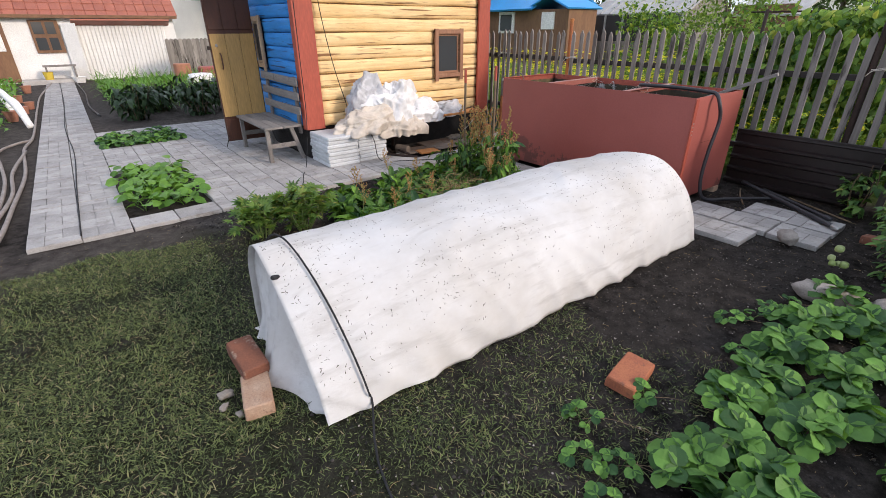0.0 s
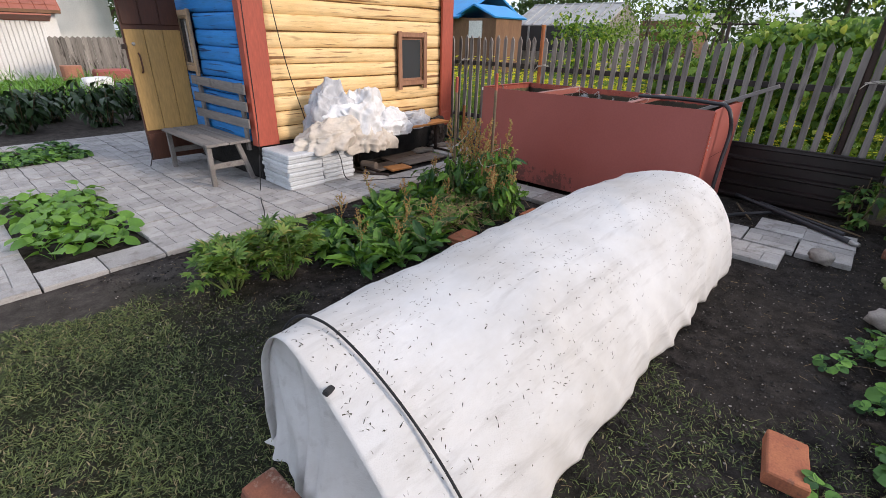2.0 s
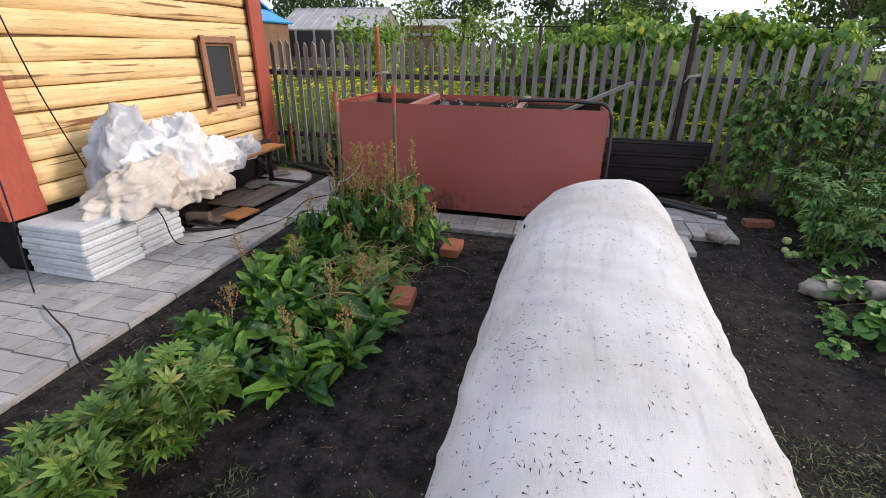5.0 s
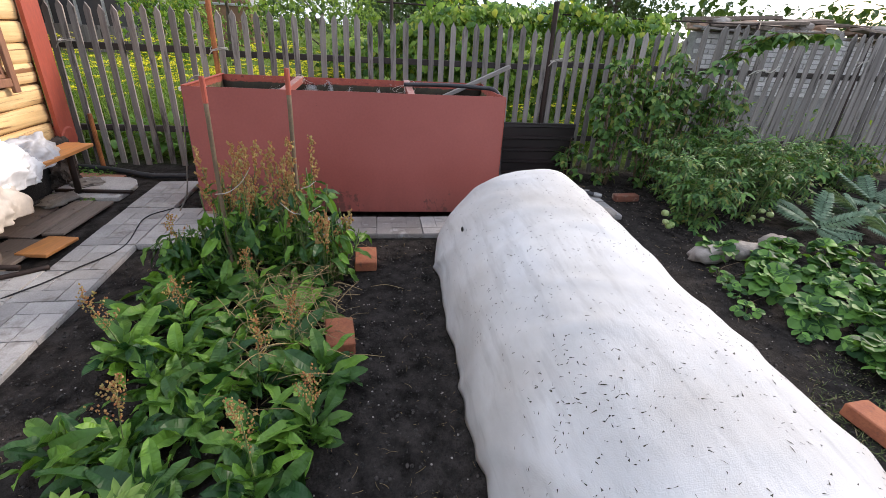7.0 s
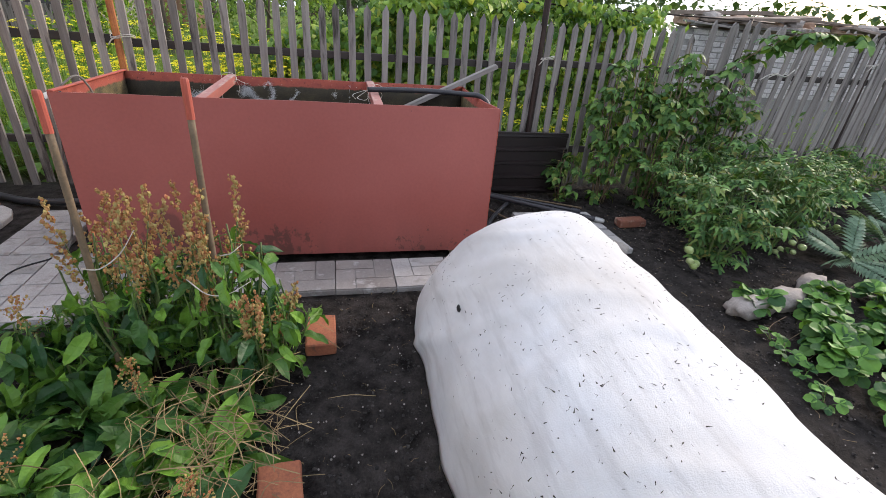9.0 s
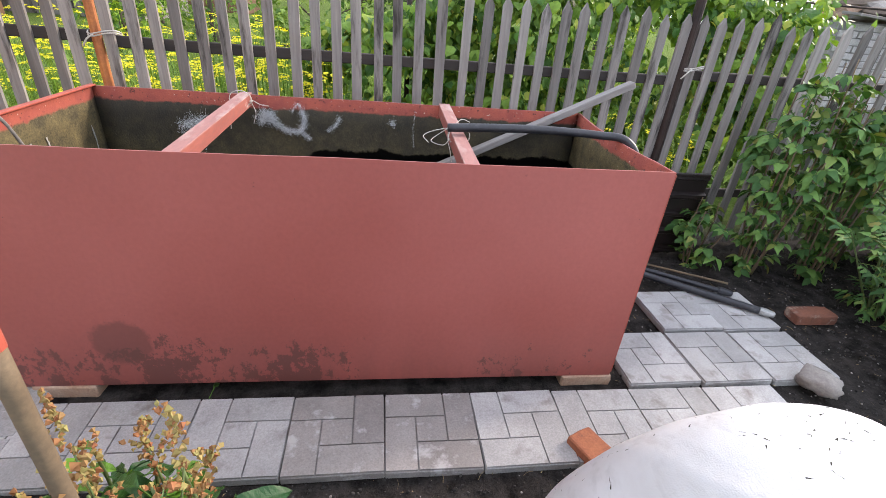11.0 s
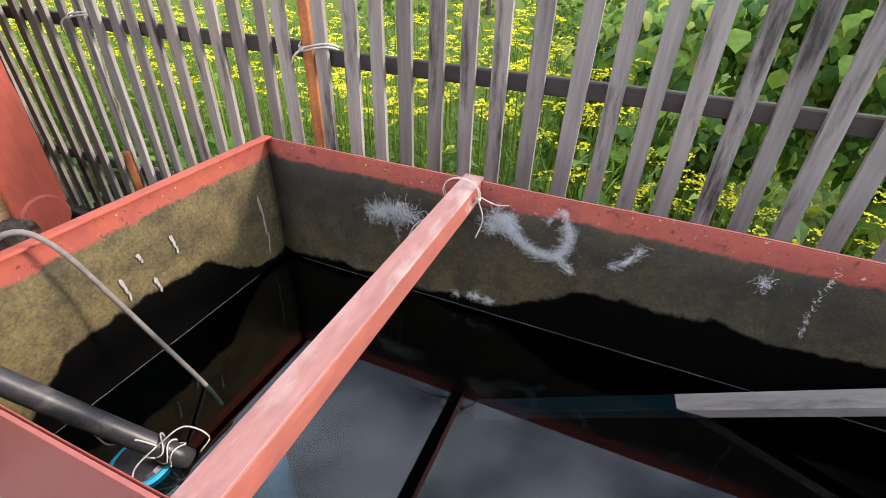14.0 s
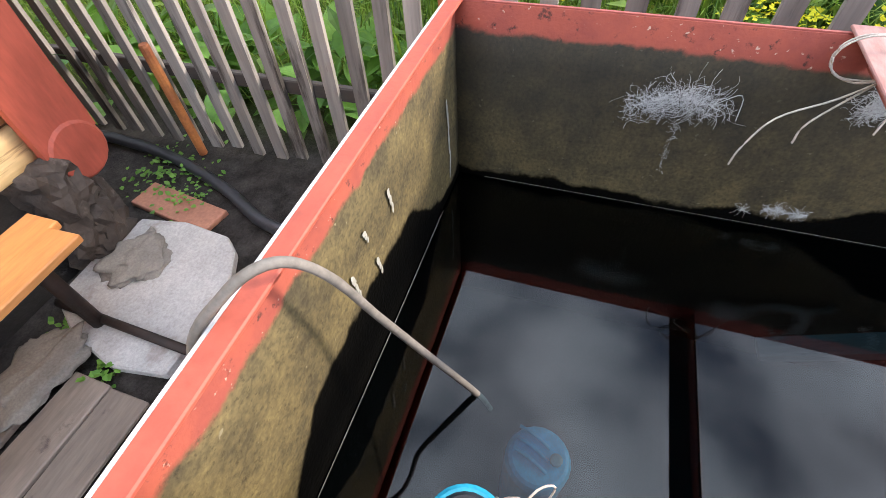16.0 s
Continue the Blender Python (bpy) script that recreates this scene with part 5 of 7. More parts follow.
pickets = [picket_mesh(1.56 + 0.03 * k / 6, 0.055 + 0.002 * (k % 4), k) for k in range(7)]
POSTS = (4.83, 1.29, -2.63)
y = 8.6
k = 0
while y > -6.5:
    step = 0.126 if y > -0.3 else 0.098
    if y < -0.3:
        lean = 3 if y > -2.3 else 1
    else:
        lean = rnd.uniform(-0.7, 0.7)
    near_post = [p for p in POSTS if abs(p - y) < 0.06]
    if near_post:
        y = near_post[0] + (0.062 if y > near_post[0] else -0.062)
    put("picket", pickets[k % 7], fence, pose(FX - 0.035, y + rnd.uniform(-.008, .008), 0.03 + rnd.uniform(-.015, .02) + (0.12 if y < -0.3 else 0), lean + (rnd.uniform(-0.4, 0.4) if y > -0.3 else rnd.uniform(-3, 3)), rnd.uniform(-0.6, 0.35), rnd.uniform(-4, 4)))
    y -= step
    k += 1
for z, a, b in ((1.22, 8.6, 4.86), (1.20, 4.80, 1.32), (1.24, 1.26, -2.6), (1.24, -2.66, -6.5), (0.42, 8.6, 4.86), (0.40, 4.80, 1.32), (0.42, 1.26, -2.6), (0.42, -2.66, -6.5)):
    part("rail", box((0.032, a - b, 0.062), (FX - 0.005, (a + b) / 2, z), bevel=0.005, wobble=0.004), M["rail"], fence, "dark weathered rail with lichen")
for y, h, mat, r in ((8.4, 1.7, "dark_post", 0.028), (4.83, 1.76, "rust_post", 0.026), (1.29, 1.86, "dark_post", 0.030), (-2.63, 1.75, "dark_post", 0.028), (-6.2, 1.7, "dark_post", 0.028)):
    part("post", turned([(r, -0.3), (r, h - 0.03), (r * 1.15, h - 0.028), (r * 1.15, h - 0.005), (r * 0.8, h)], (FX - 0.030, y, 0), sides=12), M[mat], fence, "rusty steel pipe post")
part("pipe_stub", turned([(0.022, 0), (0.022, 0.56), (0.018, 0.57)], (FX - 0.085, 6.146, 0.0), (0, 0, 0), 10), M["rust_post"], fence)
for yy, zz in ((6.19, 1.25), (4.79, 1.235), (1.22, 1.28), (-2.63, 1.42)):
    ob = thing("string_tie", "white string knotted round a fence post", "string", (FX - 0.02, yy, zz), group="fence ties")
    for q in range(2):
        tube("loop", [(0.06 * math.cos(t), 0.085 * math.sin(t), 0.012 * math.sin(2 * t) + 0.012 * q) for t in np.linspace(0, 6.28, 12)], 0.0042, M["string"], ob, sides=5, steps=2)
    tube("string_end", [(-0.06, 0.03, 0), (-0.075, 0.06, -0.02), (-0.07, 0.09, -0.06)], 0.005, M["string"], ob, sides=5, steps=3)

# dark folded sheet leaning on the fence foot
slab = thing("ribbed_sheet", "dark brown ribbed metal sheet leaning against the fence foot", "sheet metal", (FX - 0.17, 0.92, 0.0))
rib = [(0.00, 0.600), (-0.022, 0.600), (-0.024, 0.575)]
for k in range(4):
    z = 0.565 - 0.135 * k
    rib += [(-0.012 - 0.012 * k, z), (-0.012 - 0.012 * k, z - 0.085), (-0.048 - 0.012 * k, z - 0.100), (-0.048 - 0.012 * k, z - 0.122)]
rib += [(-0.06, 0.012)]
strip = np.array([[(x + 0.006 * noise.noise(Vector((y, z * 3, 2))), y, z + 0.01 * noise.noise(Vector((y * 1.5, 3, 0)))) for x, z in rib] for y in np.linspace(0, 1.30, 14)])
thick(put("sheet", mesh_of("sheet", sheet_vf(strip), M["black_sheet"]), slab), 0.004, 0)
part("cap_strip", box((0.03, 1.30, 0.022), (-0.012, 0.65, 0.607), bevel=0.004), M["black_sheet"], slab, "folded top edge")

# ---- bench by the blue wall ----
bench = thing("garden_bench", "grey weathered wooden bench with slatted back by the blue wall", "bench", (0, 0, 0))
for k in range(4):
    part("seat_board", box((0.118, 1.30, 0.028), (1.77 + 0.123 * k, 6.83, 0.475 + rnd.uniform(-.002, .002)), (0, 0, rnd.uniform(-.4, .4)), wobble=0.002), M["bench"], bench)
for yy in (6.24, 7.38):
    part("leg", box((0.05, 0.045, 0.46), (1.75, yy, 0.245), (0, 0, 0)), M["bench"], bench)
    part("leg", box((0.05, 0.045, 0.48), (2.13, yy, 0.245), (0, -16, 0)), M["bench"], bench)
    part("cross_bar", box((0.40, 0.03, 0.06), (1.93, yy, 0.24)), M["bench"], bench)
    part("back_post", box((0.035, 0.06, 0.72), (2.205, yy + (0.02 if yy < 7 else -0.05), 0.72)), M["bench"], bench)
for k in range(3):
    part("back_slat", box((0.022, 1.36, 0.10), (2.178, 6.79, 0.66 + 0.185 * k), (0.6 * (k - 1), 0, 0), wobble=0.002), M["bench"], bench)

# ---- boards of white insulation, stacked before the front wall ----
first = None
for col, (cx, cy, n) in enumerate(((2.46, 5.79, 8), (2.90, 5.82, 8))):
    for k in range(n):
        m = pose(cx + rnd.uniform(-.008, .008), cy + rnd.uniform(-.01, .01), 0.031 + 0.0225 + 0.0475 * k, 0, 0, rnd.uniform(-1.2, 1.2))
        if first is None:
            first = tagged(part("insulation_board", box((0.43, 0.56, 0.0472), bevel=0.010, wobble=0.0012), M["foam"], None, "", m), "white grey-edged board in a stack by the wall", "board", "stack of white boards")
        else:
            copy_thing(first, m)

# ---- low bench along the front wall with a heap of plastic sheet ----
wb = thing("wall_bench", "low orange plank bench on pipe legs along the wall", "bench")
for k, yy in enumerate((5.735, 5.868)):
    part("seat_board", box((1.72, 0.125, 0.03), (4.105 + 0.03 * k, yy, 0.462 - 0.006 * k), (0, 0, 0.8 * (1 - k)), wobble=0.003), M["orange_wood"], wb, "orange painted plank")
for xx in (3.40, 4.87):
    tube("leg", [(xx, 5.85, 0.45), (xx, 5.86, 0.03)], 0.026, M["dark_post"], wb, "old pipe leg", sides=12)
    tube("foot_bar", [(xx + 0.02, 6.06, 0.060), (xx - 0.01, 5.41, 0.060)], 0.017, M["dark_post"], wb, sides=10)


def heap(name, label, centre, rx, ry, h, mat, seed, fold=1.0, nu=120, nv=72, parent=None, creases=44, drape=0.5):
    """A crumpled sheet: a dome broken by sharp creases, with folds hanging towards its hem."""
    rng = random.Random(seed)
    planes = []
    for k in range(creases):
        n = Vector((rng.gauss(0, 1), rng.gauss(0, 1), rng.gauss(0, 0.7))).normalized()
        big = k < creases // 4
        planes.append((n, rng.uniform(-0.8, 0.8), rng.uniform(0.10, 0.20) if big else rng.uniform(0.03, 0.09), rng.uniform(0.16, 0.30) if big else rng.uniform(0.05, 0.13)))
    P = np.zeros((nu + 1, nv + 1, 3))
    s = Vector((seed * 3.1, seed, seed * 0.7))
    for i in range(nu + 1):
        a = 2 * math.pi * (i % nu) / nu
        for j in range(nv + 1):
            b = (j / nv) * (math.pi * 0.58)
            d = Vector((math.cos(a) * math.sin(b), math.sin(a) * math.sin(b), math.cos(b)))
            e = d + 0.28 * Vector((noise.noise(d * 1.6 + s), noise.noise(d * 1.6 - s), noise.noise(d * 1.6 + s * 2)))
            r = 0.80 + 0.26 * noise.noise(d * 1.4 + s)
            for n, c, amp, reach in planes:
                near = max(0.0, 1 - abs(e.dot(n) - c) / reach)
                r += amp * near ** 1.6 * (0.55 + 0.9 * noise.noise(e * 2.2 + n * 5))
            hang = max(0.0, 0.55 - d.z)
            w = math.sin(a * 11 + 5 * noise.noise(Vector((a, seed, b)))) * abs(math.sin(a * 5.3 + seed))
            r += drape * 0.16 * hang * w
            r = 1 + fold * (r - 0.95) + 0.010 * noise.noise(d * 14 + s)
            p = Vector((d.x * rx * r, d.y * ry * r, d.z * h * r))
            p.z -= max(0.0, -d.z) * 0.4 * h
            P[i, j] = Vector(centre) + p
    ob = put(name, mesh_of(name, sheet_vf(P), mat, True), parent, None, label)
    return thick(ob, 0.003, 0)


pile = thing("plastic_sheet_heap", "heap of crumpled white and grey plastic sheets on the low bench", "plastic sheet")
heap("white_sheet", "crumpled white sheet", (3.40, 5.78, 0.56), 0.43, 0.27, 0.40, M["white_sheet"], 3, parent=pile)
heap("white_sheet", "crumpled white sheet", (3.80, 5.72, 0.49), 0.36, 0.23, 0.23, M["white_sheet"], 9, parent=pile)
heap("grey_sheet", "shiny grey sheet", (3.10, 5.88, 0.62), 0.34, 0.20, 0.42, M["grey_sheet"], 5, parent=pile)
heap("beige_sheet", "soiled beige sheet hanging down", (2.95, 5.66, 0.47), 0.48, 0.24, 0.23, M["beige_sheet"], 7, parent=pile)
heap("beige_sheet", "soiled beige sheet hanging down", (3.38, 5.60, 0.38), 0.38, 0.15, 0.26, M["beige_sheet"], 12, parent=pile, drape=0.9)
pile2 = thing("folded_sheet", "bundle of grey creased plastic sheet on the bench end", "plastic sheet")
heap("sheet", "", (4.42, 5.86, 0.49), 0.28, 0.16, 0.15, M["grey_sheet"], 14, parent=pile2, nu=80, nv=44)
log_seat = tagged(part("wood_block", turned([(0.05, 0), (0.056, 0.01), (0.052, 0.20), (0.045, 0.21)], sides=14), M["old_plank"], None, "", pose(3.42, 5.78, 0.075, 90, 0, 20)), "short split log lying under the bench", "log")
metal_bar = thing("iron_bar", "rusty iron bar with a hook lying on the paving", "bar")
tube("bar", [(3.14, 5.72, 0.38), (3.17, 5.66, 0.10), (3.24, 5.52, 0.05), (3.42, 5.26, 0.045)], 0.016, M["dark_post"], metal_bar, sides=8)

# ---- planks, slab and rags before the wall ----
def plank_thing(name, size, at, rot, mat, label, cat):
    return tagged(part(name, box(size, bevel=0.004, wobble=0.004), M[mat], None, "", pose(*at, *rot)), label, cat, "old planks by the wall")


plank_thing("old_plank", (0.78, 0.155, 0.022), (4.30, 5.735, 0.024), (0, 0, -2), "old_plank", "old grey-brown plank lying on soil by the wall", "plank")
plank_thing("old_plank", (0.62, 0.18, 0.022), (4.24, 5.93, 0.024), (0, 0, 2), "old_plank", "old grey-brown plank lying on soil by the wall", "plank")
plank_thing("old_plank", (0.70, 0.155, 0.022), (4.33, 5.565, 0.024), (0, 0, -1), "old_plank", "split old plank lying on soil by the wall", "plank")
plank_thing("old_plank", (0.50, 0.30, 0.02), (3.62, 5.66, 0.028), (0, 0, -4), "old_plank", "stained old board on soil under the bench", "plank")
plank_thing("old_plank", (0.145, 0.46, 0.024), (5.47, 6.00, 0.008), (0, 0, -9), "pot", "thin reddish board by the fence corner", "plank")
plank_thing("orange_board", (0.30, 0.22, 0.022), (3.74, 5.46, 0.040), (0, 0, -8), "orange_wood", "small orange board on the paving edge", "board")


def slab_bm(pts, t):
    bm = bmesh.new()
    f = bm.faces.new([bm.verts.new((x, y, 0)) for x, y in pts])
    r = bmesh.ops.extrude_face_region(bm, geom=[f])
    bmesh.ops.translate(bm, vec=(0, 0, t), verts=[g for g in r["geom"] if isinstance(g, bmesh.types.BMVert)])
    bmesh.ops.bevel(bm, geom=bm.edges[:], offset=0.007, segments=1, affect="EDGES")
    return bm


tagged(part("concrete_slab", slab_bm([(4.77, 5.49), (4.95, 5.485), (5.17, 5.505), (5.30, 5.57), (5.36, 5.645), (5.385, 5.87), (5.35, 6.08), (5.12, 6.12), (4.91, 6.11), (4.80, 5.92), (4.74, 5.70)], 0.045), M["concrete"], None, "", pose(0, 0, -0.002)),
       "broken pale concrete slab by the house corner", "slab")


def rag(at, rx, ry, seed, label):
    ob = thing("rag", label, "rag", at, group="rags")
    heap("cloth", "", (0, 0, 0), rx, ry, 0.035, M["rag"], seed, fold=1.2, nu=64, nv=28, parent=ob, creases=18)
    return ob


rag((5.15, 5.93, 0.05), 0.16, 0.14, 3, "dirty grey rag on the concrete slab")
rag((4.64, 5.90, 0.055), 0.20, 0.13, 6, "crumpled dirty rag on the old planks")
ground_pipe = thing("ground_pipe", "black plastic pipe on the soil along the fence", "pipe")
tube("tube", [(5.74, 7.3, 0.04), (5.80, 6.80, 0.035), (5.755, 6.28, 0.030), (5.62, 5.85, 0.030), (5.47, 5.52, 0.030), (5.45, 5.15, 0.035)], 0.028, M["black_plastic"], ground_pipe, sides=12)
for k, (a, b) in enumerate((((5.66, 2.0, 0.06), (4.88, 0.93, 0.055)), ((5.55, 1.75, 0.06), (5.10, 1.05, 0.055)))):
    ob = thing("black_pipe", "black plastic pipe with a metal fitting lying on the tiles", "pipe", group="pipes by the tank")
    a, b = Vector(a), Vector(b)
    tube("tube", [a, (a + b) / 2 + Vector((0.01, 0.01, 0)), b], 0.022 - 0.006 * k, M["black_plastic"], ob, sides=12)
    part("fitting", turned([(0.012, -0.05), (0.018, -0.045), (0.025, 0.0), (0.025, 0.03), (0.02, 0.032)], b, (0, 0, 0), 12), M["metal"] if k == 0 else M["black_plastic"], ob).matrix_basis = Matrix.Translation(b) @ (a - b).to_track_quat("Z", "Y").to_matrix().to_4x4() @ Matrix.Translation(-b)
for a, b in (((5.5, 1.95, 0.02), (5.0, 1.72, 0.02)), ((5.55, 1.5, 0.03), (5.25, 0.9, 0.02))):
    st = thing("stick", "thin bare stick on the soil", "stick", group="sticks")
    tube("twig", [a, ((a[0] + b[0]) / 2, (a[1] + b[1]) / 2 + .02, .03), b], 0.008, M["woody_stem"], st, sides=6)

# cable hung down the front wall and along the bed
cable = thing("cable", "thin black cable hanging down the wall to the paving", "cable")
tube("wire", [(2.54, 6.06, 2.6), (2.56, 6.055, 1.95), (2.66, 6.05, 1.3), (2.78, 6.03, 0.80), (2.80, 5.90, 0.55), (2.84, 5.55, 0.43), (2.90, 5.50, 0.3), (2.94, 5.44, 0.045), (3.15, 5.22, 0.042), (3.40, 5.10, 0.04), (3.75, 4.98, 0.03), (4.25, 5.05, 0.045), (4.34, 4.85, 0.1)], 0.005, M["cord"], cable, sides=6)
cable2 = thing("cable", "thin black cable hanging down the corner to the soil", "cable")
tube("wire", [(2.24, 6.02, 2.6), (2.22, 6.0, 1.4), (2.20, 5.98, 0.6), (2.05, 5.80, 0.052), (1.85, 5.40, 0.050), (1.70, 5.05, 0.050), (1.55, 4.80, 0.048), (1.45, 4.55, 0.012), (1.35, 4.1, 0.01)], 0.005, M["cord"], cable2, sides=6)

# ---- garden hoses beside the path ----
gh = thing("garden_hose", "faded garden hose looped beside the paved path", "hose")
tube("tube", [(-0.62, 20.6, 0.03), (-0.84, 17, 0.02), (-0.86, 13.9, 0.02), (-0.84, 10.5, 0.02), (-0.92, 9.3, 0.02), (-0.85, 7.6, 0.02), (-0.90, 6.2, 0.02), (-0.95, 5.2, 0.02), (-1.1, 4.2, 0.02), (-1.5, 3.2, 0.015)], 0.02, M["garden_hose"], gh, sides=8)
tube("tube", [(-0.86, 10.0, 0.03), (-1.05, 9.85, 0.02), (-1.22, 9.3, 0.02), (-1.12, 8.3, 0.02), (-1.02, 7.2, 0.02), (-1.02, 6.0, 0.02), (-1.12, 5.0, 0.02), (-1.4, 4.0, 0.015)], 0.02, M["garden_hose"], gh, sides=8)
tube("tube", [(-0.88, 9.0, 0.05), (-0.98, 7.8, 0.02), (-0.93, 6.6, 0.02), (-1.06, 5.4, 0.02), (-1.25, 4.3, 0.02)], 0.02, M["garden_hose"], gh, sides=8)
gh2 = thing("garden_hose", "dark hose along the path's edge", "hose")
tube("tube", [(0.05, 20.5, 0.03), (0.14, 17, 0.02), (0.10, 14, 0.02), (0.2, 12.2, 0.02)], 0.016, M["black_plastic"], gh2, sides=8)
pathwire = thing("cable", "thin dark cable lying along the middle of the path", "cable")
tube("wire", [(-0.40, 20.6, 0.04), (-0.36, 15, 0.04), (-0.40, 11, 0.04), (-0.33, 8.5, 0.04), (-0.36, 6.5, 0.04), (-0.38, 4.85, 0.04)], 0.006, M["cord"], pathwire, sides=6)

# ---- far house at the end of the path ----
fy = 21.6
fh = thing("white_house", "far white house with red-brown tiled roof and an open white door", "house", (0, 0, 0))
wallf = part("wall", box((3.55 + 3.6, 0.2, 2.1), (-0.02, fy + 0.1, 1.05), bevel=0.01), M["white_wall"], fh, "whitewashed wall")
part("wall", box((0.2, 6.0, 2.1), (3.45, fy + 3.2, 1.05), bevel=0.01), M["white_wall"], fh)
for k in range(22):
    part("board", box((0.105, 0.03, 1.62), (0.62 + 0.12 * k, fy - 0.018, 0.95), bevel=0.012), M["white_wall"], wallf)
lean = part("lean_roof", box((2.95, 0.5, 0.05), (1.9, fy - 0.16, 1.84), (-22, 0, 0)), M["roof_tile"], fh)
roof = part("roof", box((7.5, 0.06, 3.0), (-0.02, fy + 1.05, 3.08), (-48, 0, 0), bevel=0.01), M["roof_tile"], fh, "red-brown metal tile roof")
rt = box((0.30, 0.035, 0.36), bevel=0.014)
tile_me = bpy.data.meshes.new("roof_tile")
rt.to_mesh(tile_me)
rt.free()
tile_me.materials.append(M["roof_tile"])
for j in range(8):
    for i in range(24):
        y0, z0 = fy - 0.08 + 0.25 * j, 2.06 + 0.225 * j
        put("tile", tile_me, roof, pose(-3.55 + 0.308 * i, y0, z0 + 0.05, -52, 0, 0))
part("gutter", box((7.4, 0.1, 0.10), (-0.02, fy - 0.2, 2.03)), M["shed_wood"], fh)
wf = part("window", box((0.78, 0.05, 1.0), (-0.32, fy - 0.03, 1.42)), M["shed_wood"], fh, "brown window frame, dark behind")
part("pane", merge_boxes([((0.28, 0.02, 0.36), (-0.50, fy - 0.06, 1.68)), ((0.24, 0.02, 0.36), (-0.16, fy - 0.06, 1.68)), ((0.28, 0.02, 0.38), (-0.50, fy - 0.06, 1.20)), ((0.24, 0.02, 0.38), (-0.16, fy - 0.06, 1.20))]), M["glass"], wf)
part("door", box((0.45, 0.05, 1.75), (0.32, fy - 0.22, 0.95), (0, 0, -28)), M["white_wall"], fh, "open white door")
part("door", box((0.75, 0.05, 1.8), (-1.75, fy - 0.03, 0.95)), M["shed_wood"], fh, "brown door with pale panel")
part("pane", box((0.4, 0.03, 0.8), (-1.68, fy - 0.07, 1.4)), M["white_wall"], fh)
part("step", box((1.5, 0.8, 0.14), (-0.6, fy - 0.45, 0.06)), M["concrete"], fh)
bk = thing("bucket", "yellow plastic bucket by the far house", "bucket", (-0.62, fy - 0.7, 0.12))
part("body", turned([(0.11, 0), (0.14, 0.24), (0.15, 0.25), (0.13, 0.24)], sides=16), M["yellow_plastic"], bk)
bs = thing("low_table", "small grey bench under the far window", "table", (-0.25, fy - 0.55, 0.12))
part("tabletop", box((0.9, 0.3, 0.05), (0, 0, 0.42)), M["bench"], bs)
for sx in (-0.38, 0.38):
    part("leg", box((0.05, 0.28, 0.4), (sx, 0, 0.20)), M["bench"], bs)
pn = thing("pan", "white basin by the far house", "basin", (0.18, fy - 0.85, 0.0))
part("bowl", turned([(0.14, 0), (0.2, 0.18), (0.21, 0.19), (0.18, 0.17)], sides=16), M["white_wall"], pn)
sm = thing("green_house", "far house with green metal roof and pale gable", "house", (5.6, 30, 0))
part("wall", box((3.4, 4, 3.0), (0, 2, 1.5)), M["white_wall"], sm)
for s in (-1, 1):
    part("roof", box((2.6, 4.4, 0.08), (s * 0.95, 2, 3.65), (0, s * 38, 0)), M["green_roof"], sm)
# board fence behind the vegetable rows
bf = thing("board_fence", "far grey board fence behind the beds", "fence", kind="structure")
fb = picket_mesh(1.35, 0.14, 77)
for k in range(44):
    put("board", fb, bf, pose(2.9 + 0.15 * k, 19.6 + 0.06 * k, 0, 0, rnd.uniform(-1.5, 1.5), 90 + 2))
tub = thing("rusty_barrel", "rusty brown barrel by the far house wall", "barrel", (3.0, 18.5, 0))
part("body", turned([(0.25, 0), (0.26, 0.01), (0.26, 0.58), (0.25, 0.6)], sides=18), M["pot"], tub)
tb2 = thing("iron_trough", "red-brown iron trough among the beds", "trough", (3.9, 18.2, 0))
part("body", box((0.9, 0.5, 0.5), (0, 0, 0.25), bevel=0.05), M["tank"], tb2)
sk = tagged(part("white_sack", rock((0.7, 0.5, 0.45), 4, cuts=2, rough=0.2), M["white_sheet"], None, "", pose(3.1, 16.5, 0.2), True), "white stuffed sack lying among the beds", "sack")
# white bent pipes and flower pots at the path
for k in range(2):
    ar = thing("white_arch", "bent white plastic arch beside the path", "garden arch", (-1.35 - 0.35 * k, 13.0 + 2.2 * k, 0), group="white arches")
    tube("pipe", [(0.45, -1.4, 0), (0.3, -0.9, 0.35), (0.0, 0, 0.62), (-0.5, 0.6, 0.75), (-1.2, 1.0, 0.7)], 0.06, M["white_wall"], ar, sides=10)
    tube("pipe", [(0.35, -0.2, 0), (0.2, 0.2, 0.35), (-0.3, 0.7, 0.5), (-1.0, 1.0, 0.5)], 0.05, M["white_wall"], ar, sides=10)
for k, (x, y, s) in enumerate(((-1.2, 12.6, 1.0), (-1.05, 13.6, 0.8), (-0.98, 14.4, 0.8), (-1.25, 15.8, 0.9), (-1.15, 18.2, 1.0))):
    pt = thing("flower_pot", "terracotta flower pot beside the path", "flower pot", (x, y, 0), group="pots at the path")
    part("pot", turned([(0.08 * s, 0), (0.12 * s, 0.18 * s), (0.13 * s, 0.2 * s), (0.11 * s, 0.19 * s)], sides=14), M["pot"], pt)

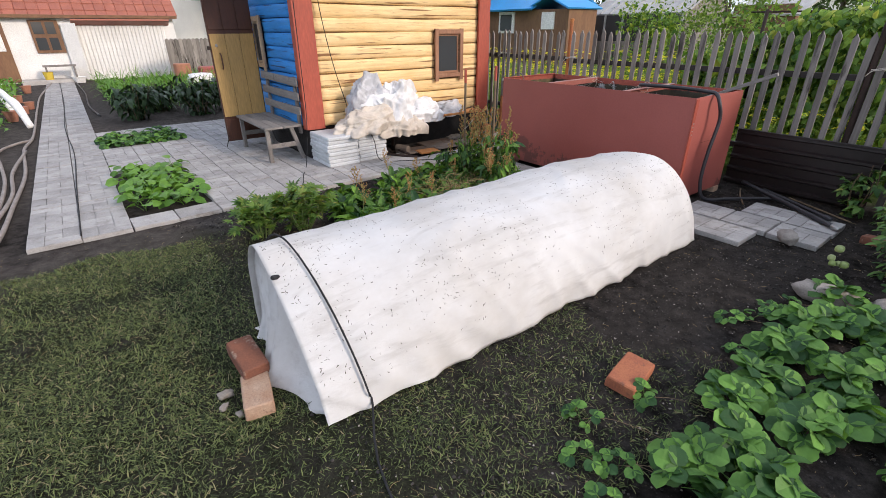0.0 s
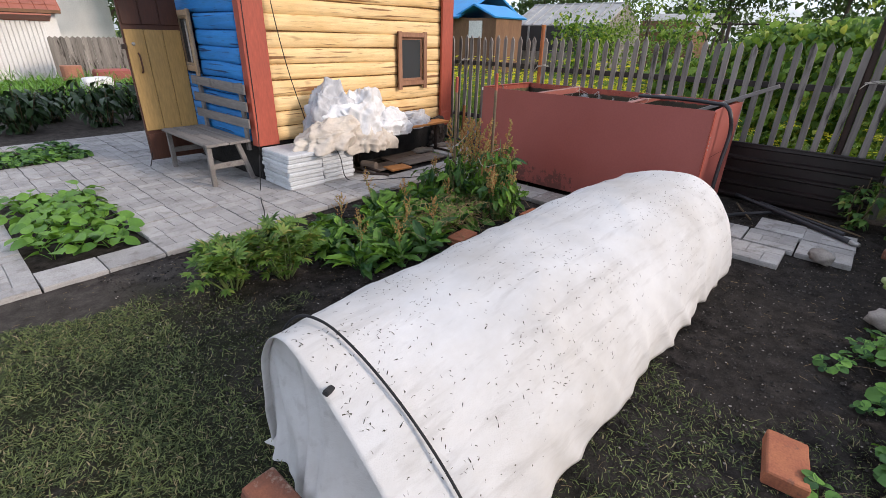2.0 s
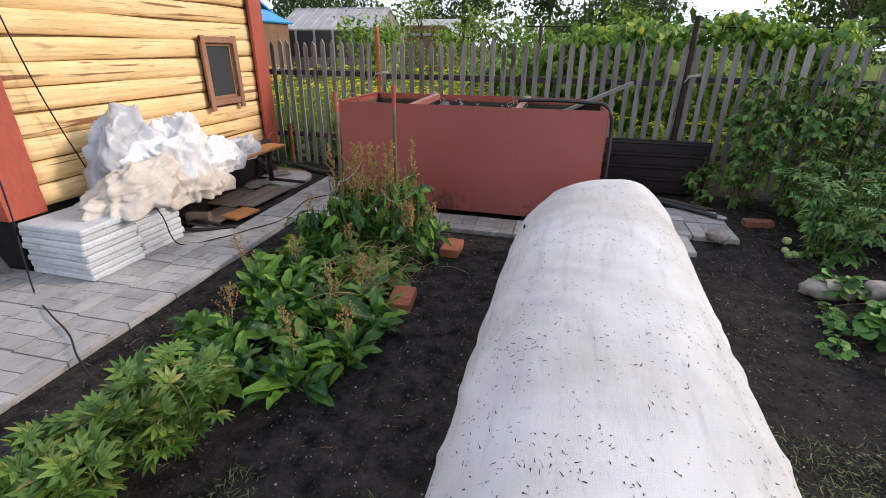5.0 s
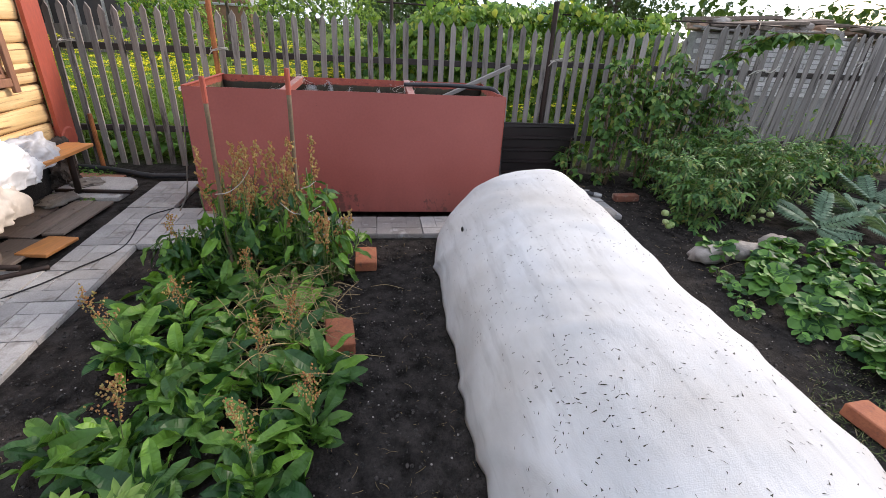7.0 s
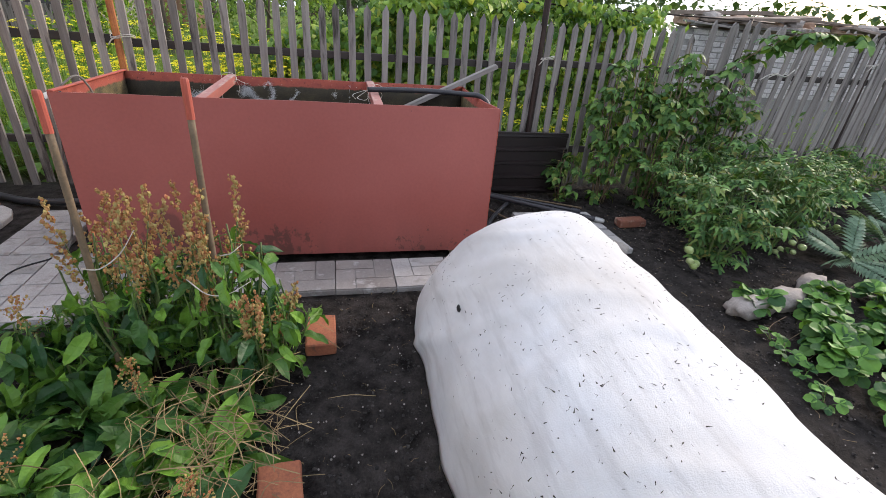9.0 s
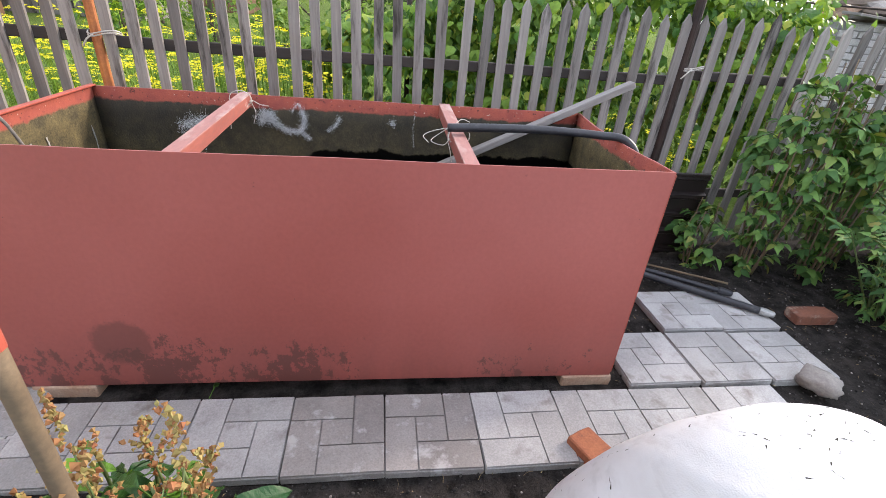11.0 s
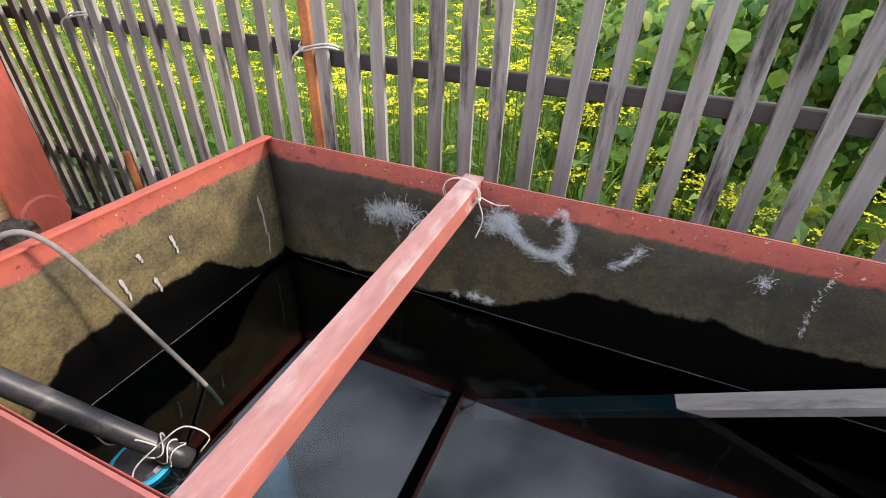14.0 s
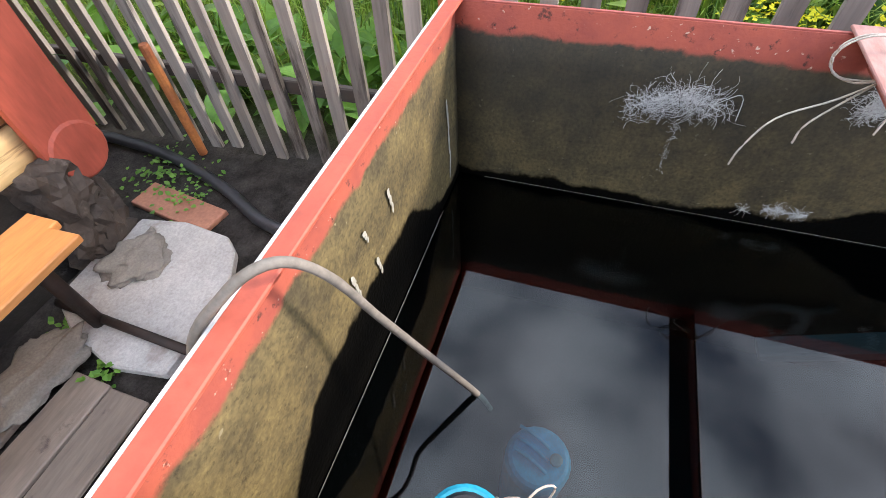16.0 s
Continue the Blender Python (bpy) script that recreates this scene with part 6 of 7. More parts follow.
# ---- past the fence ----
bh = thing("blue_roof_house", "wooden neighbour house with bright blue roof", "house", (21.4, 21.4, 0))
bh.scale = (1.6, 1.6, 1.25)
part("wall", box((3.0, 4.6, 2.0), (0, 0, 1.0)), M["shed_wood"], bh, "brown log wall")
part("window", box((0.05, 0.7, 0.8), (-1.52, -1.2, 1.5)), M["white_wall"], bh)
part("pane", box((0.03, 0.5, 0.6), (-1.56, -1.2, 1.5)), M["glass"], bh)
part("window", box((0.05, 0.7, 0.8), (-1.52, 1.2, 1.5)), M["white_wall"], bh)
for s in (-1, 1):
    part("roof", box((2.2, 5.0, 0.08), (s * 0.86, 0, 2.5), (0, s * 30, 0)), M["blue_roof"], bh, "bright blue metal roof")
part("porch", box((1.3, 1.5, 1.95), (-0.9, -3.0, 0.97)), M["shed_wood"], bh, "brown board porch")
part("porch_window", box((0.04, 0.5, 0.6), (-1.57, -3.0, 1.55)), M["white_wall"], bh)
for s in (-1, 1):
    part("porch_roof", box((1.6, 0.95, 0.06), (-0.9, -3.0 + s * 0.40, 2.18), (s * -28, 0, 0)), M["blue_roof"], bh)
gr = thing("greenhouse", "old board and glass greenhouse with pale ribbed roof", "greenhouse", (25.0, 14.6, 0))
part("wall", box((0.1, 5.2, 1.0), (-2.2, 0, 0.5)), M["picket"], gr)
for k in range(6):
    part("stud", box((0.1, 0.1, 1.3), (-2.2, -2.55 + 1.02 * k, 1.6)), M["grey_roof"], gr)
    part("pane", box((0.03, 0.9, 1.2), (-2.2, -2.04 + 1.02 * k, 1.6)), M["glass"], gr) if k < 5 else None
for s in (-1, 1):
    part("roof", box((2.5, 5.4, 0.06), (s * 1.05, 0, 2.78), (0, s * 26, 0)), M["grey_roof"], gr, "pale ribbed roof")
for k in range(10):
    part("rib", box((2.5, 0.06, 0.05), (-1.05, -2.5 + 0.55 * k, 2.83), (0, -26, 0)), M["grey_roof"], gr)
part("gable", slab_bm([(-2.2, 0), (2.2, 0), (2.2, 2.2), (0, 3.3), (-2.2, 2.2)], 0.1), M["picket"], gr, "grey board gable", pose(0, 2.6, 0, 90, 0, 0))
part("gable", slab_bm([(-2.2, 0), (2.2, 0), (2.2, 2.2), (0, 3.3), (-2.2, 2.2)], 0.1), M["picket"], gr, "grey board gable", pose(0, -2.55, 0, 90, 0, 0))
fr = thing("far_shed", "far low shed with grey roof", "shed", (34, 12.5, 0))
part("wall", box((3, 3.4, 2.2), (0, 0, 1.1)), M["shed_wood"], fr)
part("roof", box((3.4, 3.8, 0.1), (0, 0, 2.75), (0, -18, 0)), M["grey_roof"], fr)
part("gable", slab_bm([(-1.5, 0), (1.5, 0), (-1.5, 0.6)], 3.2), M["shed_wood"], fr, "", pose(0, 1.6, 2.2, 90, 0, 0))

# white brick wall with old timber on top, behind the fence's far end
bw = thing("brick_wall", "old white brick wall behind the fence with timber on top", "wall", (8.2, 0, 0), kind="structure")
part("core", box((0.22, 9.5, 1.70), (0.02, -6.6, 0.85), bevel=0), M["mortar"], bw)
bkm = box((0.12, 0.245, 0.066), bevel=0.005)
brick_me = bpy.data.meshes.new("brick")
bkm.to_mesh(brick_me)
bkm.free()
brick_me.materials.append(M["white_brick"])
for j in range(12):
    for i in range(24):
        put("brick", brick_me, bw, pose(-0.045 + rnd.uniform(-.006, .004), -2.0 - 0.258 * i - 0.129 * (j % 2), 0.80 + 0.077 * j))
tp = thing("timber_pile", "weathered boards and rubble piled on the brick wall", "timber", (8.2, 0, 1.70))
for k in range(26):
    part("board", box((rnd.uniform(.10, .2), rnd.uniform(.9, 2.2), rnd.uniform(.025, .06)), (rnd.uniform(-.25, .25), rnd.uniform(-7, -2.2), 0.03 + 0.22 * rnd.random() ** 1.5), (rnd.uniform(-4, 4), rnd.uniform(-10, 10), rnd.uniform(-14, 14))), M["old_plank"] if k % 3 else M["grey_plank"], tp)
for k in range(16):
    part("rubble", rock((0.34, 0.3, 0.16), k, (rnd.uniform(-.1, .1), -2.0 - 0.35 * k + rnd.uniform(-.1, .1), 0.08 + 0.08 * rnd.random()), (0, 0, k * 37), 1, 0.3), M["stone"] if k % 2 else M["brick_pale"], tp)
# ---- paving ----
PITCH, GAP = 0.378, 0.006


def paver_mesh(mat, mirror=False, base=True, w=PITCH, l=PITCH):
    """A square paver: eight small blocks in a woven pattern over a slab."""
    s = (min(w, l) - GAP) / 6
    bm = bmesh.new()
    box((w - GAP, l - GAP, 0.036), (0, 0, -0.012), bevel=0.004, bm=bm)
    cells = [(0, 0, 4, 2), (4, 0, 2, 4), (0, 2, 2, 4), (2, 2, 2, 2), (2, 4, 4, 2)]
    if l < PITCH * 0.95:
        cells = [(0, 0, 6, 6)]
    g = 0.006
    for x, y, cw, cl in cells:
        if mirror:
            x = 6 - x - cw
        sx, sy = (w - GAP) / 6, (l - GAP) / 6
        box((cw * sx - g, cl * sy - g, 0.012), ((x + cw / 2 - 3) * sx, (y + cl / 2 - 3) * sy, 0.008), bevel=0.0, bm=bm)
    me = bpy.data.meshes.new("paver")
    bm.to_mesh(me)
    bm.free()
    me.materials.append(mat)
    return me


pavers = [paver_mesh(M["tile"]), paver_mesh(M["tile"], True)]
pavers_dark = [paver_mesh(M["tile_dark"]), paver_mesh(M["tile_dark"], True)]
half = paver_mesh(M["tile"], l=0.30)
pavement = thing("pavement", "pale grey concrete paving tiles with woven block pattern", "pavement", kind="structure")


def lay(x, y, rz=0.0, dark=False, which=None):
    me = (pavers_dark if dark else pavers)[rnd.randrange(2)]
    if which:
        me = which
    put("paver", me, pavement, pose(x, y, 0.016 + rnd.uniform(-.003, .003), rnd.uniform(-.4, .4), rnd.uniform(-.4, .4), rz + rnd.choice((0, 90, 180, 270) if not which else (0,)) + rnd.uniform(-.5, .5)))


def cell(i, j):
    x = -0.756 + PITCH * (i + 0.5)
    return x, 4.78 + PITCH * (j + 0.5) + 0.035 * max(0, x), 2.0 if i >= 2 else 0.0


for j in range(43):
    for i in (0, 1):
        x, y, rz = cell(i, j)
        lay(x, y, rz)
for j in range(14):
    for i in range(2, 8):
        if (i < 4 and 0 <= j <= 5) or (i < 5 and 10 <= j <= 12):
            continue
        lay(*cell(i, j))
for i in (2, 3):
    x, y, rz = cell(i, 0)
    lay(x, y - 0.04, rz, which=half)
for i in (8, 9, 10):
    for j in (0, 1, 2):
        if j < 2 or i < 10:
            lay(*cell(i, j))
for i in range(11, 16):
    lay(*cell(i, 0))
for i in (12, 13):
    lay(*cell(i, -1))
for k in range(-4, 5):
    lay(4.14, 2.826 + 0.374 * k + 0.187, 0.5, dark=k in (0, 1))
for y in (1.09, 1.475, 1.86):
    lay(4.545, y, 1.0)
for y in (1.09, 1.46):
    lay(4.95, y, 1.5)

# ---- plants ----
def leaf_set(name, makers, mat, smooth=True):
    return [mesh_of(name, mk, mat, smooth) for mk in makers]


def petiole(L, r=0.003, bend=0.15):
    return tube_vf([(0, 0, 0), (0, L * 0.5, bend * L * 0.3), (0, L, 0)], r, 3, 2)


def on_stalk(vf, L, r=0.003):
    """A blade at the end of its own stalk."""
    return merged([petiole(L, r), moved(vf, Matrix.Translation((0, L, 0)))])


def compound(n, L, W, stalk, shape="ovate", fold=0.2, droop=0.3, spread=60):
    """A leaf of several leaflets along one stalk."""
    items = [petiole(stalk, 0.0025)]
    pairs = (n - 1) // 2
    items.append(moved(leaflet(L, W, shape, fold, droop, 4), Matrix.Translation((0, stalk, 0))))
    for k in range(pairs):
        y = stalk * (1 - 0.8 * k / max(pairs, 1)) - 0.02
        s = 1 - 0.18 * k
        for sgn in (-1, 1):
            items.append(moved(leaflet(L * s, W * s, shape, fold, droop, 4), Matrix.Translation((0, y, 0)) @ Matrix.Rotation(sgn * radians(spread), 4, "Z") @ Matrix.Rotation(sgn * 0.2, 4, "Y")))
    return merged(items)


def sorrel_leaf(k):
    """A long sorrel leaf: a blade with a wavy margin, arching on a ribbed stalk."""
    L, W = (0.150, 0.205, 0.180, 0.235, 0.165, 0.220, 0.190, 0.130)[k], (0.060, 0.074, 0.066, 0.080, 0.058, 0.070, 0.082, 0.056)[k]
    blade = leaflet(L, W, "oblong", 0.42, 0.10 + 0.16 * (k % 4), 14, 0.025, k * 1.7, 0.10)
    blade = moved(blade, Matrix.Rotation(radians(-10 - 5 * (k % 3)), 4, "X") @ Matrix.Rotation(radians(-24 + 7 * k), 4, "Y"))
    return on_stalk(blade, 0.06 + 0.022 * (k % 3), 0.004)


SORREL = leaf_set("leaf", [sorrel_leaf(k) for k in range(8)], M["leaf_sorrel"], False)


def three_part(k):
    """A strawberry leaf: a steep stalk, three toothed leaflets spread nearly flat on its end."""
    items = [petiole(0.095, 0.0022)]
    for q, a in enumerate((0, 78, -78)):
        v, f = leaflet(0.078 if q == 0 else 0.07, 0.07, "round", 0.22, 0.22 + 0.06 * k, 9, 0.012, k + q)
        v = [(x * (1.0 if i // 3 % 2 else 0.90), y, z) for i, (x, y, z) in enumerate(v)]
        items.append(moved((v, f), Matrix.Translation((0, 0.092, 0)) @ Matrix.Rotation(radians(-48 + 6 * k), 4, "X") @ Matrix.Rotation(radians(a), 4, "Z")))
    return merged(items)


STRAW = leaf_set("leaf", [three_part(k) for k in range(4)], M["leaf_straw"], False)
TOMATO = leaf_set("leaf", [compound(7, 0.066, 0.040, 0.13, "jag", 0.25, 0.25 + 0.15 * k, 58) for k in range(4)], M["leaf_tomato"])
RASP = leaf_set("leaf", [compound(5, 0.095, 0.062, 0.10, "ovate", 0.25, 0.3 + 0.15 * k, 65) for k in range(4)], M["leaf_rasp"])
PEONY = leaf_set("leaf", [merged([petiole(0.10, 0.003)] + [moved(leaflet(0.088 - 0.012 * abs(a) / 84, 0.026, "ovate", 0.4, 0.12 + 0.1 * k, 5), Matrix.Translation((0, 0.095, 0)) @ Matrix.Rotation(radians(a), 4, "Z") @ Matrix.Rotation(radians(12 * k - 6), 4, "X")) for a in (0, 30, -30, 62, -62, 100, -100)]) for k in range(3)], M["leaf_peony"])
ROUND = leaf_set("leaf", [on_stalk(moved(leaflet(0.095, 0.082, "round", 0.2, 0.3 + 0.1 * k, 6, 0.02, k), Matrix.Rotation(radians(-30), 4, "X")), 0.08) for k in range(4)], M["leaf_bed"])
DARK = leaf_set("leaf", [on_stalk(leaflet(0.15, 0.07, "ovate", 0.25, 0.5, 5), 0.05) for k in range(3)], M["leaf_dark"])


def silver_leaf(L):
    items = [tube_vf([(0, 0, 0), (0, L * 0.5, 0.04), (0, L, -0.05)], 0.006, 4, 3)]
    n = 11
    for k in range(n):
        y = L * (0.2 + 0.8 * k / n)
        s = 0.55 + 0.45 * math.sin(math.pi * (k + 1) / (n + 1))
        for sgn in (-1, 1):
            items.append(moved(leaflet(0.16 * s, 0.05, "jag", 0.3, 0.4, 5), Matrix.Translation((0, y, 0.04 - 0.05 * (y / L) ** 2)) @ Matrix.Rotation(sgn * radians(58), 4, "Z")))
    return merged(items)


SILVER = leaf_set("leaf", [silver_leaf(0.5), silver_leaf(0.6)], M["leaf_silver"])


def rosette(name, label, cat, at, leaves, n, tilt, rise=0.0, spread=0.03, size=(0.8, 1.2), group="", seed=0):
    """A plant of leaves springing from one crown."""
    rng = random.Random(seed)
    ob = thing(name, label, cat, at, rng.uniform(0, 360), group)
    for k in range(n):
        yaw = 360 * k / n * 1.0 + rng.uniform(-25, 25)
        tl = rng.uniform(*tilt)
        r = rng.uniform(0, spread)
        put("leaf", leaves[rng.randrange(len(leaves))], ob, turn(r * math.cos(yaw), r * math.sin(yaw), rng.uniform(0, rise), yaw, tl, rng.uniform(-38, 38), rng.uniform(*size)))
    return ob


def bush(name, label, cat, at, leaves, n, rx, ry, h, stems, stem_mat, size=(0.8, 1.2), group="", seed=0, low=0.1, tilt=(-25, 35), lean=(0, 0)):
    """A bush: stems fan out from the foot, leaves sit along them."""
    rng = random.Random(seed)
    ob = thing(name, label, cat, at, 0, group)
    lines = []
    for k in range(stems):
        a = 2 * math.pi * (k + rng.uniform(-.3, .3)) / stems
        r = rng.uniform(0.25, 1.0)
        top = Vector((math.cos(a) * rx * r + lean[0], math.sin(a) * ry * r + lean[1], h * rng.uniform(0.72, 1.0) * (1 - 0.25 * r * r)))
        foot = Vector((math.cos(a) * rx * 0.18, math.sin(a) * ry * 0.18, -0.03))
        mid = foot.lerp(top, 0.55) + Vector((math.cos(a) * 0.04, math.sin(a) * 0.04, 0.08 * h))
        pts = smooth_path([foot, mid, top], 6)
        lines.append(pts)
        put("stem", mesh_of("stem", tube_vf([foot, mid, top], 0.0075, 5, 5, 0.45), stem_mat, True), ob)
    for k in range(n):
        pts = lines[k % stems]
        t = low + (1 - low) * rng.random() ** 0.8
        p = pts[min(int(t * (len(pts) - 1)), len(pts) - 1)]
        yaw = rng.uniform(0, 360)
        put("leaf", leaves[rng.randrange(len(leaves))], ob, turn(p.x, p.y, p.z, yaw, rng.uniform(*tilt), rng.uniform(-25, 25), rng.uniform(*size)))
    return ob


def seed_stalk(h, seed, parent, at, lean, big=1.2):
    """A sorrel stalk with rusty seed clusters."""
    rng = random.Random(seed)
    x, y = at
    top = Vector((x + lean[0], y + lean[1], h))
    put("flower_stalk", mesh_of("flower_stalk", tube_vf([(x, y, 0), (x + lean[0] * 0.4, y + lean[1] * 0.4, h * 0.55), top], 0.004, 4, 4, 0.6), M["stem"], True), parent)
    blob = [(Vector((0.006, 0, 0)), Vector((-0.003, 0.005, 0)), Vector((-0.003, -0.005, 0)), Vector((0, 0, 0.007)), Vector((0, 0, -0.007)))]
    tv = ([tuple(v) for v in blob[0]], [(0, 1, 3), (1, 2, 3), (2, 0, 3), (1, 0, 4), (2, 1, 4), (0, 2, 4)])
    mats = []
    for br in range(9):
        z = h * (0.62 + 0.38 * br / 6)
        a = rng.uniform(0, 6.28)
        L = 0.085 * (1.2 - br / 11)
        base = Vector((x, y, 0)).lerp(top, z / h)
        for q in range(17):
            s = q / 16
            p = base + Vector((math.cos(a) * L * s * 0.7, math.sin(a) * L * s * 0.7, L * s * 1.1)) + Vector([rng.gauss(0, 0.005) for _ in range(3)])
            mats.append(turn(p.x, p.y, p.z, rng.uniform(0, 360), rng.uniform(-40, 40), 0, big * rng.uniform(0.7, 1.4)))
    tagged(put("seed_head", mesh_of("seed_head", scattered([tv], mats), M["seed"]), parent), "rusty seed cluster", kind="stuff")


# sorrel bed
SB = random.Random(33)
spots = []
for i in range(7):
    for j in range(5):
        x, y = 1.64 + 0.285 * i + SB.uniform(-.07, .07), (3.37 if i < 3 else 3.57) + 0.25 * j + 0.02 * i + SB.uniform(-.06, .06)
        if y > 4.40 + 0.03 * i or (i == 0 and j in (0, 4)):
            continue
        spots.append((x, y))
for k, (x, y) in enumerate(spots):
    tall = x > 3.05 and y < 4.15
    n = 34 if not tall else 16
    ob = rosette("sorrel_plant", "leafy green sorrel with rusty seed stalks" if tall or k % 3 == 0 else "bushy sorrel plant with long wavy leaves", "sorrel", (x, y, -0.01), SORREL, n, (22, 88) if not tall else (30, 84), 0.05 if not tall else 0.22, 0.06, (0.5, 1.0), "sorrel bed", 100 + k)
    rr = random.Random(k)
    if tall:
        for q in range(2):
            seed_stalk(rr.uniform(0.58, 0.84), k * 7 + q, ob, (rr.uniform(-.06, .06), rr.uniform(-.06, .06)), (rr.uniform(-.1, .1), rr.uniform(-.12, .12)))
    elif k % 3 == 0:
        seed_stalk(rr.uniform(0.28, 0.38), k * 7, ob, (0, 0), (rr.uniform(-.08, .08), rr.uniform(-.08, .08)), 0.8)
for k, (x, y, h) in enumerate(((3.42, 3.68, 0.66), (3.38, 4.06, 0.66), (3.30, 3.50, 0.44), (3.36, 4.34, 0.34), (3.60, 3.88, 0.50))):
    ob = bush("tall_sorrel", "tall sorrel clump gone to rusty seed, tied to a stake", "sorrel", (x, y, 0), SORREL, 150, 0.22, 0.22, h * 1.16, 14, M["stem"], (0.38, 0.75), "tall sorrel", 70 + k, 0.05, (-70, 30))
    rr = random.Random(k + 5)
    for q in range(6 if h > 0.6 else 3 if h > 0.4 else 0):
        seed_stalk(h * rr.uniform(0.88, 1.18), k * 17 + q, ob, (rr.uniform(-.12, .12), rr.uniform(-.14, .14)), (rr.uniform(-.08, .08), rr.uniform(-.14, .14)))
dead = []
for k in range(330):
    x, y = SB.gauss(2.75, 0.26), SB.gauss(3.66, 0.14)
    dead.append(turn(x, y, SB.uniform(0.03, 0.22), SB.uniform(0, 360), SB.uniform(-20, 35), 0, SB.uniform(0.6, 1.3)))
straw_pile = thing("dry_stalks", "tangle of dry straw-coloured stalks in the sorrel bed", "dry stalks", (0, 0, 0), kind="stuff")
put("stalks", mesh_of("stalks", scattered([tube_vf([(0, 0, 0), (0.012, 0.09, 0.02), (-0.01, 0.20, -0.02)], 0.0017, 3, 3), tube_vf([(0, 0, 0), (-0.02, 0.06, 0.02), (0.02, 0.14, -0.02)], 0.0014, 3, 3)], dead), M["straw"]), straw_pile)
for k, (x, y, h) in enumerate(((3.325, 3.668, 1.30), (3.30, 4.109, 1.245))):
    sk = thing("stake", "round wooden stake with a red painted top", "stake", (x, y, 0), group="stakes in the sorrel")
    tube("pole", [(0, 0, -0.02), (0.004, 0.004, h * 0.5), (0, 0, h - 0.14)], 0.013, M["woody_stem"], sk, sides=10)
    part("painted_top", turned([(0.0145, 0), (0.0145, 0.13), (0.012, 0.14)], (0, 0, h - 0.14), sides=10), M["red_board"], sk, "red painted top")
for k, pts in enumerate(([(3.30, 4.14, 0.58), (3.22, 4.04, 0.62), (3.22, 3.96, 0.68), (3.26, 3.91, 0.76)], [(3.24, 3.76, 0.55), (3.20, 3.68, 0.50), (3.19, 3.60, 0.505), (3.22, 3.52, 0.54)], [(3.30, 3.64, 0.62), (3.27, 3.59, 0.645), (3.30, 3.55, 0.67)])):
    tie = thing("rag_tie", "white rag strip tied round the sorrel stalks", "rag strip", group="rag ties")
    tube("strip", pts, 0.0032, M["string"], tie, sides=4, steps=4, taper=0.5)

# peony by the paving
bush("peony", "low leafy peony with light green fingered leaves", "peony", (0.90, 3.99, 0), PEONY, 135, 0.22, 0.25, 0.36, 13, M["stem"], (0.7, 1.05), "peonies", 1, 0.2, (-12, 62))
bush("peony", "low leafy peony with light green fingered leaves", "peony", (1.24, 3.90, 0), PEONY, 150, 0.21, 0.23, 0.40, 13, M["stem"], (0.7, 1.05), "peonies", 2, 0.2, (-12, 62))

# strawberries
ST = random.Random(5)
cnt = 0
for i in range(9):
    for j in range(6):
        x, y = 1.15 + 0.29 * i + ST.uniform(-.08, .08), 0.50 - 0.29 * j + ST.uniform(-.07, .07)
        if x < 1.35 and y > 0.35:
            continue
        rosette("strawberry_plant", "strawberry plant with broad green three-part leaves", "strawberry", (x, y, -0.005), STRAW, 17 if j < 4 else 6, (25, 80), 0.03, 0.05, (0.85, 1.35), "strawberry bed", 300 + cnt)
        cnt += 1
for k, (x, y) in enumerate(((1.37, 0.93), (1.20, 0.80), (1.28, 0.68), (2.73, 0.88), (2.9, 0.80), (3.06, 0.78), (3.22, 0.72), (1.72, 0.83), (1.08, 0.60), (2.45, 0.70))):
    rosette("strawberry_runner", "small young strawberry runner plant on bare soil", "strawberry", (x, y, -0.005), STRAW, 5, (20, 65), 0.01, 0.02, (0.5, 0.75), "strawberry runners", 500 + k)
    rn = thing("runner", "thin strawberry runner on the soil", "runner", group="runners")
    tube("stem", [(x, y, 0.01), (x + 0.1, y - 0.1, 0.02), (x + 0.18, y - 0.3, 0.02)], 0.002, M["woody_stem"], rn, sides=4, steps=4)

# tomatoes, raspberries, thistle-leaved plants
for k, (x, y, h, r) in enumerate(((4.25, 0.28, 0.66, 0.42), (4.45, -0.42, 0.80, 0.46), (4.90, 0.05, 0.85, 0.44), (4.75, -1.05, 0.80, 0.46), (5.25, -0.65, 0.90, 0.44), (5.2, -1.5, 0.7, 0.42), (5.45, -2.4, 0.7, 0.45))):
    ob = bush("tomato_plant", "dense tomato bush with green fruit", "tomato plant", (x, y, 0), TOMATO, 165, r, r, h, 14, M["stem"], (0.75, 1.15), "tomato bushes", 20 + k, 0.06, (-38, 40))
    rr = random.Random(k)
    for q in range(5 if k < 2 else 2):
        s = rr.uniform(0.018, 0.030)
        put("fruit", mesh_of("fruit", [([tuple(v.co) for v in b.verts], [tuple(v.index for v in f.verts) for f in b.faces]) for b in [rock((2 * s, 2 * s, 1.8 * s), q, cuts=1, rough=0.03)] if not b.verts.index_update()][0], M["tomato"], True), ob, pose(-r * 0.70 + rr.uniform(-.07, .07), (0.40 if k == 0 else 0.1) + rr.uniform(-.10, .06), rr.uniform(0.05, 0.20)), "green tomato")
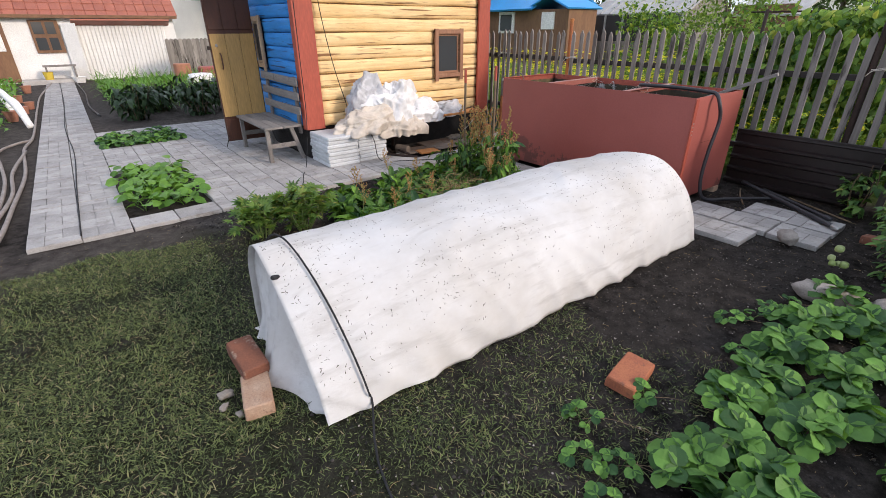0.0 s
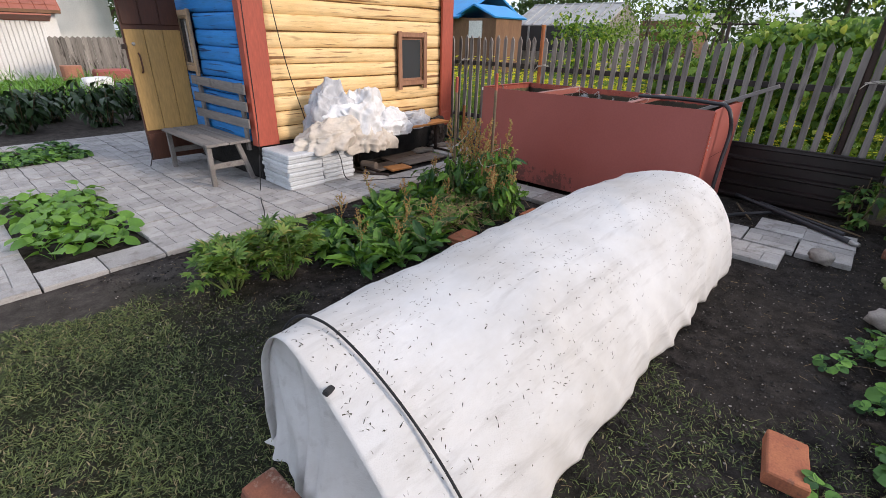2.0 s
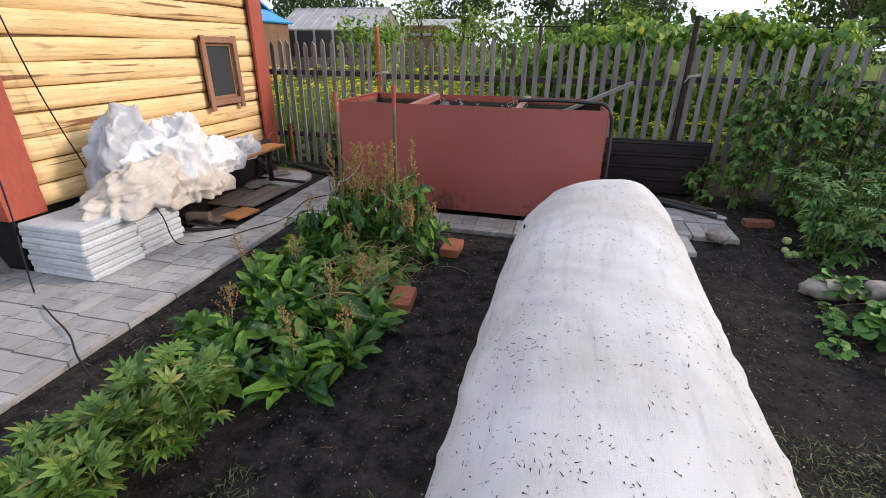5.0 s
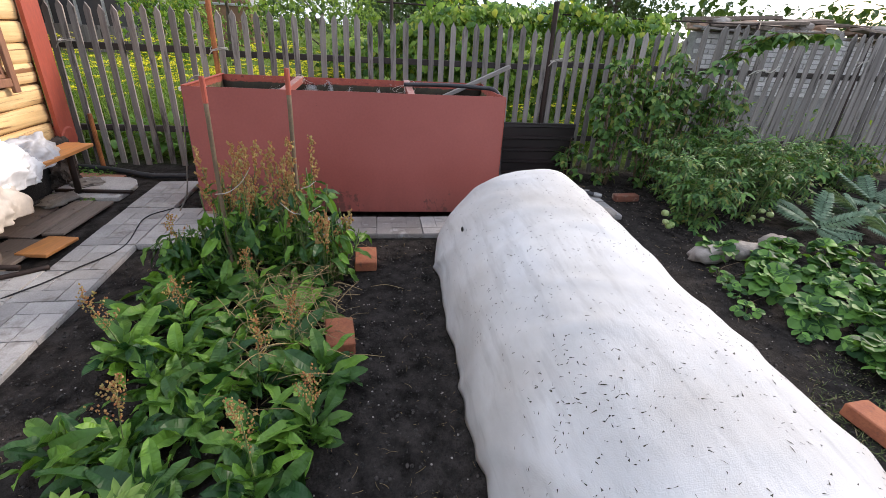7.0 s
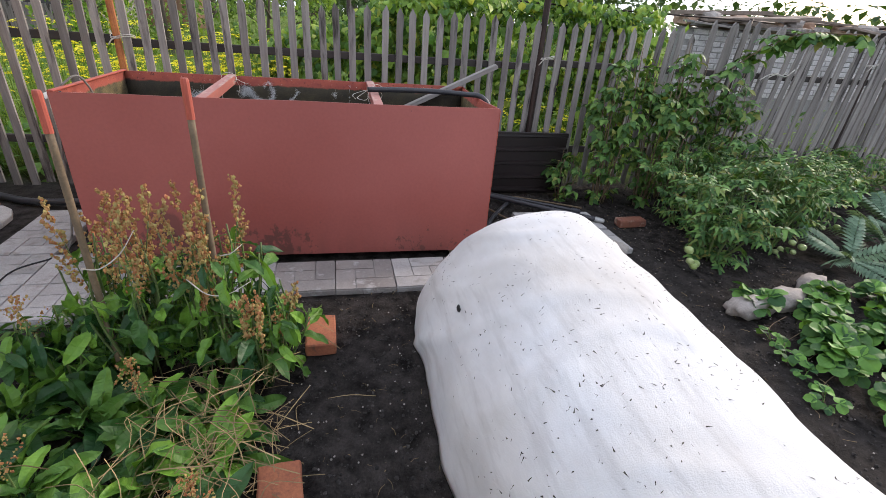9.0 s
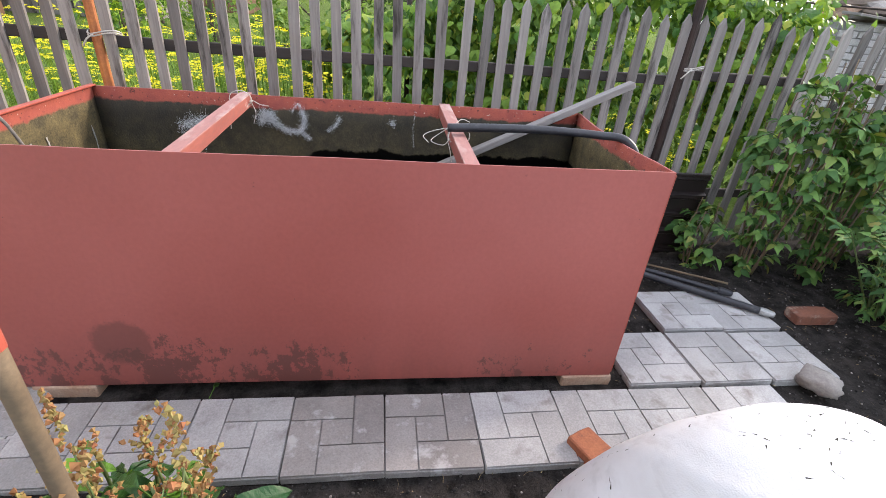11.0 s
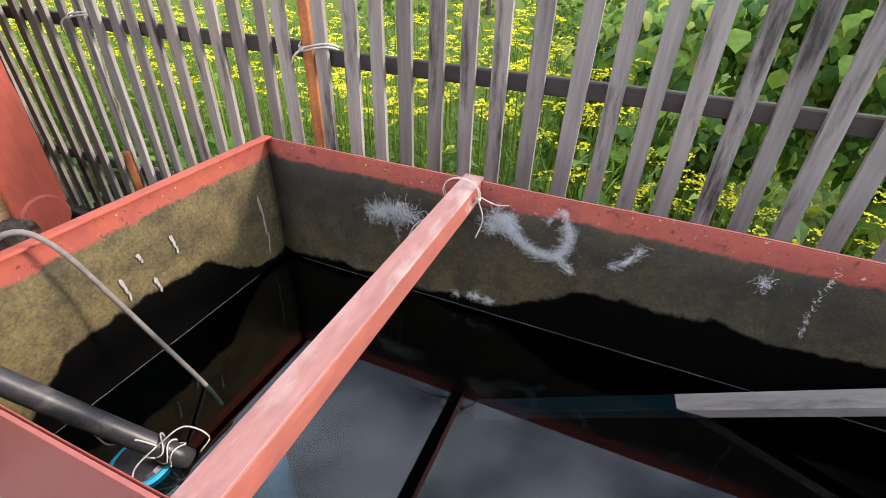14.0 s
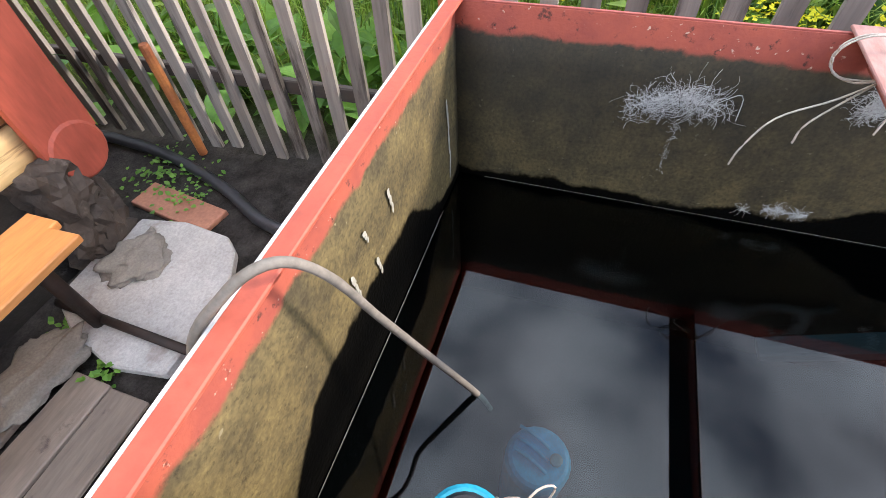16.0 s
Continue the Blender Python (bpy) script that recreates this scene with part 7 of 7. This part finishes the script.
for k, (x, y, h, rx, ry) in enumerate(((5.45, 0.62, 1.50, 0.22, 0.28), (5.38, 0.20, 1.60, 0.26, 0.28), (5.60, -0.2, 1.5, 0.25, 0.32), (5.62, -0.75, 1.35, 0.22, 0.30), (5.58, 0.98, 0.55, 0.15, 0.15))):
    bush("raspberry_bush", "tall raspberry canes with broad leaves at the fence", "raspberry", (x, y, 0), RASP, 165 if h > 1 else 36, rx, ry, h, 10 if h > 1 else 5, M["woody_stem"], (0.55, 0.95), "raspberry canes", 40 + k, 0.08, (-55, 25))
cane = thing("raspberry_cane", "long arching raspberry cane tied with white string", "raspberry")
pts = [(5.45, -0.1, 0.4), (5.40, -0.3, 1.2), (5.20, -0.7, 1.62), (4.95, -1.15, 1.68)]
tube("stem", pts, 0.006, M["woody_stem"], cane, sides=6)
rr = random.Random(3)
for p in smooth_path(pts, 9)[9:]:
    for q in range(2):
        put("leaf", RASP[q], cane, turn(p.x, p.y, p.z, rr.uniform(0, 360), rr.uniform(-60, 10), 0, rr.uniform(0.8, 1.2)))
rib = thing("ribbon", "white plastic ribbon tied to a cane", "ribbon", (5.52, -1.05, 1.30))
for q in range(5):
    tube("strip", [(0, 0, 0), (0.02 * q - 0.04, 0.03 * (q - 2), -0.02), (0.03 * q - 0.06, 0.06 * (q - 2), 0.05 - 0.03 * q)], 0.006, M["string"], rib, sides=4, steps=3)
for k, (x, y) in enumerate(((4.05, -0.85), (4.25, -1.55), (4.7, -2.2), (3.75, -1.35))):
    rosette("thistle_leaved_plant", "silvery green plant with long jagged leaves", "artichoke", (x, y, 0), SILVER, 10, (5, 48), 0.03, 0.03, (0.55, 0.8), "jagged-leaved plants", 600 + k)

# beds by the path
BD = random.Random(9)
for bi, (x0, x1, y0, y1, nx, ny) in enumerate(((0.08, 0.70, 5.20, 7.00, 4, 9),)):
    for i in range(nx):
        for j in range(ny):
            x, y = x0 + (x1 - x0) * (i + .5) / nx + BD.uniform(-.04, .04), y0 + (y1 - y0) * (j + .5) / ny + BD.uniform(-.04, .04)
            rosette("radish_plant", "young plant with broad light green leaves in a paved-in bed", "seedling", (x, y, 0), ROUND, 6, (15, 70), 0.06, 0.02, (0.9, 1.4), "seedling bed", 700 + i * 20 + j)
for i in range(6):
    for j in range(4):
        rosette("strawberry_plant", "low strawberry plant in a paved-in bed", "strawberry", (0.1 + 0.18 * i + BD.uniform(-.04, .04), 8.66 + 0.25 * j + 0.03 + BD.uniform(-.05, .05), 0), STRAW, 6, (15, 65), 0.02, 0.03, (0.9, 1.3), "small strawberry bed", 800 + i * 9 + j)
for k, (x, y, h, r) in enumerate(((0.80, 11.4, 0.85, 0.42), (1.95, 11.3, 0.9, 0.42), (1.35, 12.3, 0.7, 0.45), (2.7, 11.8, 0.8, 0.45))):
    bush("dark_shrub", "dense dark green leafy shrub behind the paving", "shrub", (x, y, 0), DARK, 235, r * 1.15, r * 1.15, h, 16, M["woody_stem"], (0.9, 1.4), "dark shrubs", 60 + k, 0.1, (-60, 10))


def foliage(name, label, cat, templates, mat, place, n, seed, kind="stuff"):
    """A stand of plants nobody could count: one joined mesh."""
    rng = random.Random(seed)
    mats, picks = [], []
    while len(mats) < n:
        p = place(rng)
        if p is not None:
            mats.append(p)
            picks.append(rng.randrange(len(templates)))
    ob = put(name, mesh_of(name, scattered(templates, mats, picks), mat))
    return tagged(ob, label, cat, kind=kind)


blade = leaflet(0.5, 0.012, "lance", 0.2, 0.35, 3)
broad = leaflet(0.075, 0.066, "round", 0.25, 0.3, 3)
small = leaflet(0.07, 0.03, "ovate", 0.2, 0.3, 2)


def vine_place(rng):
    y = rng.uniform(-0.9, 4.1)
    x = 7.75 + 0.5 * noise.noise(Vector((y * 0.8, 0, 0))) + rng.gauss(0, 0.25)
    top = 1.80 + 0.22 * noise.noise(Vector((y * 1.2, 5, 0))) + (0.1 if y < 2.5 else -0.5 * (y - 2.5))
    z = 0.05 + (top - 0.05) * rng.random() ** 0.75
    if noise.noise(Vector((x * 1.6, y * 1.9, z * 1.9))) < -0.22:
        return None
    return turn(x, y, z, 90 + rng.uniform(-80, 80), rng.uniform(-75, -5), rng.uniform(-30, 30), rng.uniform(0.8, 1.5))


foliage("vine_hedge", "bright green climbing vine on a trellis past the fence", "vine", [broad, leaflet(0.095, 0.088, "round", 0.2, 0.4, 3), small], M["leaf_vine"], vine_place, 14000, 1)
trellis = thing("trellis", "rusty wire trellis carrying the vine", "trellis", kind="structure")
for y in (-2.6, 0.2, 3.0):
    tube("post", [(7.75, y, 0), (7.75, y, 1.86)], 0.025, M["dark_post"], trellis, sides=8)
tube("wire", [(7.75, -3, 1.83), (7.75, 0.2, 1.81), (7.75, 3.2, 1.83)], 0.012, M["dark_post"], trellis, sides=6)


def meadow_place(rng):
    x, y = rng.uniform(6.15, 13), rng.uniform(-4, 14)
    if 7.2 < x < 8.3 and y < 3.6:
        return None
    if noise.noise(Vector((x * 0.7, y * 0.7, 0))) < -0.25:
        return None
    return turn(x, y, -0.02, rng.uniform(0, 360), rng.uniform(55, 95), rng.uniform(-10, 10), rng.uniform(0.5, 1.5))


foliage("tall_grass", "tall light green grass past the fence", "grass", [blade, leaflet(0.62, 0.009, "lance", 0.2, 0.5, 3)], M["leaf_meadow"], meadow_place, 9000, 2)
foliage("weeds", "leafy green weeds past the fence", "weeds", [small, leaflet(0.11, 0.05, "ovate", 0.2, 0.3, 2)], M["leaf_meadow"],
        lambda r: turn(r.uniform(6.1, 12), r.uniform(-4, 14), 0.75 * r.random() ** 1.6, r.uniform(0, 360), r.uniform(-40, 50), 0, r.uniform(0.8, 1.8)), 9000, 3)
foliage("burdock", "broad pale green leaves along the fence foot", "weeds", [on_stalk(leaflet(0.20, 0.14, "ovate", 0.25, 0.3, 5, 0.02), 0.10)], M["leaf_bed"],
        lambda r: turn(r.uniform(6.15, 6.6), r.uniform(2.2, 7.2), r.uniform(0.0, 0.30), r.uniform(0, 360), r.uniform(-10, 60), 0, r.uniform(0.6, 1.2)), 420, 4)


def umbel():
    rng = random.Random(1)
    items = []
    for k in range(40):
        a, r = rng.uniform(0, 6.28), 0.075 * math.sqrt(rng.random())
        items.append(moved(([(-.0065, -.0065, 0), (.0065, -.0065, 0.003), (.0065, .0065, 0), (-.0065, .0065, 0.003)], [(0, 1, 2, 3)]), pose(math.cos(a) * r, math.sin(a) * r, 0.012 - r * 0.25, rng.uniform(-30, 30), rng.uniform(-30, 30), k * 30)))
    return merged(items)


def dill_at(rng):
    y = rng.uniform(3.6, 9.5)
    x = rng.uniform(6.35, 8.3)
    return x, y, 0.62 + 0.42 * rng.random() + 0.12 * (x - 6.4)


DR = random.Random(14)
dspots = [dill_at(DR) for _ in range(620)] + [(DR.uniform(6.4, 7.0), DR.uniform(0.5, 3.6), DR.uniform(0.4, 0.75)) for _ in range(70)]
dill = thing("dill", "flowering dill with yellow umbels past the fence", "dill", kind="stuff")
put("umbels", mesh_of("umbels", scattered([umbel()], [turn(x, y, z, DR.uniform(0, 360), DR.uniform(-14, 14), DR.uniform(-14, 14), DR.uniform(0.7, 1.25)) for x, y, z in dspots]), M["dill_flower"]), dill)
put("stalks", mesh_of("stalks", scattered([tube_vf([(0, 0, 0), (0.01, 0, 0.5), (0, 0, 1)], 0.004, 3, 2)], [Matrix.Translation((x, y, 0)) @ Matrix.Diagonal((1, 1, z, 1)) for x, y, z in dspots]), M["dill"]), dill)
foliage("dill_fronds", "feathery dill leaves past the fence", "dill", [leaflet(0.16, 0.006, "lance", 0.1, 0.3, 2)], M["dill"],
        lambda r: turn(r.uniform(6.3, 8.3), r.uniform(3.4, 9.5), r.uniform(0.05, 0.75), r.uniform(0, 360), r.uniform(-10, 80), 0, r.uniform(0.7, 1.4)), 9000, 6)
foliage("vegetable_rows", "green vegetable rows between the path and the far house", "vegetables", [leaflet(0.45, 0.02, "lance", 0.2, 0.4, 3), leaflet(0.16, 0.09, "ovate", 0.2, 0.4, 3)], M["leaf_bed"],
        lambda r: turn(r.uniform(0.5, 5.5), r.uniform(12.6, 19.2), 0.22 * r.random(), r.uniform(0, 360), r.uniform(0, 85), 0, r.uniform(0.7, 1.2)), 5200, 7)
foliage("path_weeds", "low green plants left of the path", "weeds", [leaflet(0.14, 0.06, "ovate", 0.2, 0.4, 3)], M["leaf_bed"],
        lambda r: turn(r.uniform(-3.2, -1.25), r.uniform(10.5, 19), 0.4 * r.random(), r.uniform(0, 360), r.uniform(-10, 70), 0, r.uniform(0.8, 1.5)), 1500, 8)
foliage("wall_weeds", "small green weeds by the house corner", "weeds", [leaflet(0.04, 0.03, "round", 0.2, 0.3, 3)], M["leaf_bed"],
        lambda r: (lambda c: turn(c[0] + r.gauss(0, c[2]), c[1] + r.gauss(0, c[2]), 0.04 * r.random(), r.uniform(0, 360), r.uniform(0, 60), 0, r.uniform(0.35, 0.8)))(r.choice(((5.60, 6.22, 0.07), (5.52, 5.98, 0.05), (4.72, 5.72, 0.03), (4.82, 5.98, 0.03), (5.72, 6.25, 0.08), (5.58, 6.05, 0.08)))), 330, 9)
docks = rosette("dock_leaf", "single green dock leaf at the tank's foot", "weed", (4.36, 3.93, 0.0), SORREL, 2, (5, 40), 0.0, 0.01, (0.6, 0.8), seed=3)

# lawn
def lawn_place(rng):
    x, y = rng.uniform(-3.0, 2.9), rng.uniform(-1.6, 4.7)
    edge = 2.1 + 0.8 * noise.noise(Vector((x, y, 3)))
    if y < 2.3 and x > edge:
        return None
    if y > 2.3 and x > 1.15 - 0.12 * (y - 2.4) + 0.4 * noise.noise(Vector((x * 2, y * 2, 9))):
        return None
    if y > 2.3 and x > 0.45 and rng.random() < 0.72:
        return None
    if 0.45 < x < 3.7 and 1.68 < y < 2.7:
        return None
    if y > 4.3 + 0.3 * noise.noise(Vector((x * 1.5, 0, 2))):
        return None
    if y < 0.6 and x > 1.0 + 0.2 * noise.noise(Vector((x * 3, y * 3, 2))):
        return None
    if noise.noise(Vector((x * 2.1, y * 2.1, 7))) + 0.5 * noise.noise(Vector((x * 7, y * 7, 1))) < rng.uniform(-1.15, -0.10):
        return None
    if x > -0.1 and y < 1.75 and rng.random() < (0.45 if x < 1.0 else 0.75):
        return None
    return turn(x, y, -0.014, rng.uniform(0, 360), rng.uniform(5, 75), rng.uniform(-40, 40), rng.uniform(0.6, 1.35))


def grass_blade(L, w, bend):
    return [(-w / 2, 0, 0), (w / 2, 0, 0), (w * 0.45, L * 0.55, -0.15 * bend * L), (-w * 0.45, L * 0.55, -0.15 * bend * L), (0, L, -0.6 * bend * L)], [(0, 1, 2, 3), (3, 2, 4)]


foliage("lawn", "short patchy trodden grass", "grass", [grass_blade(0.030, 0.0042, 0.5), grass_blade(0.022, 0.0052, 0.8), grass_blade(0.042, 0.0034, 0.9)], M["leaf_grass"], lawn_place, 330000, 12)


# crumbs, twigs and straw on the soil
def crumb_place(rng):
    x, y = rng.uniform(0.3, 5.8), rng.uniform(-0.6, 4.9)
    if 0.4 < x < 3.75 and 1.62 < y < 2.75 or (TX0 - 0.05 < x < TX1 and TY0 - 0.05 < y < TY1):
        return None
    s = rng.random() ** 4 * 0.8 + 0.16
    return turn(x, y, -0.012 + 0.012 * noise.noise(Vector((x * 1.1, y * 1.1, 0))) + 0.004, rng.uniform(0, 360), rng.uniform(-90, 90), 0, s)


def crumb_vf(seed):
    b = rock((0.02, 0.018, 0.014), seed, cuts=0, rough=0.3)
    vf = ([tuple(v.co) for v in b.verts], [tuple(v.index for v in f.verts) for f in b.faces])
    b.free()
    return vf


M["crumb"] = surface("soil_crumb", (0.010, 0.0088, 0.008), (0.055, 0.048, 0.044), 30, 90, 0.95, 0.3, vary=0.6)
foliage("soil_crumbs", "crumbs and clods of dark soil", "soil", [crumb_vf(k) for k in range(4)], M["crumb"], crumb_place, 34000, 15)
foliage("straw_bits", "bits of dry straw and twigs on the soil", "straw", [tube_vf([(0, 0, 0), (0.006, 0.03, 0.004), (0, 0.06, 0)], 0.0013, 3, 2), leaflet(0.022, 0.006, "lance", 0.2, 0.3, 2)], M["straw"],
        lambda r: (lambda x, y: None if 0.4 < x < 3.75 and 1.62 < y < 2.75 or (x > 4.35 and y > 2.1) else turn(x, y, 0.003, r.uniform(0, 360), r.uniform(-12, 12), 0, r.uniform(0.25, 0.85)))(r.uniform(-2.8, 5.4), r.uniform(-0.6, 4.8)), 4200, 16)
foliage("pale_grit", "pale grit scattered on the soil", "grit", [crumb_vf(9)], M["stone"], lambda r: (lambda x, y: None if 0.4 < x < 3.75 and 1.62 < y < 2.75 or (x > 4.35 and y > 2.1) else turn(x, y, -0.002, r.uniform(0, 360), 0, 0, r.uniform(0.15, 0.5)))(r.uniform(0.3, 5.4), r.uniform(-0.4, 4.7)), 1600, 17)


# trees far off
def tree(at, h, r, seed, leafs=2600, mat="leaf_tree", leaf=0.24, trunk=0.35):
    rng = random.Random(seed)
    ob = thing("tree", "leafy green tree beyond the gardens", "tree", at, group="trees far off")
    put("trunk", mesh_of("trunk", tube_vf([(0, 0, -0.2), (0.05, 0.1, h * 0.3), (0, 0, h * 0.75)], 0.03 * h, 8, 5, 0.3), M["bark"], True), ob)
    clumps = []
    for k in range(13):
        a, b = rng.uniform(0, 6.28), rng.random()
        z = h * (trunk + (0.95 - trunk) * b)
        rr = r * (0.35 + 0.65 * math.sin(math.pi * (0.15 + 0.8 * b))) * rng.uniform(0.3, 0.9)
        c = Vector((math.cos(a) * rr, math.sin(a) * rr, z))
        clumps.append((c, r * rng.uniform(0.28, 0.5)))
        if k % 2 == 0:
            put("limb", mesh_of("limb", tube_vf([(0, 0, z * 0.6), (c.x * 0.5, c.y * 0.5, z * 0.85), c], 0.011 * h, 5, 3, 0.3), M["bark"], True), ob)
    mats = []
    for k in range(leafs):
        c, cr = clumps[k % 13]
        d = Vector([rng.gauss(0, 1) for _ in range(3)]).normalized() * cr * rng.random() ** 0.4
        p = c + d
        mats.append(turn(p.x, p.y, p.z, rng.uniform(0, 360), rng.uniform(-70, 40), rng.uniform(-30, 30), rng.uniform(0.6, 1.4)))
    tagged(put("crown", mesh_of("crown", scattered([leaflet(leaf, leaf * 0.7, "ovate", 0.3, 0.4, 2)], mats), M[mat]), ob), kind="stuff")


for k, (x, y, h, r) in enumerate(((34, 22, 8, 3.4), (44, 26, 9, 4), (52, 14, 10, 5), (47, 5, 8, 4.2), (40, -3, 7, 4), (30, 2, 5, 3.2), (24, -8, 6, 3.5), (38, -14, 8, 4.5), (20, 24, 7, 3), (14, 30, 8, 3.4), (8, 27, 6.5, 2.6), (58, 30, 9, 5), (9.5, 40, 9, 4), (-8, 34, 9, 4), (2, 42, 10, 5), (62, -4, 10, 5))):
    tree((x, y, 0), h, r, 900 + k, leaf=0.26 if x < 45 else 0.38)
for k, (x, y) in enumerate(((13, 4.5), (16, 1.5), (18, 8), (14, 8.5), (20, 4), (17, -3), (22, 11))):
    tree((x, y, 0), 2.3 + 0.4 * (k % 3), 1.6, 950 + k, 1500, "leaf_vine" if k % 2 else "leaf_meadow", 0.13, 0.1)


def far_wood(rng):
    a = rng.uniform(-1.4, 2.4)
    d = rng.uniform(75, 110)
    top = 7 + 3 * noise.noise(Vector((a * 9, 0, 0)))
    return turn(math.cos(a) * d, math.sin(a) * d + 3, top * rng.random(), rng.uniform(0, 360), rng.uniform(-80, 40), 0, rng.uniform(0.7, 1.5))


foliage("far_woods", "distant belt of dark green trees", "woods", [leaflet(1.1, 0.9, "ovate", 0.3, 0.3, 2)], M["leaf_tree"], far_wood, 9000, 18)
